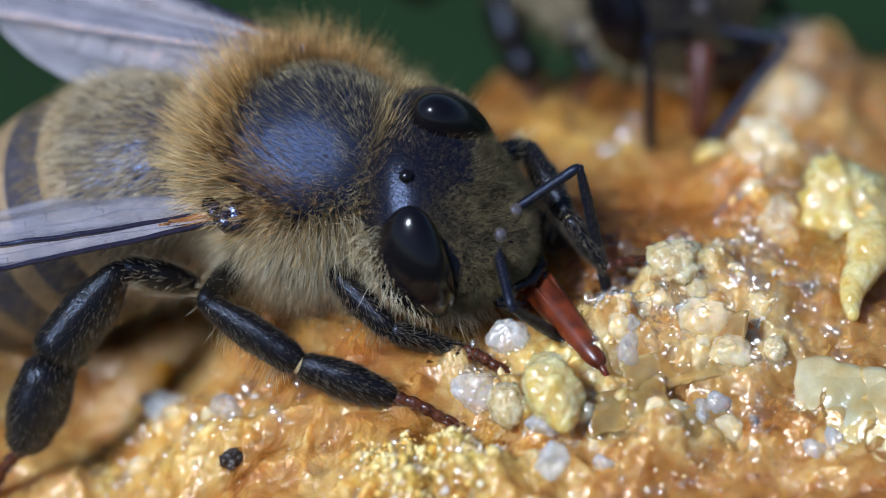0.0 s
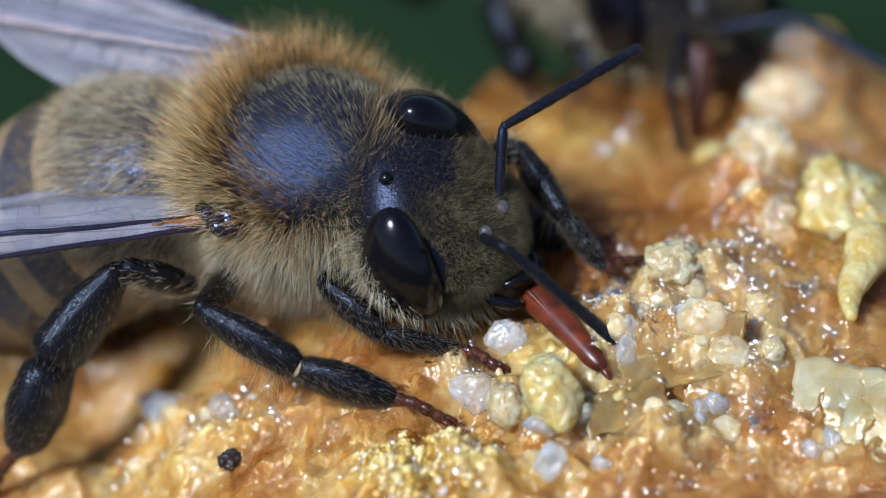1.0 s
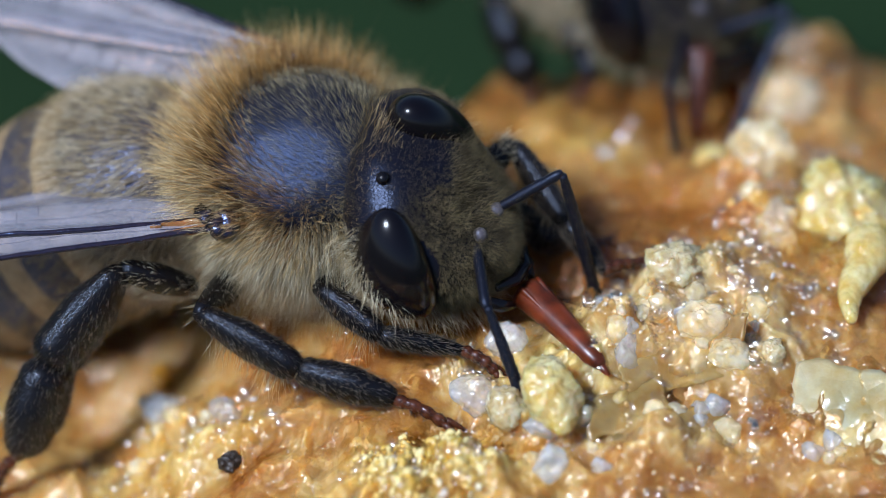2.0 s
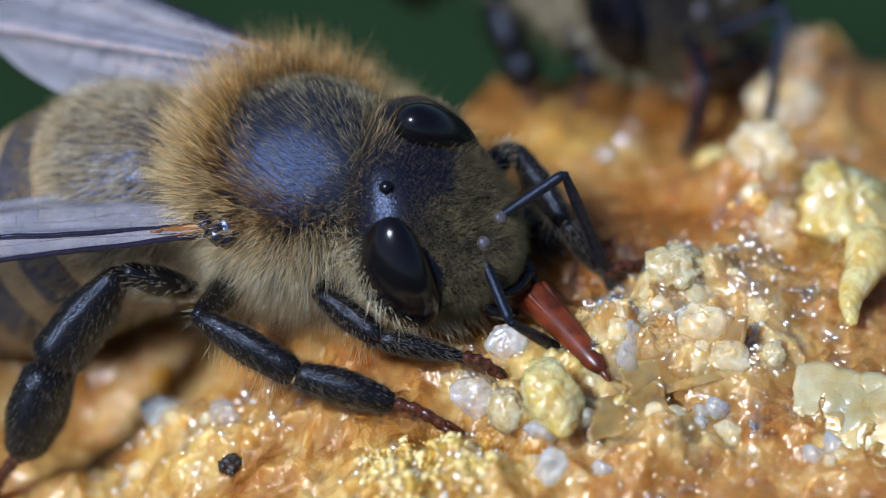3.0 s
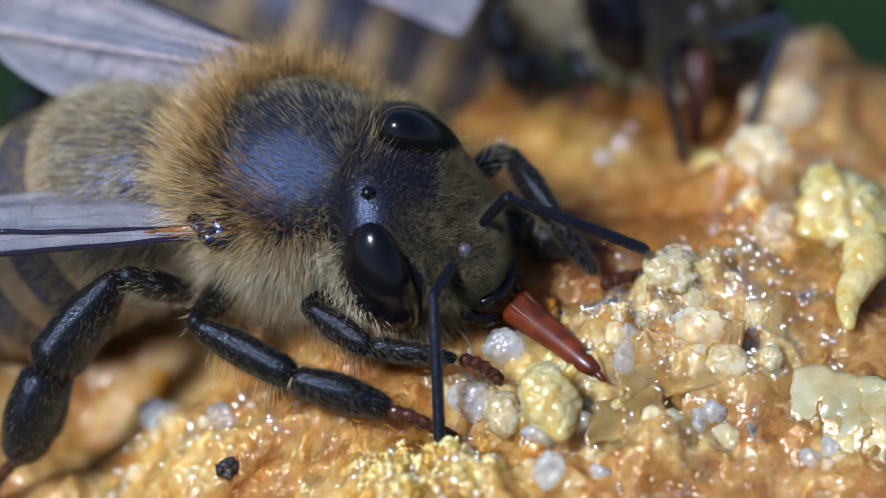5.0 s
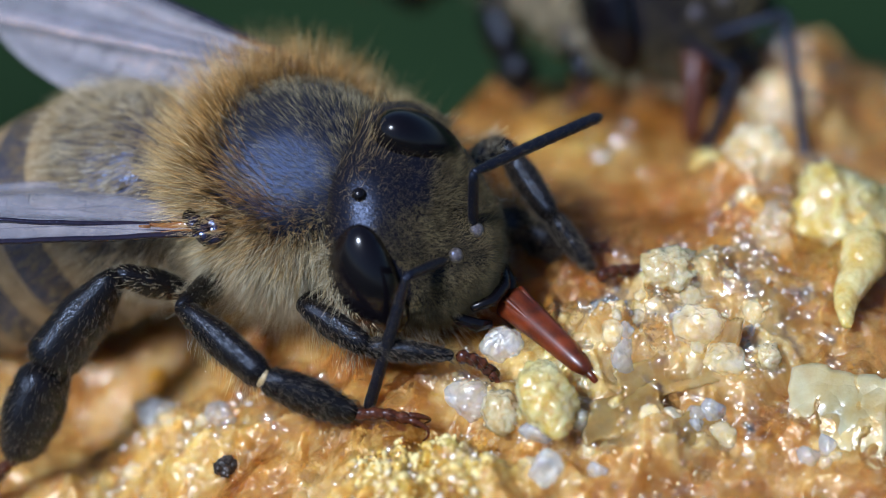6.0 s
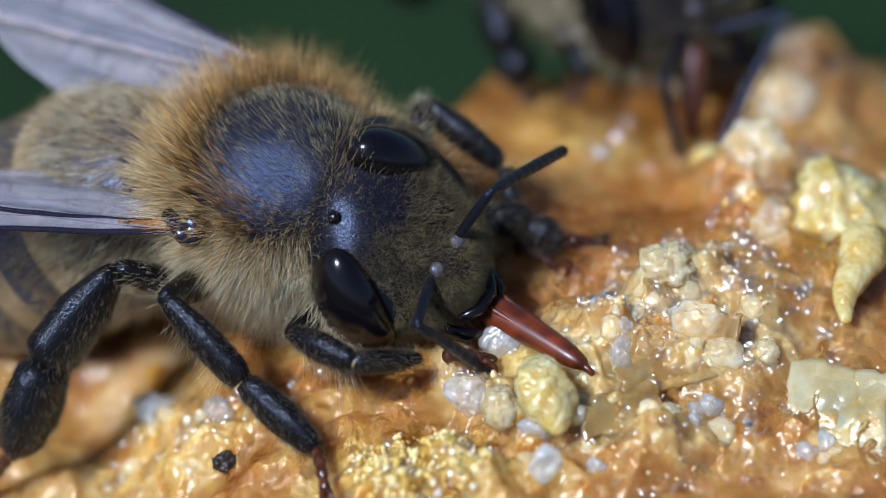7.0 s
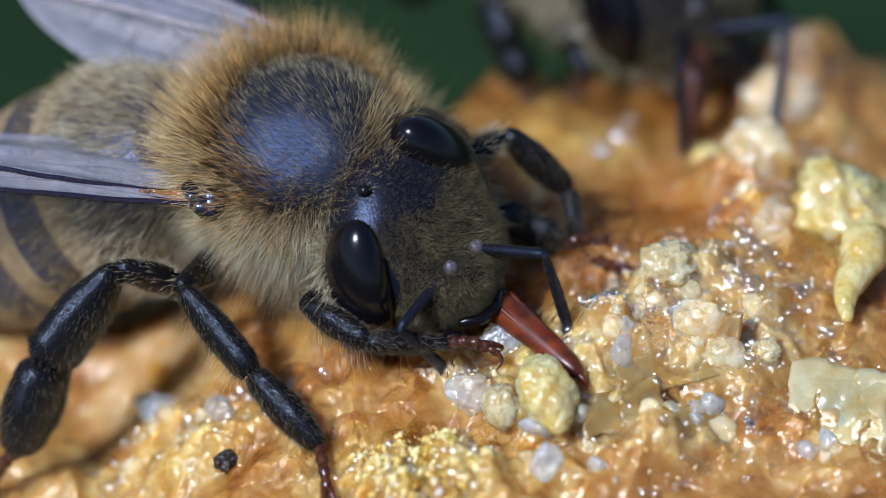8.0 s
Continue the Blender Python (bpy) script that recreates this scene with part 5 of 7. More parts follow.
    walk(P["right_forewing"], [
        (0.0, pose(-0.001041, -0.002110, 0.000358, -160.51, 3.59, -151.02)),
        (0.5, pose(-0.001041, -0.002110, 0.000358, -160.79, 2.50, -152.18)),
        (1.0, pose(-0.001041, -0.002110, 0.000358, -161.12, 0.90, -153.88)),
        (1.5, pose(-0.001041, -0.002110, 0.000358, -161.12, 0.90, -153.88)),
        (3.0, pose(-0.001041, -0.002110, 0.000358, -161.27, -0.01, -154.84)),
        (3.5, pose(-0.001041, -0.002110, 0.000358, -160.95, 1.80, -152.92)),
        (4.0, pose(-0.001041, -0.002110, 0.000358, -161.16, 0.70, -154.09)),
        (4.5, pose(-0.001041, -0.002110, 0.000358, -161.41, -1.02, -155.91)),
        (6.0, pose(-0.001041, -0.002110, 0.000358, -161.61, -3.26, -155.18)),
        (6.5, pose(-0.001041, -0.002110, 0.000358, -161.61, -6.27, -156.34)),
        (7.0, pose(-0.001041, -0.002110, 0.000358, -163.45, -5.26, -154.94)),
        (7.5, pose(-0.001041, -0.002110, 0.000358, -161.67, -5.08, -154.02)),
        (8.0, pose(-0.001041, -0.002110, 0.000358, -161.47, -8.04, -156.18)),
    ])
    walk(P["right_hindwing"], [
        (0.0, pose(-0.001280, -0.001832, 0.000265, -155.87, 3.78, -155.49)),
        (0.5, pose(-0.001280, -0.001832, 0.000265, -156.04, 2.68, -156.68)),
        (1.0, pose(-0.001280, -0.001832, 0.000265, -156.21, 1.06, -158.41)),
        (1.5, pose(-0.001280, -0.001832, 0.000265, -156.21, 1.06, -158.41)),
        (3.0, pose(-0.001280, -0.001832, 0.000265, -156.28, 0.14, -159.39)),
        (3.5, pose(-0.001280, -0.001832, 0.000265, -156.13, 1.97, -157.44)),
        (4.0, pose(-0.001280, -0.001832, 0.000265, -156.23, 0.85, -158.63)),
        (4.5, pose(-0.001280, -0.001832, 0.000265, -156.31, -0.88, -160.47)),
        (6.0, pose(-0.001280, -0.001832, 0.000265, -156.31, -3.12, -159.76)),
        (6.5, pose(-0.001280, -0.001832, 0.000265, -156.04, -6.11, -160.92)),
        (7.0, pose(-0.001280, -0.001832, 0.000265, -157.97, -5.25, -159.52)),
        (7.5, pose(-0.001280, -0.001832, 0.000265, -156.21, -4.93, -158.61)),
        (8.0, pose(-0.001280, -0.001832, 0.000265, -155.77, -7.86, -160.75)),
    ])
    walk(P["proboscis"], [
        (0.0, pose(0.004657, 0.000059, 0.000863, 0.00, 3.12, -39.47)),
        (0.5, pose(0.004686, 0.000037, 0.000828, 0.00, 2.27, -39.55)),
        (1.0, pose(0.004644, -0.000118, 0.000896, 0.00, 4.24, -34.82)),
        (1.5, pose(0.004494, -0.000086, 0.000912, 0.00, 4.39, -32.34)),
        (3.0, pose(0.004607, -0.000041, 0.000862, 0.00, 3.20, -35.40)),
        (3.5, pose(0.004645, 0.000003, 0.000872, 0.00, 3.46, -37.56)),
        (4.0, pose(0.004500, -0.000162, 0.000799, 0.00, 1.41, -31.02)),
        (4.5, pose(0.004433, -0.000228, 0.000749, 0.00, -0.04, -27.60)),
        (6.0, pose(0.004342, -0.000245, 0.000871, 0.00, 3.06, -30.18)),
        (6.5, pose(0.004422, -0.000433, 0.000737, 0.00, -0.36, -28.61)),
        (7.0, pose(0.004138, -0.000510, 0.000714, 0.00, -0.86, -21.38)),
        (7.5, pose(0.004474, -0.000064, 0.001027, 0.00, 8.35, -8.39)),
        (8.0, pose(0.004250, -0.000496, 0.000787, 0.00, 1.18, -29.63)),
    ])
    walk(P["right_scape"], [
        (0.0, pose(0.003930, -0.000336, 0.002244, 0.19, 11.63, -58.35)),
        (0.1, pose(0.003902, -0.000344, 0.002246, 15.52, 37.10, -29.13)),
        (0.2, pose(0.003873, -0.000352, 0.002249, 0.75, -6.71, -57.60)),
        (0.3, pose(0.003845, -0.000360, 0.002252, -0.17, 5.55, -58.98)),
        (0.4, pose(0.003817, -0.000368, 0.002255, -11.96, -26.33, -70.57)),
        (0.5, pose(0.003789, -0.000376, 0.002258, -32.28, -39.92, -81.41)),
        (0.6, pose(0.003781, -0.000389, 0.002275, -13.05, 6.07, -81.29)),
        (0.7, pose(0.003774, -0.000403, 0.002292, -18.92, -15.82, -84.36)),
        (0.8, pose(0.003765, -0.000417, 0.002310, 0.11, -32.50, -58.60)),
        (0.9, pose(0.003756, -0.000431, 0.002327, 23.68, -36.56, -41.01)),
        (1.0, pose(0.003746, -0.000445, 0.002344, 10.44, -36.55, -51.61)),
        (1.1, pose(0.003718, -0.000443, 0.002347, -30.68, -41.92, -77.14)),
        (1.2, pose(0.003691, -0.000441, 0.002350, -31.93, -34.41, -88.83)),
        (1.3, pose(0.003663, -0.000439, 0.002353, -12.76, 15.58, -82.15)),
        (1.4, pose(0.003635, -0.000437, 0.002356, -14.55, 13.36, -85.43)),
        (1.5, pose(0.003607, -0.000435, 0.002358, -20.01, -6.48, -90.89)),
        (1.6, pose(0.003608, -0.000436, 0.002357, -9.24, -1.10, -73.29)),
        (1.7, pose(0.003612, -0.000438, 0.002353, -2.35, 14.25, -62.84)),
        (2.8, pose(0.003702, -0.000490, 0.002246, -1.84, -5.27, -61.40)),
        (2.9, pose(0.003706, -0.000492, 0.002242, 1.14, 3.10, -56.84)),
        (3.0, pose(0.003707, -0.000493, 0.002240, 7.24, 26.52, -45.18)),
        (3.1, pose(0.003703, -0.000482, 0.002248, 4.07, 1.72, -52.17)),
        (3.2, pose(0.003699, -0.000472, 0.002257, 5.01, 3.33, -50.51)),
        (3.3, pose(0.003695, -0.000461, 0.002265, -0.85, 1.21, -60.04)),
        (3.4, pose(0.003691, -0.000451, 0.002273, 0.91, 7.67, -57.16)),
        (3.5, pose(0.003688, -0.000441, 0.002282, -12.28, 4.31, -79.54)),
        (3.6, pose(0.003676, -0.000458, 0.002273, -13.63, -14.61, -76.75)),
        (3.7, pose(0.003665, -0.000476, 0.002265, -14.63, -10.16, -79.80)),
        (3.8, pose(0.003654, -0.000493, 0.002257, -10.01, -18.80, -70.61)),
        (3.9, pose(0.003643, -0.000511, 0.002248, -6.95, -12.64, -67.91)),
        (4.0, pose(0.003632, -0.000528, 0.002240, -26.67, -23.63, -92.35)),
        (4.1, pose(0.003600, -0.000544, 0.002235, -30.99, -35.44, -85.96)),
        (4.2, pose(0.003569, -0.000561, 0.002230, -40.44, -40.34, -92.97)),
        (4.3, pose(0.003538, -0.000577, 0.002226, -36.82, -29.02, -113.63)),
        (4.4, pose(0.003506, -0.000593, 0.002221, -36.44, -29.90, -108.92)),
        (4.5, pose(0.003475, -0.000609, 0.002216, -38.82, -33.87, -107.53)),
        (4.6, pose(0.003474, -0.000611, 0.002216, -36.78, -31.67, -105.59)),
        (4.7, pose(0.003471, -0.000618, 0.002214, -21.15, -8.08, -92.44)),
        (5.8, pose(0.003395, -0.000778, 0.002177, -23.34, -27.24, -83.72)),
        (5.9, pose(0.003392, -0.000785, 0.002175, -21.71, -20.74, -86.01)),
        (6.0, pose(0.003391, -0.000787, 0.002175, -32.80, -25.34, -105.03)),
        (6.1, pose(0.003411, -0.000850, 0.002120, -31.59, -20.88, -108.04)),
        (6.2, pose(0.003431, -0.000914, 0.002066, -29.49, -19.39, -103.41)),
        (6.3, pose(0.003451, -0.000977, 0.002011, -17.30, 43.00, -91.15)),
        (6.4, pose(0.003470, -0.001039, 0.001956, -12.88, 18.75, -82.70)),
        (6.5, pose(0.003490, -0.001102, 0.001900, -14.64, 0.25, -82.96)),
        (6.6, pose(0.003431, -0.001107, 0.001910, -11.42, 6.80, -78.40)),
        (6.7, pose(0.003372, -0.001112, 0.001920, -11.53, 12.18, -79.36)),
        (6.8, pose(0.003312, -0.001116, 0.001930, -9.16, 13.52, -75.07)),
        (6.9, pose(0.003252, -0.001121, 0.001941, -11.34, 33.58, -80.11)),
        (7.0, pose(0.003192, -0.001126, 0.001952, -14.36, -5.88, -80.72)),
        (7.1, pose(0.003306, -0.001024, 0.002009, -10.72, 13.30, -77.97)),
        (7.2, pose(0.003419, -0.000923, 0.002066, -19.30, 27.67, -96.63)),
        (7.3, pose(0.003533, -0.000821, 0.002123, -20.10, 41.70, -96.99)),
        (7.4, pose(0.003647, -0.000720, 0.002180, -1.43, 44.67, -61.29)),
        (7.5, pose(0.003760, -0.000618, 0.002237, -0.35, 41.78, -59.33)),
        (7.6, pose(0.003689, -0.000707, 0.002185, -1.78, 19.56, -61.92)),
        (7.7, pose(0.003617, -0.000796, 0.002135, 3.38, 23.31, -52.46)),
        (7.8, pose(0.003544, -0.000884, 0.002086, -6.31, 9.40, -69.58)),
        (7.9, pose(0.003469, -0.000972, 0.002039, -26.09, 16.39, -113.46)),
        (8.0, pose(0.003393, -0.001060, 0.001992, -22.88, 9.06, -103.20)),
    ])
    walk(P["right_flagellum"], [
        (0.0, pose(0.004701, -0.001587, 0.001941, 57.94, 53.31, 60.41)),
        (0.1, pose(0.004947, -0.000926, 0.001342, 63.91, 55.44, 68.85)),
        (0.2, pose(0.004672, -0.001610, 0.002424, 62.51, 58.57, 54.89)),
        (0.3, pose(0.004615, -0.001639, 0.002107, 73.65, 61.16, 67.79)),
        (0.4, pose(0.004264, -0.001636, 0.002920, 60.91, 69.00, 31.68)),
        (0.5, pose(0.003961, -0.001513, 0.003220, 26.13, 70.80, -20.56)),
        (0.6, pose(0.004007, -0.001864, 0.002116, 4.39, 67.96, -52.04)),
        (0.7, pose(0.003915, -0.001840, 0.002701, -0.29, 44.49, -59.22)),
        (0.8, pose(0.004424, -0.001497, 0.003116, 66.11, 63.53, 49.42)),
        (0.9, pose(0.004665, -0.001222, 0.003220, 47.05, 47.71, 42.38)),
        (1.0, pose(0.004495, -0.001390, 0.003237, 40.16, 49.89, 19.93)),
        (1.1, pose(0.003967, -0.001531, 0.003349, 46.66, 64.96, 15.65)),
        (1.2, pose(0.003716, -0.001679, 0.003197, 118.25, 83.14, 69.29)),
        (1.3, pose(0.003860, -0.001871, 0.001950, -2.33, 69.00, -62.17)),
        (1.4, pose(0.003751, -0.001892, 0.002009, -1.01, 70.12, -60.17)),
        (1.5, pose(0.003584, -0.001926, 0.002528, 4.34, 50.59, -51.01)),
        (1.6, pose(0.004039, -0.001873, 0.002386, 34.28, 80.94, -16.72)),
        (1.7, pose(0.004275, -0.001732, 0.001983, 9.60, 56.72, -42.35)),
        (2.8, pose(0.004417, -0.001801, 0.002384, 57.50, 57.16, 47.92)),
        (2.9, pose(0.004525, -0.001746, 0.002161, 50.43, 52.10, 42.50)),
        (3.0, pose(0.004653, -0.001445, 0.001570, 53.30, 51.27, 53.10)),
        (3.1, pose(0.004623, -0.001666, 0.002203, 54.29, 53.79, 48.68)),
        (3.2, pose(0.004652, -0.001628, 0.002169, 54.27, 53.66, 48.94)),
        (3.3, pose(0.004444, -0.001761, 0.002233, 52.88, 55.21, 41.94)),
        (3.4, pose(0.004498, -0.001700, 0.002073, 54.56, 54.53, 47.48)),
        (3.5, pose(0.003959, -0.001911, 0.002169, 58.27, 53.48, 60.78)),
        (3.6, pose(0.004009, -0.001871, 0.002652, 78.99, 65.36, 63.95)),
        (3.7, pose(0.003927, -0.001929, 0.002530, 63.80, 57.64, 60.30)),
        (3.8, pose(0.004126, -0.001833, 0.002740, 53.05, 57.47, 37.88)),
        (3.9, pose(0.004193, -0.001867, 0.002577, 51.78, 56.54, 36.90)),
        (4.0, pose(0.003575, -0.001901, 0.002841, 45.22, 65.96, 12.22)),
        (4.1, pose(0.003687, -0.001763, 0.003105, 17.50, 59.19, -29.38)),
        (4.2, pose(0.003510, -0.001702, 0.003201, 14.83, 72.43, -37.54)),
        (4.3, pose(0.003012, -0.001779, 0.002953, -90.43, 81.61, -162.50)),
        (4.4, pose(0.003084, -0.001823, 0.002969, -129.60, 68.21, 141.69)),
        (4.5, pose(0.003100, -0.001797, 0.003052, -136.80, 65.49, 134.13)),
        (4.6, pose(0.003131, -0.001841, 0.003003, 170.65, 74.74, 116.14)),
        (4.7, pose(0.003408, -0.002102, 0.002425, -6.19, 45.00, -69.96)),
        (5.8, pose(0.003541, -0.002104, 0.002863, 111.52, 80.24, 67.62)),
        (5.9, pose(0.003489, -0.002184, 0.002706, 2.67, 68.97, -54.69)),
        (6.0, pose(0.003039, -0.002096, 0.002816, -49.03, 73.90, -126.22)),
        (6.1, pose(0.002977, -0.002183, 0.002655, -19.51, 42.01, -95.73)),
        (6.2, pose(0.003103, -0.002290, 0.002564, -19.90, 41.81, -96.56)),
        (6.3, pose(0.003429, -0.002073, 0.000988, 29.96, 63.87, -10.61)),
        (6.4, pose(0.003651, -0.002448, 0.001474, 27.76, 61.21, -12.76)),
        (6.5, pose(0.003674, -0.002590, 0.001894, 42.42, 57.77, 16.24)),
        (6.6, pose(0.003730, -0.002566, 0.001733, 54.19, 56.29, 42.65)),
        (6.7, pose(0.003642, -0.002553, 0.001604, 56.53, 54.14, 53.58)),
        (6.8, pose(0.003688, -0.002526, 0.001580, 59.79, 60.59, 44.89)),
        (6.9, pose(0.003467, -0.002352, 0.001111, 55.16, 59.70, 37.97)),
        (7.0, pose(0.003433, -0.002598, 0.002105, 55.62, 53.60, 52.74)),
        (7.1, pose(0.003610, -0.002452, 0.001664, 51.74, 46.84, 71.40)),
        (7.2, pose(0.003266, -0.002242, 0.001369, 47.28, 43.05, 64.72)),
        (7.3, pose(0.003397, -0.001933, 0.001125, 46.18, 41.97, 70.39)),
        (7.4, pose(0.004159, -0.001655, 0.001125, 47.04, 43.33, 77.08)),
        (7.5, pose(0.004331, -0.001580, 0.001237, 43.99, 40.00, 72.76)),
        (7.6, pose(0.004355, -0.001954, 0.001683, 44.49, 39.99, 66.87)),
        (7.7, pose(0.004457, -0.001888, 0.001542, 46.96, 42.79, 71.68)),
        (7.8, pose(0.004060, -0.002271, 0.001841, 48.96, 44.60, 67.29)),
        (7.9, pose(0.002896, -0.002292, 0.001616, 59.49, 54.81, 59.34)),
        (8.0, pose(0.003055, -0.002502, 0.001756, 61.79, 59.21, 51.78)),
    ])
    walk(P["left_scape"], [
        (0.0, pose(0.003983, 0.000382, 0.002246, 36.74, -33.52, 34.37)),
        (0.1, pose(0.003958, 0.000374, 0.002250, 55.50, -50.53, -1.79)),
        (0.2, pose(0.003932, 0.000366, 0.002254, 70.85, -60.06, -3.84)),
        (0.3, pose(0.003906, 0.000358, 0.002257, 41.36, -39.08, 22.61)),
        (0.4, pose(0.003880, 0.000350, 0.002261, 45.51, -43.55, 14.89)),
        (0.5, pose(0.003854, 0.000341, 0.002265, 34.68, -19.19, 19.50)),
        (0.6, pose(0.003849, 0.000327, 0.002285, 62.12, -56.18, 1.35)),
        (0.7, pose(0.003843, 0.000313, 0.002304, 65.01, -62.15, 11.94)),
        (0.8, pose(0.003836, 0.000299, 0.002324, 23.28, -68.03, 85.99)),
        (0.9, pose(0.003829, 0.000285, 0.002343, 18.04, -67.35, 93.71)),
        (1.0, pose(0.003821, 0.000271, 0.002362, 9.85, -56.72, 104.55)),
        (1.1, pose(0.003794, 0.000272, 0.002365, 26.98, -67.82, 80.24)),
        (1.2, pose(0.003766, 0.000274, 0.002367, 91.07, -74.67, 4.74)),
        (1.3, pose(0.003739, 0.000276, 0.002369, 39.21, -35.25, -12.86)),
        (1.4, pose(0.003711, 0.000278, 0.002372, 35.68, -25.41, 0.69)),
        (1.5, pose(0.003684, 0.000280, 0.002374, 46.65, -45.14, 14.79)),
        (1.6, pose(0.003685, 0.000279, 0.002372, 69.77, -58.63, -6.79)),
        (1.7, pose(0.003688, 0.000277, 0.002369, 40.30, -36.75, 22.44)),
        (2.8, pose(0.003773, 0.000226, 0.002273, 38.61, -34.27, 26.29)),
        (2.9, pose(0.003776, 0.000224, 0.002269, 38.11, -35.00, 30.25)),
        (3.0, pose(0.003777, 0.000223, 0.002268, 36.80, -33.75, 34.45)),
        (3.1, pose(0.003773, 0.000234, 0.002275, 54.77, -55.72, 17.44)),
        (3.2, pose(0.003769, 0.000244, 0.002283, 57.41, -55.12, 9.62)),
        (3.3, pose(0.003764, 0.000255, 0.002290, 37.96, -43.63, 41.75)),
        (3.4, pose(0.003760, 0.000265, 0.002298, 48.05, -47.75, 16.88)),
        (3.5, pose(0.003756, 0.000276, 0.002305, 36.52, -30.88, 31.76)),
        (3.6, pose(0.003748, 0.000258, 0.002296, 46.11, -45.89, 19.12)),
        (3.7, pose(0.003739, 0.000240, 0.002286, 42.61, -41.59, 22.77)),
        (3.8, pose(0.003731, 0.000222, 0.002276, 56.41, -56.61, 15.77)),
        (3.9, pose(0.003723, 0.000205, 0.002267, 43.58, -45.99, 28.03)),
        (4.0, pose(0.003714, 0.000187, 0.002257, 45.71, -45.17, 18.79)),
        (4.1, pose(0.003684, 0.000171, 0.002255, 44.03, -41.09, 14.08)),
        (4.2, pose(0.003653, 0.000154, 0.002252, 80.72, -73.34, 13.42)),
        (4.3, pose(0.003623, 0.000138, 0.002250, 110.33, -80.66, -3.26)),
        (4.4, pose(0.003592, 0.000121, 0.002247, 19.85, -85.53, 99.14)),
        (4.5, pose(0.003562, 0.000105, 0.002245, 5.45, -70.79, 113.35)),
        (4.6, pose(0.003562, 0.000103, 0.002245, 0.58, -78.46, 120.56)),
        (4.7, pose(0.003562, 0.000096, 0.002245, 72.99, -56.18, -29.04)),
        (5.8, pose(0.003553, -0.000079, 0.002247, 33.00, -76.78, 77.66)),
        (5.9, pose(0.003552, -0.000086, 0.002247, 28.49, -72.44, 80.77)),
        (6.0, pose(0.003552, -0.000089, 0.002247, -173.08, -88.13, -65.25)),
        (6.1, pose(0.003584, -0.000156, 0.002202, 43.36, -69.45, 56.90)),
        (6.2, pose(0.003616, -0.000224, 0.002156, 156.07, -71.23, -47.82)),
        (6.3, pose(0.003647, -0.000291, 0.002110, 36.41, -26.94, 0.87)),
        (6.4, pose(0.003678, -0.000358, 0.002064, 48.01, -43.69, -5.89)),
        (6.5, pose(0.003709, -0.000426, 0.002017, 35.26, -28.69, 35.42)),
        (6.6, pose(0.003637, -0.000428, 0.002035, 32.97, -16.47, 37.20)),
        (6.7, pose(0.003565, -0.000431, 0.002052, 33.02, -11.88, 32.14)),
        (6.8, pose(0.003492, -0.000433, 0.002070, 35.51, -23.18, 7.88)),
        (6.9, pose(0.003419, -0.000436, 0.002087, 32.73, -6.26, 26.30)),
        (7.0, pose(0.003346, -0.000439, 0.002105, 68.93, -64.47, 10.85)),
        (7.1, pose(0.003460, -0.000337, 0.002157, 66.99, -60.26, 3.74)),
        (7.2, pose(0.003573, -0.000234, 0.002209, 101.24, -60.64, -40.90)),
        (7.3, pose(0.003687, -0.000131, 0.002260, 81.30, -57.19, -54.05)),
        (7.4, pose(0.003801, -0.000029, 0.002312, 94.00, -60.85, -33.99)),
        (7.5, pose(0.003915, 0.000074, 0.002364, 89.11, -68.96, -4.84)),
        (7.6, pose(0.003869, -0.000018, 0.002293, 84.91, -67.94, -2.47)),
        (7.7, pose(0.003821, -0.000111, 0.002222, 58.83, -64.65, 26.95)),
        (7.8, pose(0.003771, -0.000204, 0.002152, 55.39, -61.33, 27.10)),
        (7.9, pose(0.003719, -0.000298, 0.002082, 33.14, -33.96, -25.78)),
        (8.0, pose(0.003665, -0.000393, 0.002013, 31.33, -19.15, -7.75)),
    ])
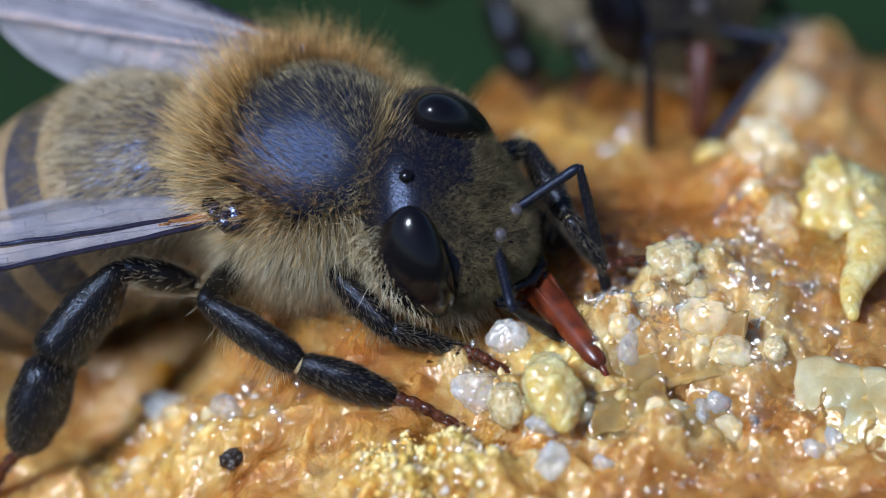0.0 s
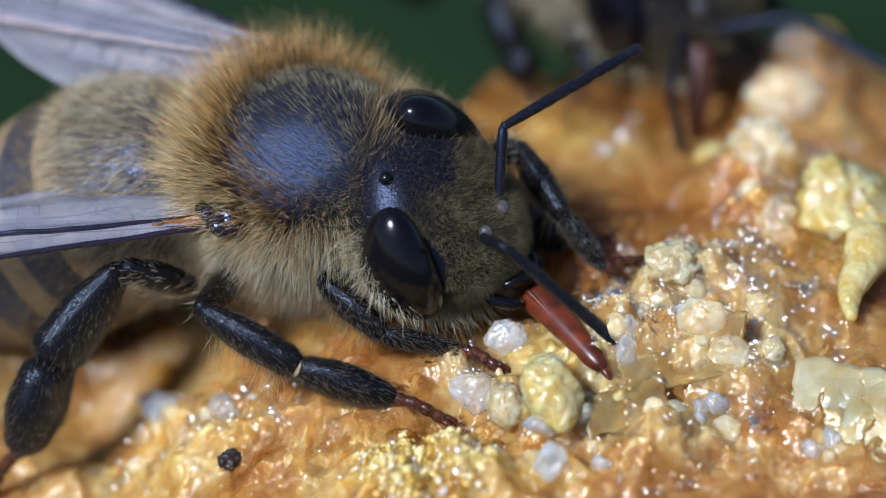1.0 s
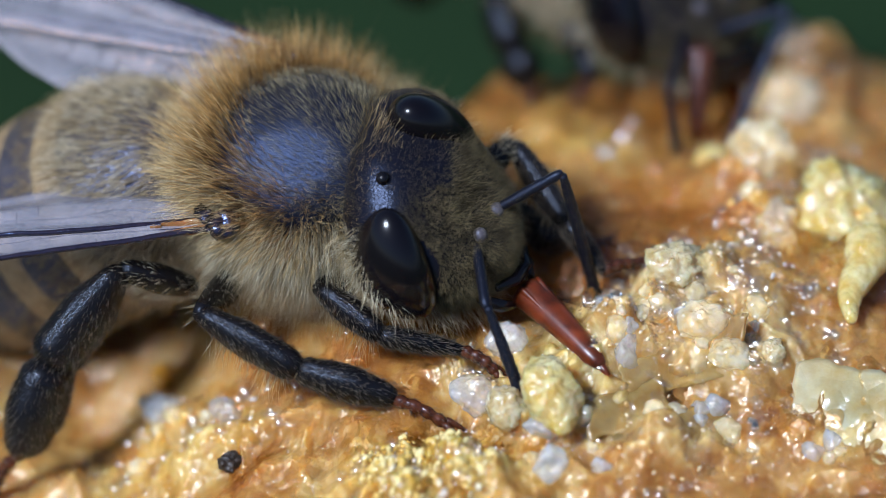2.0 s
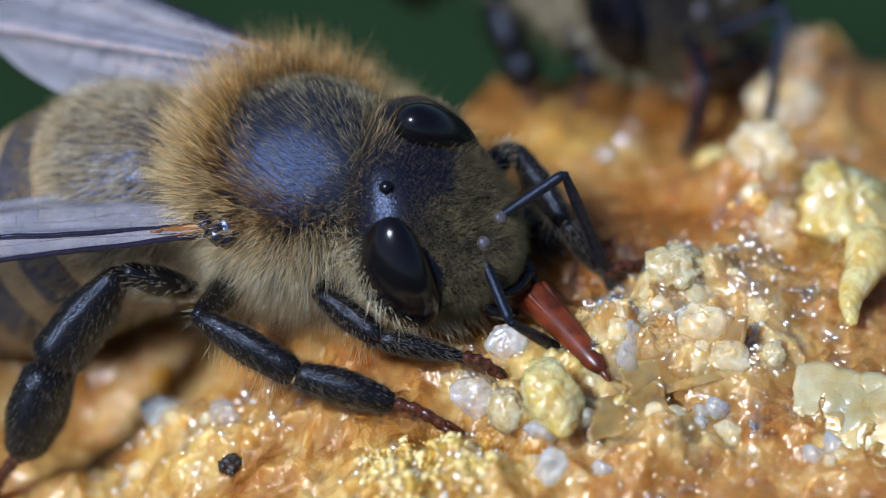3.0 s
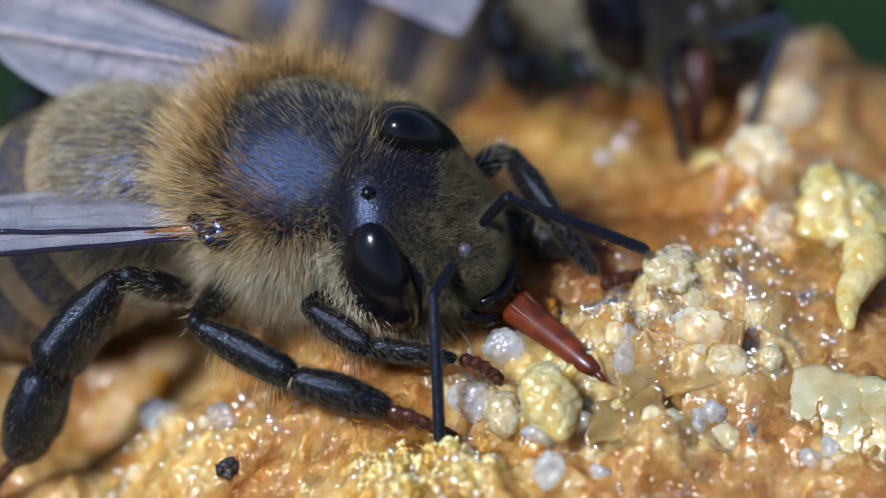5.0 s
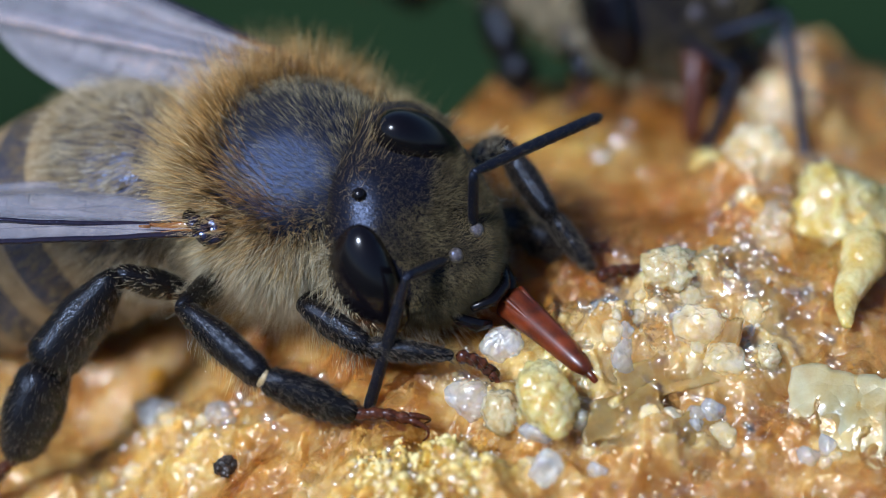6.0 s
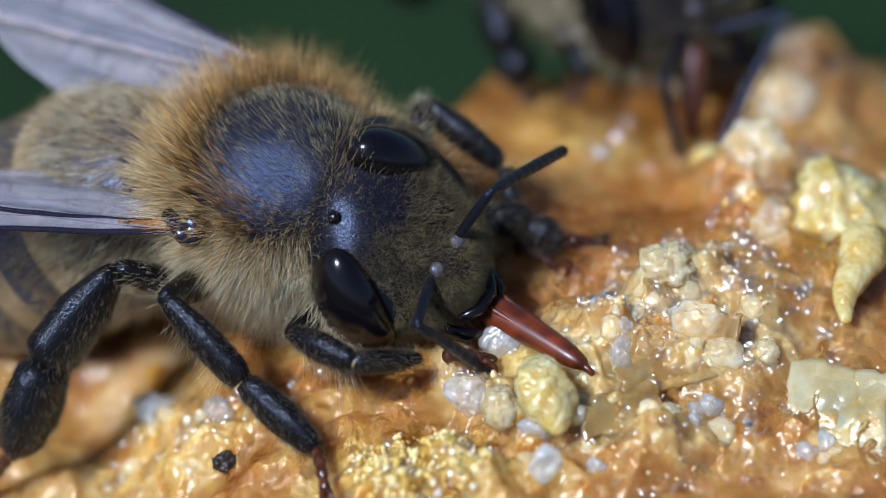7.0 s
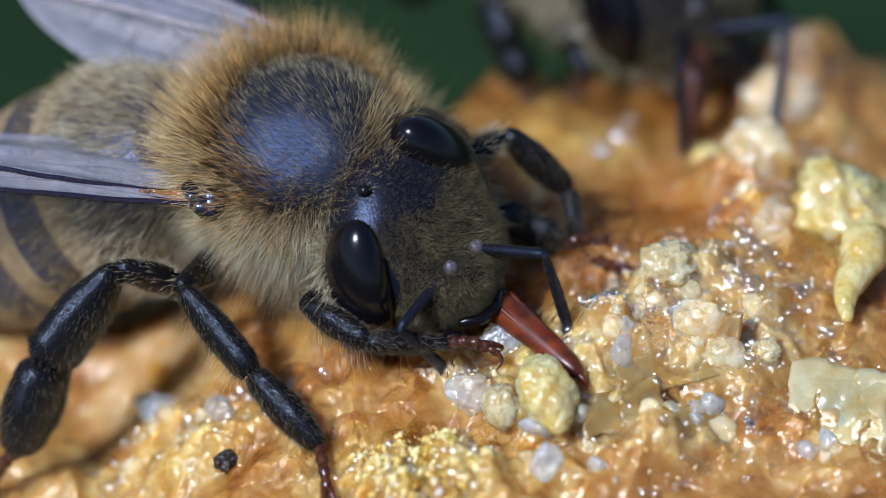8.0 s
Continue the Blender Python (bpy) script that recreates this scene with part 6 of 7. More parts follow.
    walk(P["left_flagellum"], [
        (0.0, pose(0.005016, 0.001088, 0.003074, 29.39, 76.01, -19.23)),
        (0.1, pose(0.004911, 0.000344, 0.003408, 69.94, 72.27, 38.27)),
        (0.2, pose(0.004679, 0.000316, 0.003553, 54.24, 57.86, 39.59)),
        (0.3, pose(0.004981, 0.000805, 0.003203, 60.05, 74.45, 22.43)),
        (0.4, pose(0.004931, 0.000629, 0.003295, 14.53, 45.88, -31.99)),
        (0.5, pose(0.005189, 0.000814, 0.002758, 25.78, 63.69, -17.33)),
        (0.6, pose(0.004683, 0.000347, 0.003531, 43.25, 57.80, 17.80)),
        (0.7, pose(0.004528, 0.000458, 0.003630, 41.72, 43.70, 32.38)),
        (0.8, pose(0.003875, 0.000859, 0.003715, 33.56, 13.64, 42.63)),
        (0.9, pose(0.003792, 0.000861, 0.003727, 30.41, -0.37, 54.04)),
        (1.0, pose(0.003614, 0.001067, 0.003616, 29.44, -1.98, 57.99)),
        (1.1, pose(0.003890, 0.000831, 0.003754, 31.26, 5.87, 53.82)),
        (1.2, pose(0.004162, 0.000307, 0.003814, 26.26, 29.90, -4.20)),
        (1.3, pose(0.004933, 0.000004, 0.003235, 26.80, 48.42, -8.51)),
        (1.4, pose(0.005066, 0.000295, 0.003015, 30.69, 56.28, -4.80)),
        (1.5, pose(0.004707, 0.000550, 0.003437, 35.31, 58.02, 2.60)),
        (1.6, pose(0.004460, 0.000187, 0.003653, 38.70, 52.02, 14.42)),
        (1.7, pose(0.004799, 0.000736, 0.003266, 57.98, 78.26, 14.69)),
        (2.8, pose(0.004884, 0.000775, 0.003118, 44.85, 70.42, 6.89)),
        (2.9, pose(0.004838, 0.000843, 0.003130, 49.51, 65.78, 19.21)),
        (3.0, pose(0.004806, 0.000929, 0.003101, 55.26, 72.53, 18.82)),
        (3.1, pose(0.004579, 0.000487, 0.003515, 45.77, 55.86, 25.25)),
        (3.2, pose(0.004614, 0.000388, 0.003513, 55.79, 58.59, 41.30)),
        (3.3, pose(0.004575, 0.000978, 0.003325, 47.15, 62.59, 19.28)),
        (3.4, pose(0.004725, 0.000558, 0.003408, 49.97, 69.03, 15.90)),
        (3.5, pose(0.004850, 0.000954, 0.003075, 39.27, 71.44, -2.08)),
        (3.6, pose(0.004734, 0.000600, 0.003373, 38.32, 68.86, -1.19)),
        (3.7, pose(0.004774, 0.000674, 0.003282, 39.77, 68.72, 1.10)),
        (3.8, pose(0.004525, 0.000447, 0.003529, 43.64, 60.47, 15.58)),
        (3.9, pose(0.004643, 0.000694, 0.003346, 47.86, 58.29, 26.15)),
        (4.0, pose(0.004715, 0.000527, 0.003321, 37.13, 57.91, 6.06)),
        (4.1, pose(0.004780, 0.000446, 0.003241, 56.03, 61.24, 36.82)),
        (4.2, pose(0.004072, 0.000254, 0.003689, 34.06, 19.26, 31.65)),
        (4.3, pose(0.003866, 0.000124, 0.003730, 33.59, 14.74, 47.38)),
        (4.4, pose(0.003574, 0.000237, 0.003743, 26.26, 13.64, 79.61)),
        (4.5, pose(0.003366, 0.000558, 0.003661, 20.42, 4.29, 87.29)),
        (4.6, pose(0.003409, 0.000361, 0.003715, 17.70, -5.31, 89.72)),
        (4.7, pose(0.004292, -0.000310, 0.003491, 35.80, 43.64, 14.92)),
        (5.8, pose(0.003626, 0.000256, 0.003707, 16.39, -4.55, 92.59)),
        (5.9, pose(0.003625, 0.000360, 0.003677, 21.74, -0.96, 82.20)),
        (6.0, pose(0.003572, -0.000133, 0.003746, 30.84, 11.53, 62.44)),
        (6.1, pose(0.003872, 0.000285, 0.003606, 31.66, 23.26, 75.25)),
        (6.2, pose(0.003940, -0.000581, 0.003576, 38.80, 43.74, 23.19)),
        (6.3, pose(0.004984, -0.000271, 0.002790, 63.54, 66.69, 39.32)),
        (6.4, pose(0.004757, -0.000470, 0.003100, 53.01, 58.95, 35.16)),
        (6.5, pose(0.004781, 0.000337, 0.002738, 68.00, 69.95, 39.77)),
        (6.6, pose(0.004783, 0.000441, 0.002460, 64.90, 61.78, 51.33)),
        (6.7, pose(0.004808, 0.000350, 0.002361, 63.64, 67.27, 38.44)),
        (6.8, pose(0.004858, -0.000244, 0.002660, 61.18, 67.31, 34.80)),
        (6.9, pose(0.004756, 0.000224, 0.002251, 57.88, 73.94, 20.37)),
        (7.0, pose(0.003981, -0.000317, 0.003459, 30.90, 26.15, 81.50)),
        (7.1, pose(0.004202, -0.000288, 0.003459, 31.11, 30.81, 87.50)),
        (7.2, pose(0.004129, -0.000716, 0.003516, 28.27, 28.76, 90.09)),
        (7.3, pose(0.004165, -0.000789, 0.003521, 28.63, 29.38, 90.17)),
        (7.4, pose(0.004407, -0.000437, 0.003622, 33.51, 36.51, 91.83)),
        (7.5, pose(0.004452, 0.000028, 0.003764, 39.90, 42.19, 92.69)),
        (7.6, pose(0.004432, -0.000042, 0.003683, 40.32, 42.07, 91.71)),
        (7.7, pose(0.004394, 0.000181, 0.003577, 42.41, 43.65, 92.24)),
        (7.8, pose(0.004412, 0.000124, 0.003468, 45.17, 45.13, 91.76)),
        (7.9, pose(0.004840, -0.000839, 0.002920, 86.23, 76.48, 49.54)),
        (8.0, pose(0.005069, -0.000584, 0.002505, 65.06, 77.10, 24.73)),
    ])
    walk(P["right_middle"][0], [
        (0.0, pose(-0.000716, -0.000358, 0.000200, 0.00, -28.55, -86.46)),
        (0.5, pose(-0.000747, -0.000363, 0.000200, 0.00, -27.46, -85.84)),
        (1.0, pose(-0.000688, -0.000487, 0.000200, 0.00, -27.74, -86.77)),
        (1.5, pose(-0.000698, -0.000463, 0.000200, 0.00, -26.99, -86.44)),
        (3.0, pose(-0.000691, -0.000510, 0.000200, 0.00, -26.83, -87.30)),
        (3.5, pose(-0.000724, -0.000480, 0.000200, 0.00, -26.36, -86.56)),
        (4.0, pose(-0.000712, -0.000484, 0.000200, 0.00, -25.84, -87.16)),
        (4.5, pose(-0.000772, -0.000510, 0.000200, 0.00, -25.12, -85.72)),
        (5.9, pose(-0.000802, -0.000417, 0.000200, 0.00, -25.98, -86.27)),
        (6.0, pose(-0.000797, -0.000418, 0.000200, 0.00, -28.42, -90.75)),
        (6.1, pose(-0.000791, -0.000428, 0.000200, 0.00, -30.27, -95.24)),
        (6.2, pose(-0.000785, -0.000437, 0.000200, 0.00, -29.94, -96.39)),
        (6.5, pose(-0.000766, -0.000465, 0.000200, 0.00, -32.35, -95.07)),
        (7.0, pose(-0.000921, -0.000748, 0.000200, 0.00, -33.56, -93.00)),
        (7.5, pose(-0.000886, -0.000147, 0.000200, 0.00, -29.26, -92.61)),
        (8.0, pose(-0.000953, -0.000017, 0.000200, 0.00, -27.57, -91.09)),
    ])
    walk(P["right_middle"][1], [
        (0.0, pose(-0.000551, -0.003028, 0.001655, 0.00, 22.79, -4.84)),
        (0.5, pose(-0.000551, -0.003058, 0.001604, 0.00, 21.72, -3.47)),
        (1.0, pose(-0.000536, -0.003177, 0.001616, 0.00, 21.05, -2.63)),
        (1.5, pose(-0.000529, -0.003170, 0.001581, 0.00, 20.66, -2.15)),
        (3.0, pose(-0.000563, -0.003222, 0.001573, 0.00, 19.39, -3.78)),
        (3.5, pose(-0.000560, -0.003202, 0.001551, 0.00, 15.35, -6.99)),
        (4.0, pose(-0.000576, -0.003219, 0.001526, 0.00, 15.83, -6.08)),
        (4.5, pose(-0.000567, -0.003259, 0.001492, 0.00, 14.11, -6.30)),
        (5.9, pose(-0.000624, -0.003147, 0.001533, 0.00, 9.51, -14.64)),
        (6.0, pose(-0.000832, -0.003091, 0.001647, 0.00, 12.52, -21.81)),
        (6.1, pose(-0.001031, -0.003038, 0.001730, 0.00, 16.70, -24.15)),
        (6.2, pose(-0.001077, -0.003050, 0.001714, 0.00, 18.53, -22.29)),
        (6.5, pose(-0.000993, -0.003020, 0.001824, 0.00, 32.27, -19.15)),
        (7.0, pose(-0.001053, -0.003274, 0.001878, 0.00, 31.14, -17.17)),
        (7.5, pose(-0.001006, -0.002797, 0.001686, 0.00, 27.00, -26.00)),
        (8.0, pose(-0.001004, -0.002714, 0.001608, 0.00, 27.15, -24.59)),
    ])
    walk(P["right_middle"][2], [
        (0.0, pose(0.001291, -0.003184, 0.000878, 0.00, 19.52, 11.66)),
        (0.5, pose(0.001307, -0.003171, 0.000863, 0.00, 19.83, 12.42)),
        (1.0, pose(0.001332, -0.003263, 0.000897, 0.00, 19.37, 13.89)),
        (1.5, pose(0.001323, -0.003240, 0.000883, 0.00, 14.51, 8.94)),
        (3.0, pose(0.001299, -0.003345, 0.000916, 0.00, 11.41, 8.36)),
        (3.5, pose(0.001336, -0.003435, 0.001027, 0.00, 11.62, 8.13)),
        (4.0, pose(0.001319, -0.003421, 0.000986, 0.00, 11.08, 8.70)),
        (4.5, pose(0.001343, -0.003469, 0.001009, 0.00, 11.14, 8.64)),
        (5.9, pose(0.001270, -0.003642, 0.001205, 0.00, 14.22, 5.32)),
        (6.0, pose(0.000966, -0.003811, 0.001216, 0.00, 26.27, 13.89)),
        (6.1, pose(0.000703, -0.003816, 0.001160, 0.00, 31.46, 1.20)),
        (6.2, pose(0.000663, -0.003764, 0.001084, 0.00, 27.09, -19.80)),
        (6.5, pose(0.000613, -0.003577, 0.000751, 0.00, 30.39, -15.91)),
        (7.0, pose(0.000596, -0.003784, 0.000835, 0.00, 21.55, -18.28)),
        (7.5, pose(0.000582, -0.003571, 0.000785, 0.00, 31.66, -18.06)),
        (8.0, pose(0.000603, -0.003449, 0.000702, 0.00, 24.04, -22.40)),
    ])
    walk(P["right_middle"][3], [
        (0.0, pose(0.002939, -0.002843, 0.000282, 0.00, 17.88, 1.17)),
        (0.5, pose(0.002948, -0.002809, 0.000257, 0.00, 17.88, 1.17)),
        (1.0, pose(0.002966, -0.002858, 0.000305, 0.00, 17.47, 1.65)),
        (1.5, pose(0.003030, -0.002971, 0.000435, 0.00, 15.64, -1.09)),
        (3.0, pose(0.003062, -0.003086, 0.000557, 0.00, 18.30, 0.69)),
        (3.5, pose(0.003099, -0.003183, 0.000661, 0.00, 20.37, 3.18)),
        (4.0, pose(0.003097, -0.003148, 0.000633, 0.00, 25.95, 8.10)),
        (4.5, pose(0.003111, -0.003201, 0.000657, 0.00, 23.03, 6.97)),
        (5.9, pose(0.003009, -0.003480, 0.000763, 0.00, 10.50, 9.32)),
        (6.0, pose(0.002513, -0.003428, 0.000430, 0.00, 3.75, 16.24)),
        (6.1, pose(0.002221, -0.003784, 0.000231, 0.00, -3.70, -37.51)),
        (6.2, pose(0.002153, -0.004300, 0.000274, 0.00, -2.20, -60.82)),
        (6.5, pose(0.002095, -0.004000, -0.000152, 0.00, 1.12, -62.27)),
        (7.0, pose(0.002169, -0.004303, 0.000180, 0.00, 5.05, -59.92)),
        (7.5, pose(0.002041, -0.004047, -0.000161, 0.00, 3.10, -58.95)),
        (8.0, pose(0.002110, -0.004070, -0.000026, 0.00, 7.22, -61.34)),
    ])
    walk(P["right_fore"][0], [
        (0.0, pose(0.001771, -0.000153, 0.000500, 0.00, -36.86, -105.91)),
        (0.5, pose(0.001693, -0.000175, 0.000500, 0.00, -35.74, -106.21)),
        (1.0, pose(0.001655, -0.000334, 0.000500, 0.00, -36.09, -105.39)),
        (1.5, pose(0.001550, -0.000345, 0.000500, 0.00, -35.36, -102.72)),
        (3.0, pose(0.001604, -0.000374, 0.000500, 0.00, -33.41, -105.42)),
        (4.0, pose(0.001540, -0.000318, 0.000500, 0.00, -31.79, -103.39)),
        (4.5, pose(0.001500, -0.000459, 0.000500, 0.00, -30.97, -103.01)),
        (6.0, pose(0.001434, -0.000686, 0.000500, 0.00, -34.05, -101.99)),
        (6.5, pose(0.001467, -0.000884, 0.000500, 0.00, -33.93, -100.60)),
        (7.0, pose(0.001310, -0.001164, 0.000500, 0.00, -26.40, -95.38)),
        (7.5, pose(0.001541, -0.000348, 0.000500, 0.00, -33.53, -103.23)),
        (8.0, pose(0.001433, -0.000539, 0.000500, 0.00, -28.08, -99.91)),
    ])
    walk(P["right_fore"][1], [
        (0.0, pose(0.001357, -0.001608, 0.001635, 0.00, 24.69, -18.47)),
        (0.5, pose(0.001265, -0.001649, 0.001604, 0.00, 28.74, -13.25)),
        (1.0, pose(0.001249, -0.001806, 0.001613, 0.00, 26.98, -10.60)),
        (1.5, pose(0.001211, -0.001847, 0.001593, 0.00, 21.99, -12.48)),
        (3.0, pose(0.001185, -0.001894, 0.001540, 0.00, 14.57, -15.95)),
        (4.0, pose(0.001168, -0.001880, 0.001495, 0.00, 12.50, -15.19)),
        (4.5, pose(0.001136, -0.002036, 0.001471, 0.00, 7.52, -17.68)),
        (6.0, pose(0.001109, -0.002215, 0.001556, 0.00, 12.59, -12.95)),
        (6.5, pose(0.001179, -0.002422, 0.001553, 0.00, 12.72, -18.52)),
        (7.0, pose(0.001152, -0.002843, 0.001337, 0.00, -5.80, -17.84)),
        (7.5, pose(0.001180, -0.001881, 0.001543, 0.00, 17.57, -22.84)),
        (8.0, pose(0.001146, -0.002179, 0.001388, 0.00, 1.48, -18.23)),
    ])
    walk(P["right_fore"][2], [
        (0.0, pose(0.002573, -0.002014, 0.001045, 0.00, 29.12, 28.56)),
        (0.5, pose(0.002548, -0.001951, 0.000881, 0.00, 26.85, 30.37)),
        (1.0, pose(0.002508, -0.002042, 0.000961, 0.00, 22.45, 26.93)),
        (1.5, pose(0.002488, -0.002130, 0.001065, 0.00, 17.76, 23.33)),
        (3.0, pose(0.002497, -0.002269, 0.001185, 0.00, 13.13, 15.53)),
        (4.0, pose(0.002498, -0.002241, 0.001190, 0.00, 12.33, 13.67)),
        (4.5, pose(0.002468, -0.002460, 0.001287, 0.00, 6.59, 13.36)),
        (6.0, pose(0.002449, -0.002524, 0.001249, 0.00, 3.78, 16.21)),
        (6.5, pose(0.002480, -0.002858, 0.001243, 0.00, -0.76, 20.76)),
        (7.0, pose(0.002486, -0.003273, 0.001480, 0.00, 25.17, 51.94)),
        (7.5, pose(0.002419, -0.002403, 0.001118, 0.00, 13.89, 26.66)),
        (8.0, pose(0.002486, -0.002621, 0.001352, 0.00, 11.73, 29.99)),
    ])
    walk(P["right_fore"][3], [
        (0.0, pose(0.003731, -0.001384, 0.000311, 0.00, 9.08, -10.23)),
        (0.5, pose(0.003711, -0.001270, 0.000199, 0.00, 8.70, -12.81)),
        (1.0, pose(0.003751, -0.001410, 0.000385, 0.00, 7.75, -10.56)),
        (1.5, pose(0.003805, -0.001562, 0.000606, 0.00, 18.05, -7.82)),
        (3.0, pose(0.003908, -0.001877, 0.000844, 0.00, 32.59, 14.74)),
        (4.0, pose(0.003924, -0.001894, 0.000869, 0.00, 35.27, 20.56)),
        (4.5, pose(0.004012, -0.002094, 0.001103, 0.00, 35.22, 17.21)),
        (6.0, pose(0.003985, -0.002077, 0.001144, 0.00, 37.50, 19.41)),
        (6.5, pose(0.003970, -0.002293, 0.001264, 0.00, 23.95, 26.88)),
        (7.0, pose(0.003640, -0.001799, 0.000600, 0.00, 8.85, 21.31)),
        (7.5, pose(0.003723, -0.001748, 0.000757, 0.00, 15.10, 21.87)),
        (8.0, pose(0.003757, -0.001887, 0.001047, 0.00, 8.56, 17.38)),
    ])
    walk(P["left_fore"][0], [
        (0.0, pose(0.003085, 0.001586, 0.001900, 0.00, -14.25, 51.53)),
        (1.0, pose(0.003013, 0.001574, 0.001900, 0.00, -4.73, 62.62)),
        (1.5, pose(0.003005, 0.001599, 0.001900, 0.00, -4.93, 66.45)),
        (3.0, pose(0.003011, 0.001552, 0.001900, 0.00, -6.39, 64.43)),
        (4.0, pose(0.002995, 0.001626, 0.001900, 0.00, 0.90, 66.55)),
        (4.5, pose(0.002905, 0.001620, 0.001900, 0.00, 1.48, 64.66)),
        (6.0, pose(0.002834, 0.001696, 0.001900, 0.00, -5.09, 69.19)),
        (6.3, pose(0.002757, 0.001633, 0.001900, 0.00, -13.58, 72.57)),
        (6.5, pose(0.002674, 0.001579, 0.001900, 0.00, -22.45, 62.25)),
        (6.7, pose(0.002541, 0.001656, 0.001900, 0.00, -14.18, 57.73)),
        (6.9, pose(0.002022, 0.001903, 0.001900, 0.00, -6.54, 103.21)),
        (7.0, pose(0.001690, 0.001924, 0.001900, 0.00, -10.53, 94.80)),
        (7.2, pose(0.001788, 0.001948, 0.001900, 0.00, -4.94, 89.23)),
        (7.5, pose(0.002369, 0.001833, 0.001900, 0.00, -3.01, 81.68)),
        (7.7, pose(0.002363, 0.001831, 0.001900, 0.00, -7.56, 73.42)),
        (7.9, pose(0.002453, 0.001863, 0.001900, 0.00, -30.48, 56.05)),
        (8.0, pose(0.002740, 0.001658, 0.001900, 0.00, -24.72, 47.41)),
    ])
    walk(P["left_fore"][1], [
        (0.0, pose(0.003605, 0.002241, 0.002112, 0.00, 10.46, -44.37)),
        (1.0, pose(0.003409, 0.002339, 0.001971, 0.00, 13.56, -38.92)),
        (1.5, pose(0.003348, 0.002388, 0.001974, 0.00, 20.93, -35.72)),
        (3.0, pose(0.003381, 0.002326, 0.001996, 0.00, 16.20, -37.65)),
        (4.0, pose(0.003338, 0.002418, 0.001886, 0.00, 16.16, -36.83)),
        (4.5, pose(0.003275, 0.002400, 0.001878, 0.00, 8.77, -39.49)),
        (6.0, pose(0.003140, 0.002501, 0.001977, 0.00, 18.81, -35.82)),
        (6.3, pose(0.003009, 0.002435, 0.002103, 0.00, 54.05, 19.97)),
        (6.5, pose(0.003045, 0.002285, 0.002229, 0.00, 54.44, 16.33)),
        (6.7, pose(0.002988, 0.002364, 0.002112, 0.00, 54.01, 15.91)),
        (6.9, pose(0.001825, 0.002740, 0.001999, 0.00, 45.38, 43.04)),
        (7.0, pose(0.001619, 0.002773, 0.002058, 0.00, 26.30, -9.62)),
        (7.2, pose(0.001799, 0.002811, 0.001974, 0.00, 10.07, -18.00)),
        (7.5, pose(0.002494, 0.002687, 0.001945, 0.00, 54.16, 57.46)),
        (7.7, pose(0.002608, 0.002653, 0.002014, 0.00, 55.57, 57.67)),
        (7.9, pose(0.002931, 0.002574, 0.002404, 0.00, 38.64, 29.64)),
        (8.0, pose(0.003322, 0.002290, 0.002295, 0.00, 50.72, 16.90)),
    ])
    walk(P["left_fore"][2], [
        (0.0, pose(0.004838, 0.001034, 0.001794, 0.00, 42.27, -18.39)),
        (1.0, pose(0.004740, 0.001264, 0.001559, 0.00, 34.40, -23.21)),
        (1.5, pose(0.004686, 0.001426, 0.001344, 0.00, 22.83, -30.72)),
        (3.0, pose(0.004719, 0.001293, 0.001505, 0.00, 45.18, -13.18)),
        (4.0, pose(0.004693, 0.001404, 0.001396, 0.00, 24.97, -28.44)),
        (4.5, pose(0.004616, 0.001295, 0.001609, 0.00, 34.88, -24.19)),
        (6.0, pose(0.004495, 0.001523, 0.001408, 0.00, 34.49, -23.40)),
        (6.3, pose(0.003982, 0.002788, 0.000676, 0.00, -3.51, -47.06)),
        (6.5, pose(0.004028, 0.002573, 0.000796, 0.00, -0.12, -48.94)),
        (6.7, pose(0.003985, 0.002648, 0.000685, 0.00, -3.49, -50.29)),
        (6.9, pose(0.002728, 0.003584, 0.000747, 0.00, 24.58, -7.21)),
        (7.0, pose(0.003279, 0.002491, 0.001226, 0.00, 44.44, -58.73)),
        (7.2, pose(0.003461, 0.002271, 0.001664, 0.00, 44.65, -61.07)),
        (7.5, pose(0.003045, 0.003551, 0.000527, 0.00, -7.23, -68.61)),
        (7.7, pose(0.003137, 0.003488, 0.000571, 0.00, -6.80, -67.48)),
        (7.9, pose(0.004131, 0.003256, 0.001300, 0.00, 44.80, -76.83)),
        (8.0, pose(0.004390, 0.002614, 0.000930, 0.00, 43.74, -53.10)),
    ])
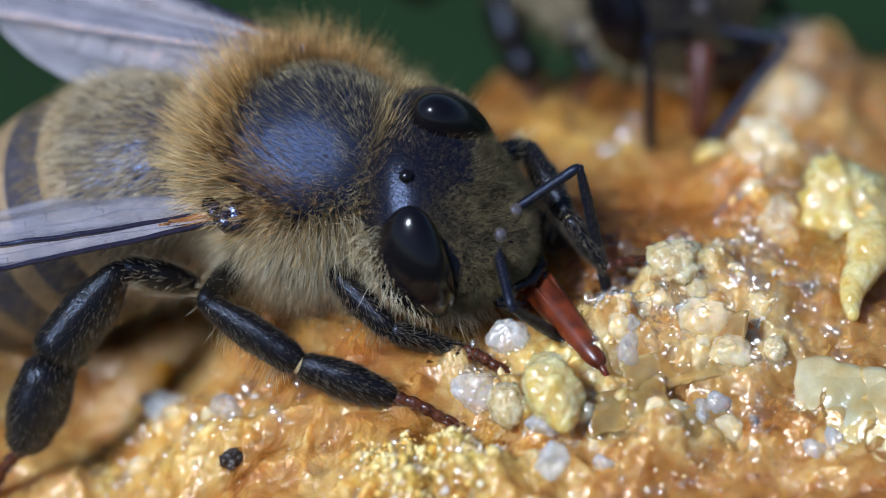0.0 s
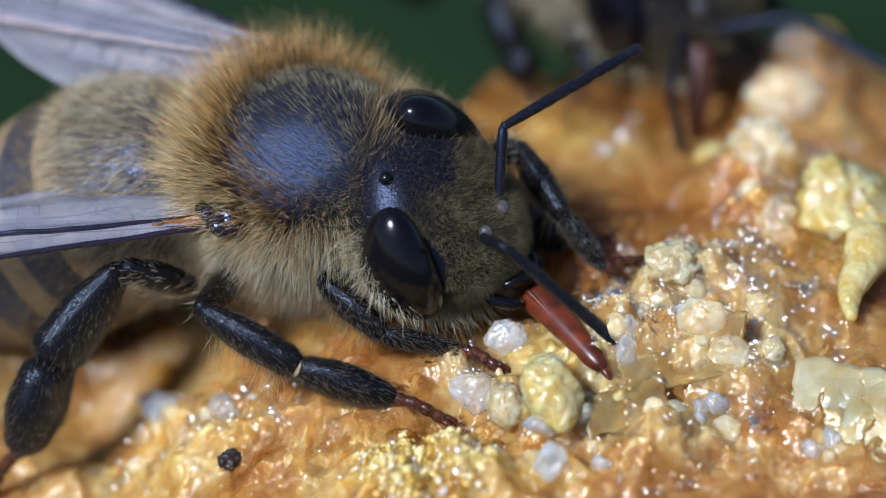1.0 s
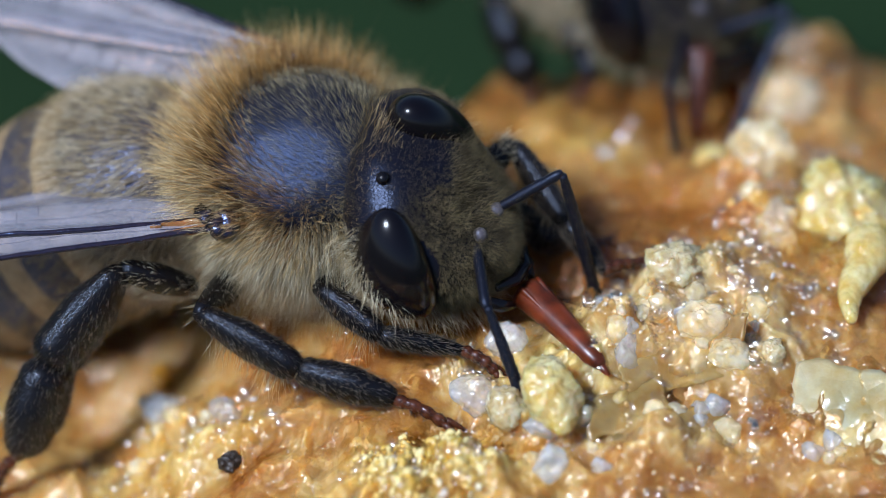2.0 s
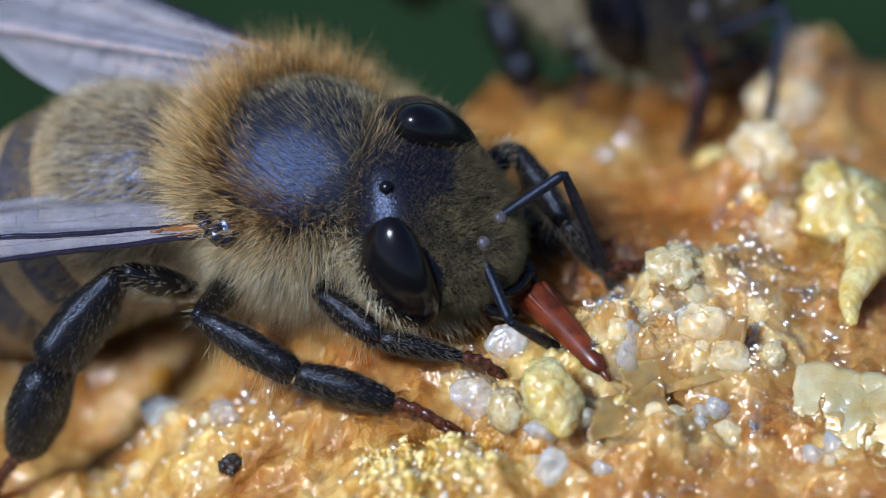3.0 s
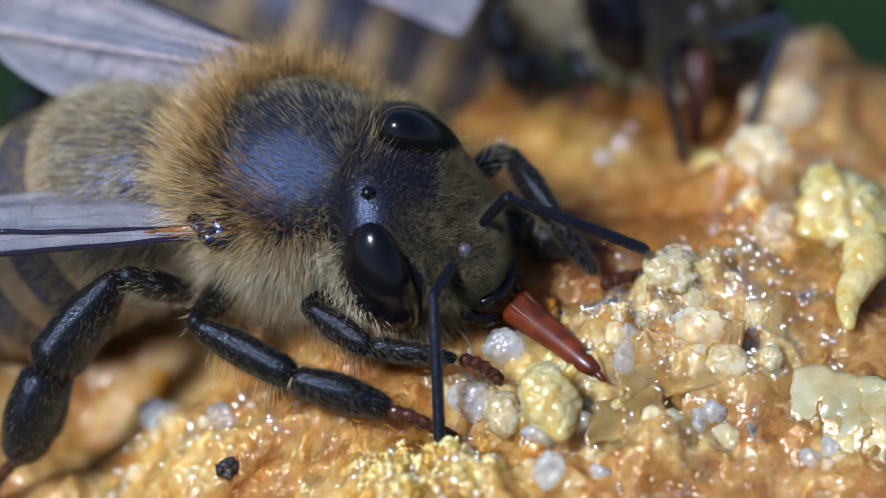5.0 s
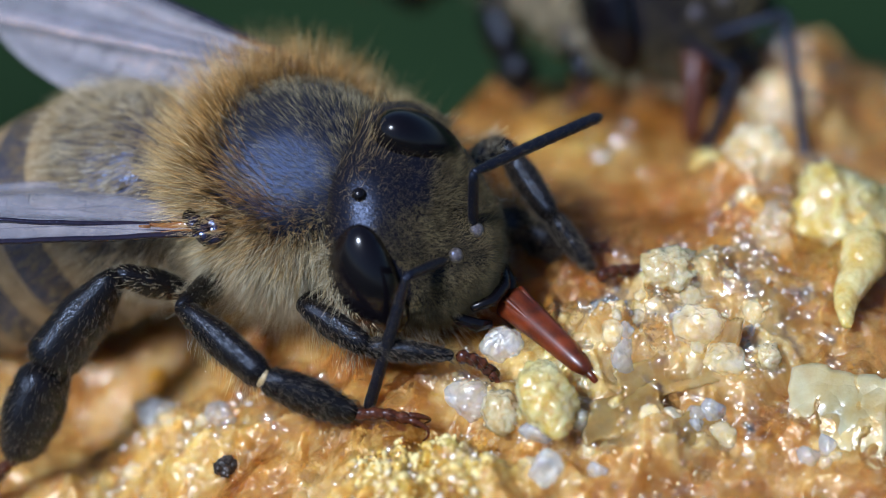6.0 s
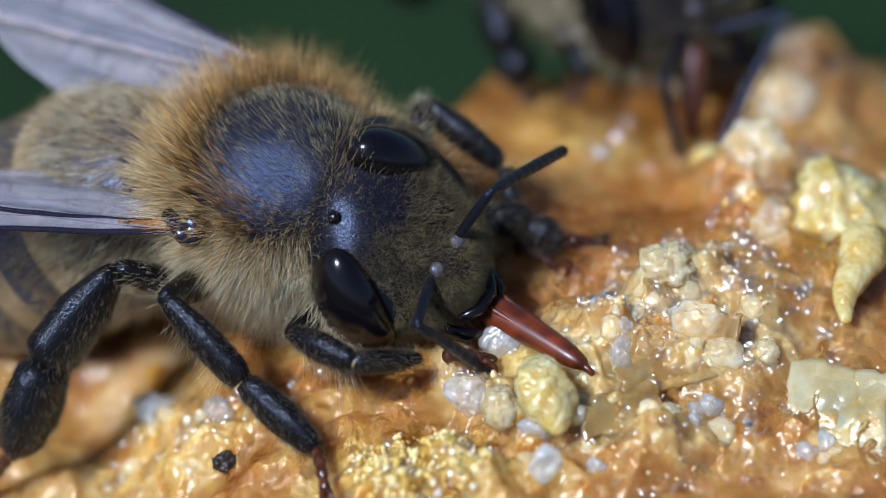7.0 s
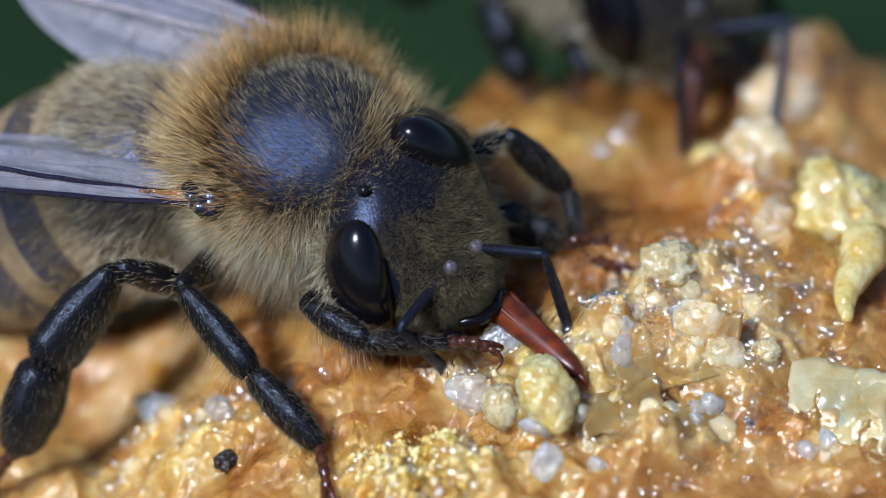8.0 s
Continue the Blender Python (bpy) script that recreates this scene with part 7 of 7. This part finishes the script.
    walk(P["left_fore"][3], [
        (0.0, pose(0.005662, 0.000760, 0.001005, 0.00, 9.66, 43.66)),
        (1.0, pose(0.005633, 0.000881, 0.000893, 0.00, 12.14, 46.61)),
        (1.5, pose(0.005614, 0.000875, 0.000890, 0.00, 13.44, 47.28)),
        (3.0, pose(0.005528, 0.001104, 0.000669, 0.00, 13.40, 47.23)),
        (4.0, pose(0.005627, 0.000898, 0.000901, 0.00, 17.73, 49.88)),
        (4.5, pose(0.005646, 0.000832, 0.000822, 0.00, 12.02, 50.26)),
        (6.0, pose(0.005521, 0.001079, 0.000640, 0.00, 11.61, 44.13)),
        (6.3, pose(0.005362, 0.001305, 0.000800, 0.00, 21.00, 28.76)),
        (6.5, pose(0.005254, 0.001166, 0.000800, 0.00, 10.82, 28.43)),
        (6.7, pose(0.005195, 0.001192, 0.000800, 0.00, 3.23, 16.76)),
        (6.9, pose(0.003996, 0.003423, 0.000162, 0.00, 13.98, 5.58)),
        (7.0, pose(0.003823, 0.001595, 0.000198, 0.00, 0.42, -15.08)),
        (7.2, pose(0.003937, 0.001408, 0.000691, 0.00, 10.17, -13.90)),
        (7.5, pose(0.003831, 0.001545, 0.000800, 0.00, -6.07, -24.04)),
        (7.7, pose(0.003872, 0.001714, 0.000800, 0.00, -3.28, -32.27)),
        (7.9, pose(0.004328, 0.002417, 0.000444, 0.00, -12.61, -58.63)),
        (8.0, pose(0.005003, 0.001797, -0.000048, 0.00, -30.41, -22.02)),
    ])
    walk(W["right_scape"], [
        (0.0, pose(0.003676, -0.000751, 0.002549, -34.97, -28.41, -74.60)),
        (0.5, pose(0.003676, -0.000751, 0.002549, -9.27, -5.63, -40.54)),
        (1.0, pose(0.003676, -0.000751, 0.002549, -15.09, 0.58, -51.87)),
        (1.5, pose(0.003676, -0.000751, 0.002549, -19.23, 4.65, -61.35)),
        (3.0, pose(0.003676, -0.000751, 0.002549, -0.01, -4.90, -26.70)),
        (3.5, pose(0.003676, -0.000751, 0.002549, -20.96, -14.51, -56.61)),
        (3.7, pose(0.003676, -0.000751, 0.002549, 139.06, -78.04, 1.21)),
        (4.0, pose(0.003676, -0.000751, 0.002549, -25.84, -15.69, -65.72)),
        (4.5, pose(0.003676, -0.000751, 0.002549, 8.74, -9.41, -14.36)),
        (4.7, pose(0.003676, -0.000751, 0.002549, -25.58, -17.02, -64.05)),
        (6.0, pose(0.003676, -0.000751, 0.002549, 18.41, -5.75, 2.69)),
        (6.5, pose(0.003676, -0.000751, 0.002549, 17.69, -3.66, 2.10)),
        (7.0, pose(0.003676, -0.000751, 0.002549, -15.89, -1.51, -52.79)),
        (7.5, pose(0.003676, -0.000751, 0.002549, 9.20, -0.44, -12.04)),
        (8.0, pose(0.003676, -0.000751, 0.002549, -12.36, -15.69, -42.60)),
    ])
    walk(W["right_flagellum"], [
        (0.0, pose(0.004027, -0.002023, 0.003263, -3.77, 72.57, -32.06)),
        (0.5, pose(0.004811, -0.001721, 0.002696, -4.37, 72.61, -32.91)),
        (1.0, pose(0.004602, -0.001931, 0.002534, 11.94, 67.41, -8.45)),
        (1.5, pose(0.004393, -0.002063, 0.002428, 10.65, 59.87, -9.04)),
        (3.0, pose(0.005011, -0.001423, 0.002677, -34.18, 68.55, -78.22)),
        (3.5, pose(0.004475, -0.001963, 0.002925, 34.15, 49.91, 38.21)),
        (3.7, pose(0.003987, -0.000744, 0.004017, 5.97, 62.57, -17.07)),
        (4.0, pose(0.004270, -0.002067, 0.002955, 19.15, 62.71, 4.27)),
        (4.5, pose(0.005110, -0.001118, 0.002795, -30.63, 65.51, -74.82)),
        (4.7, pose(0.004304, -0.002041, 0.002988, 15.88, 65.77, -1.94)),
        (6.0, pose(0.005167, -0.000681, 0.002700, -28.61, 56.57, -76.58)),
        (6.5, pose(0.005172, -0.000696, 0.002645, -30.87, 49.75, -84.67)),
        (7.0, pose(0.004583, -0.001945, 0.002589, 14.85, 66.18, -3.65)),
        (7.5, pose(0.005143, -0.001064, 0.002561, -34.71, 61.14, -84.58)),
        (8.0, pose(0.004739, -0.001728, 0.002955, 1.97, 72.66, -23.89)),
    ])
    walk(W["left_scape"], [
        (0.0, pose(0.004003, -0.000333, 0.002549, 29.82, -8.76, 30.61)),
        (0.5, pose(0.004003, -0.000333, 0.002549, 33.69, -17.09, 41.05)),
        (1.0, pose(0.004003, -0.000333, 0.002549, 34.34, -17.85, 48.34)),
        (1.5, pose(0.004003, -0.000333, 0.002549, 35.70, -22.96, 49.50)),
        (3.0, pose(0.004003, -0.000333, 0.002549, 38.10, -30.02, 49.34)),
        (3.5, pose(0.004003, -0.000333, 0.002549, 36.52, -27.09, 56.16)),
        (4.0, pose(0.004003, -0.000333, 0.002549, 37.16, -28.62, 54.48)),
        (4.7, pose(0.004003, -0.000333, 0.002549, 35.35, -21.90, 51.85)),
        (6.0, pose(0.004003, -0.000333, 0.002549, 35.50, -22.73, 53.53)),
        (6.5, pose(0.004003, -0.000333, 0.002549, 34.03, -17.28, 44.74)),
        (7.0, pose(0.004003, -0.000333, 0.002549, 35.70, -22.94, 48.43)),
        (7.5, pose(0.004003, -0.000333, 0.002549, 34.87, -19.95, 48.43)),
        (8.0, pose(0.004003, -0.000333, 0.002549, 34.09, -17.23, 46.01)),
    ])
    walk(W["left_flagellum"], [
        (0.0, pose(0.005279, 0.000422, 0.002778, -29.17, 34.92, -87.56)),
        (0.5, pose(0.005084, 0.000608, 0.002990, 30.64, 7.67, 44.47)),
        (1.0, pose(0.004952, 0.000734, 0.003009, 24.87, 13.61, 24.18)),
        (1.5, pose(0.004900, 0.000717, 0.003134, -21.56, 38.82, -68.56)),
        (3.0, pose(0.004849, 0.000652, 0.003300, -13.98, 48.28, -52.01)),
        (3.5, pose(0.004746, 0.000776, 0.003232, 21.44, 22.81, 16.12)),
        (4.0, pose(0.004768, 0.000739, 0.003268, -1.96, 42.72, -30.27)),
        (4.7, pose(0.004862, 0.000761, 0.003109, -21.35, 37.20, -68.36)),
        (6.0, pose(0.004825, 0.000779, 0.003129, -1.35, 36.59, -29.19)),
        (6.5, pose(0.005020, 0.000675, 0.002995, -15.19, 40.53, -55.28)),
        (7.0, pose(0.004919, 0.000700, 0.003134, -22.94, 38.92, -71.52)),
        (7.5, pose(0.004938, 0.000722, 0.003061, -2.61, 42.32, -31.48)),
        (8.0, pose(0.004998, 0.000698, 0.002993, -11.33, 41.72, -47.73)),
    ])
    walk(V, [
        (0.0, pose(0.03121, 0.01382, -0.00496, 0, 0, 165)),
        (3.0, pose(0.02456, 0.01382, -0.00496, 0, 0, 165)),
        (3.5, pose(0.01403, 0.01375, -0.00504, 0, 0, 165)),
        (4.0, pose(0.00561, 0.01359, -0.00520, 0, 0, 165)),
        (4.5, pose(0.00073, 0.01351, -0.00527, 0, 0, 165)),
        (4.7, pose(-0.00149, 0.01359, -0.00520, 0, 0, 165)),
        (5.5, pose(-0.01866, 0.01398, -0.00480, 0, 0, 165)),
        (8.0, pose(-0.03751, 0.01422, -0.00457, 0, 0, 165)),
    ])


motions()
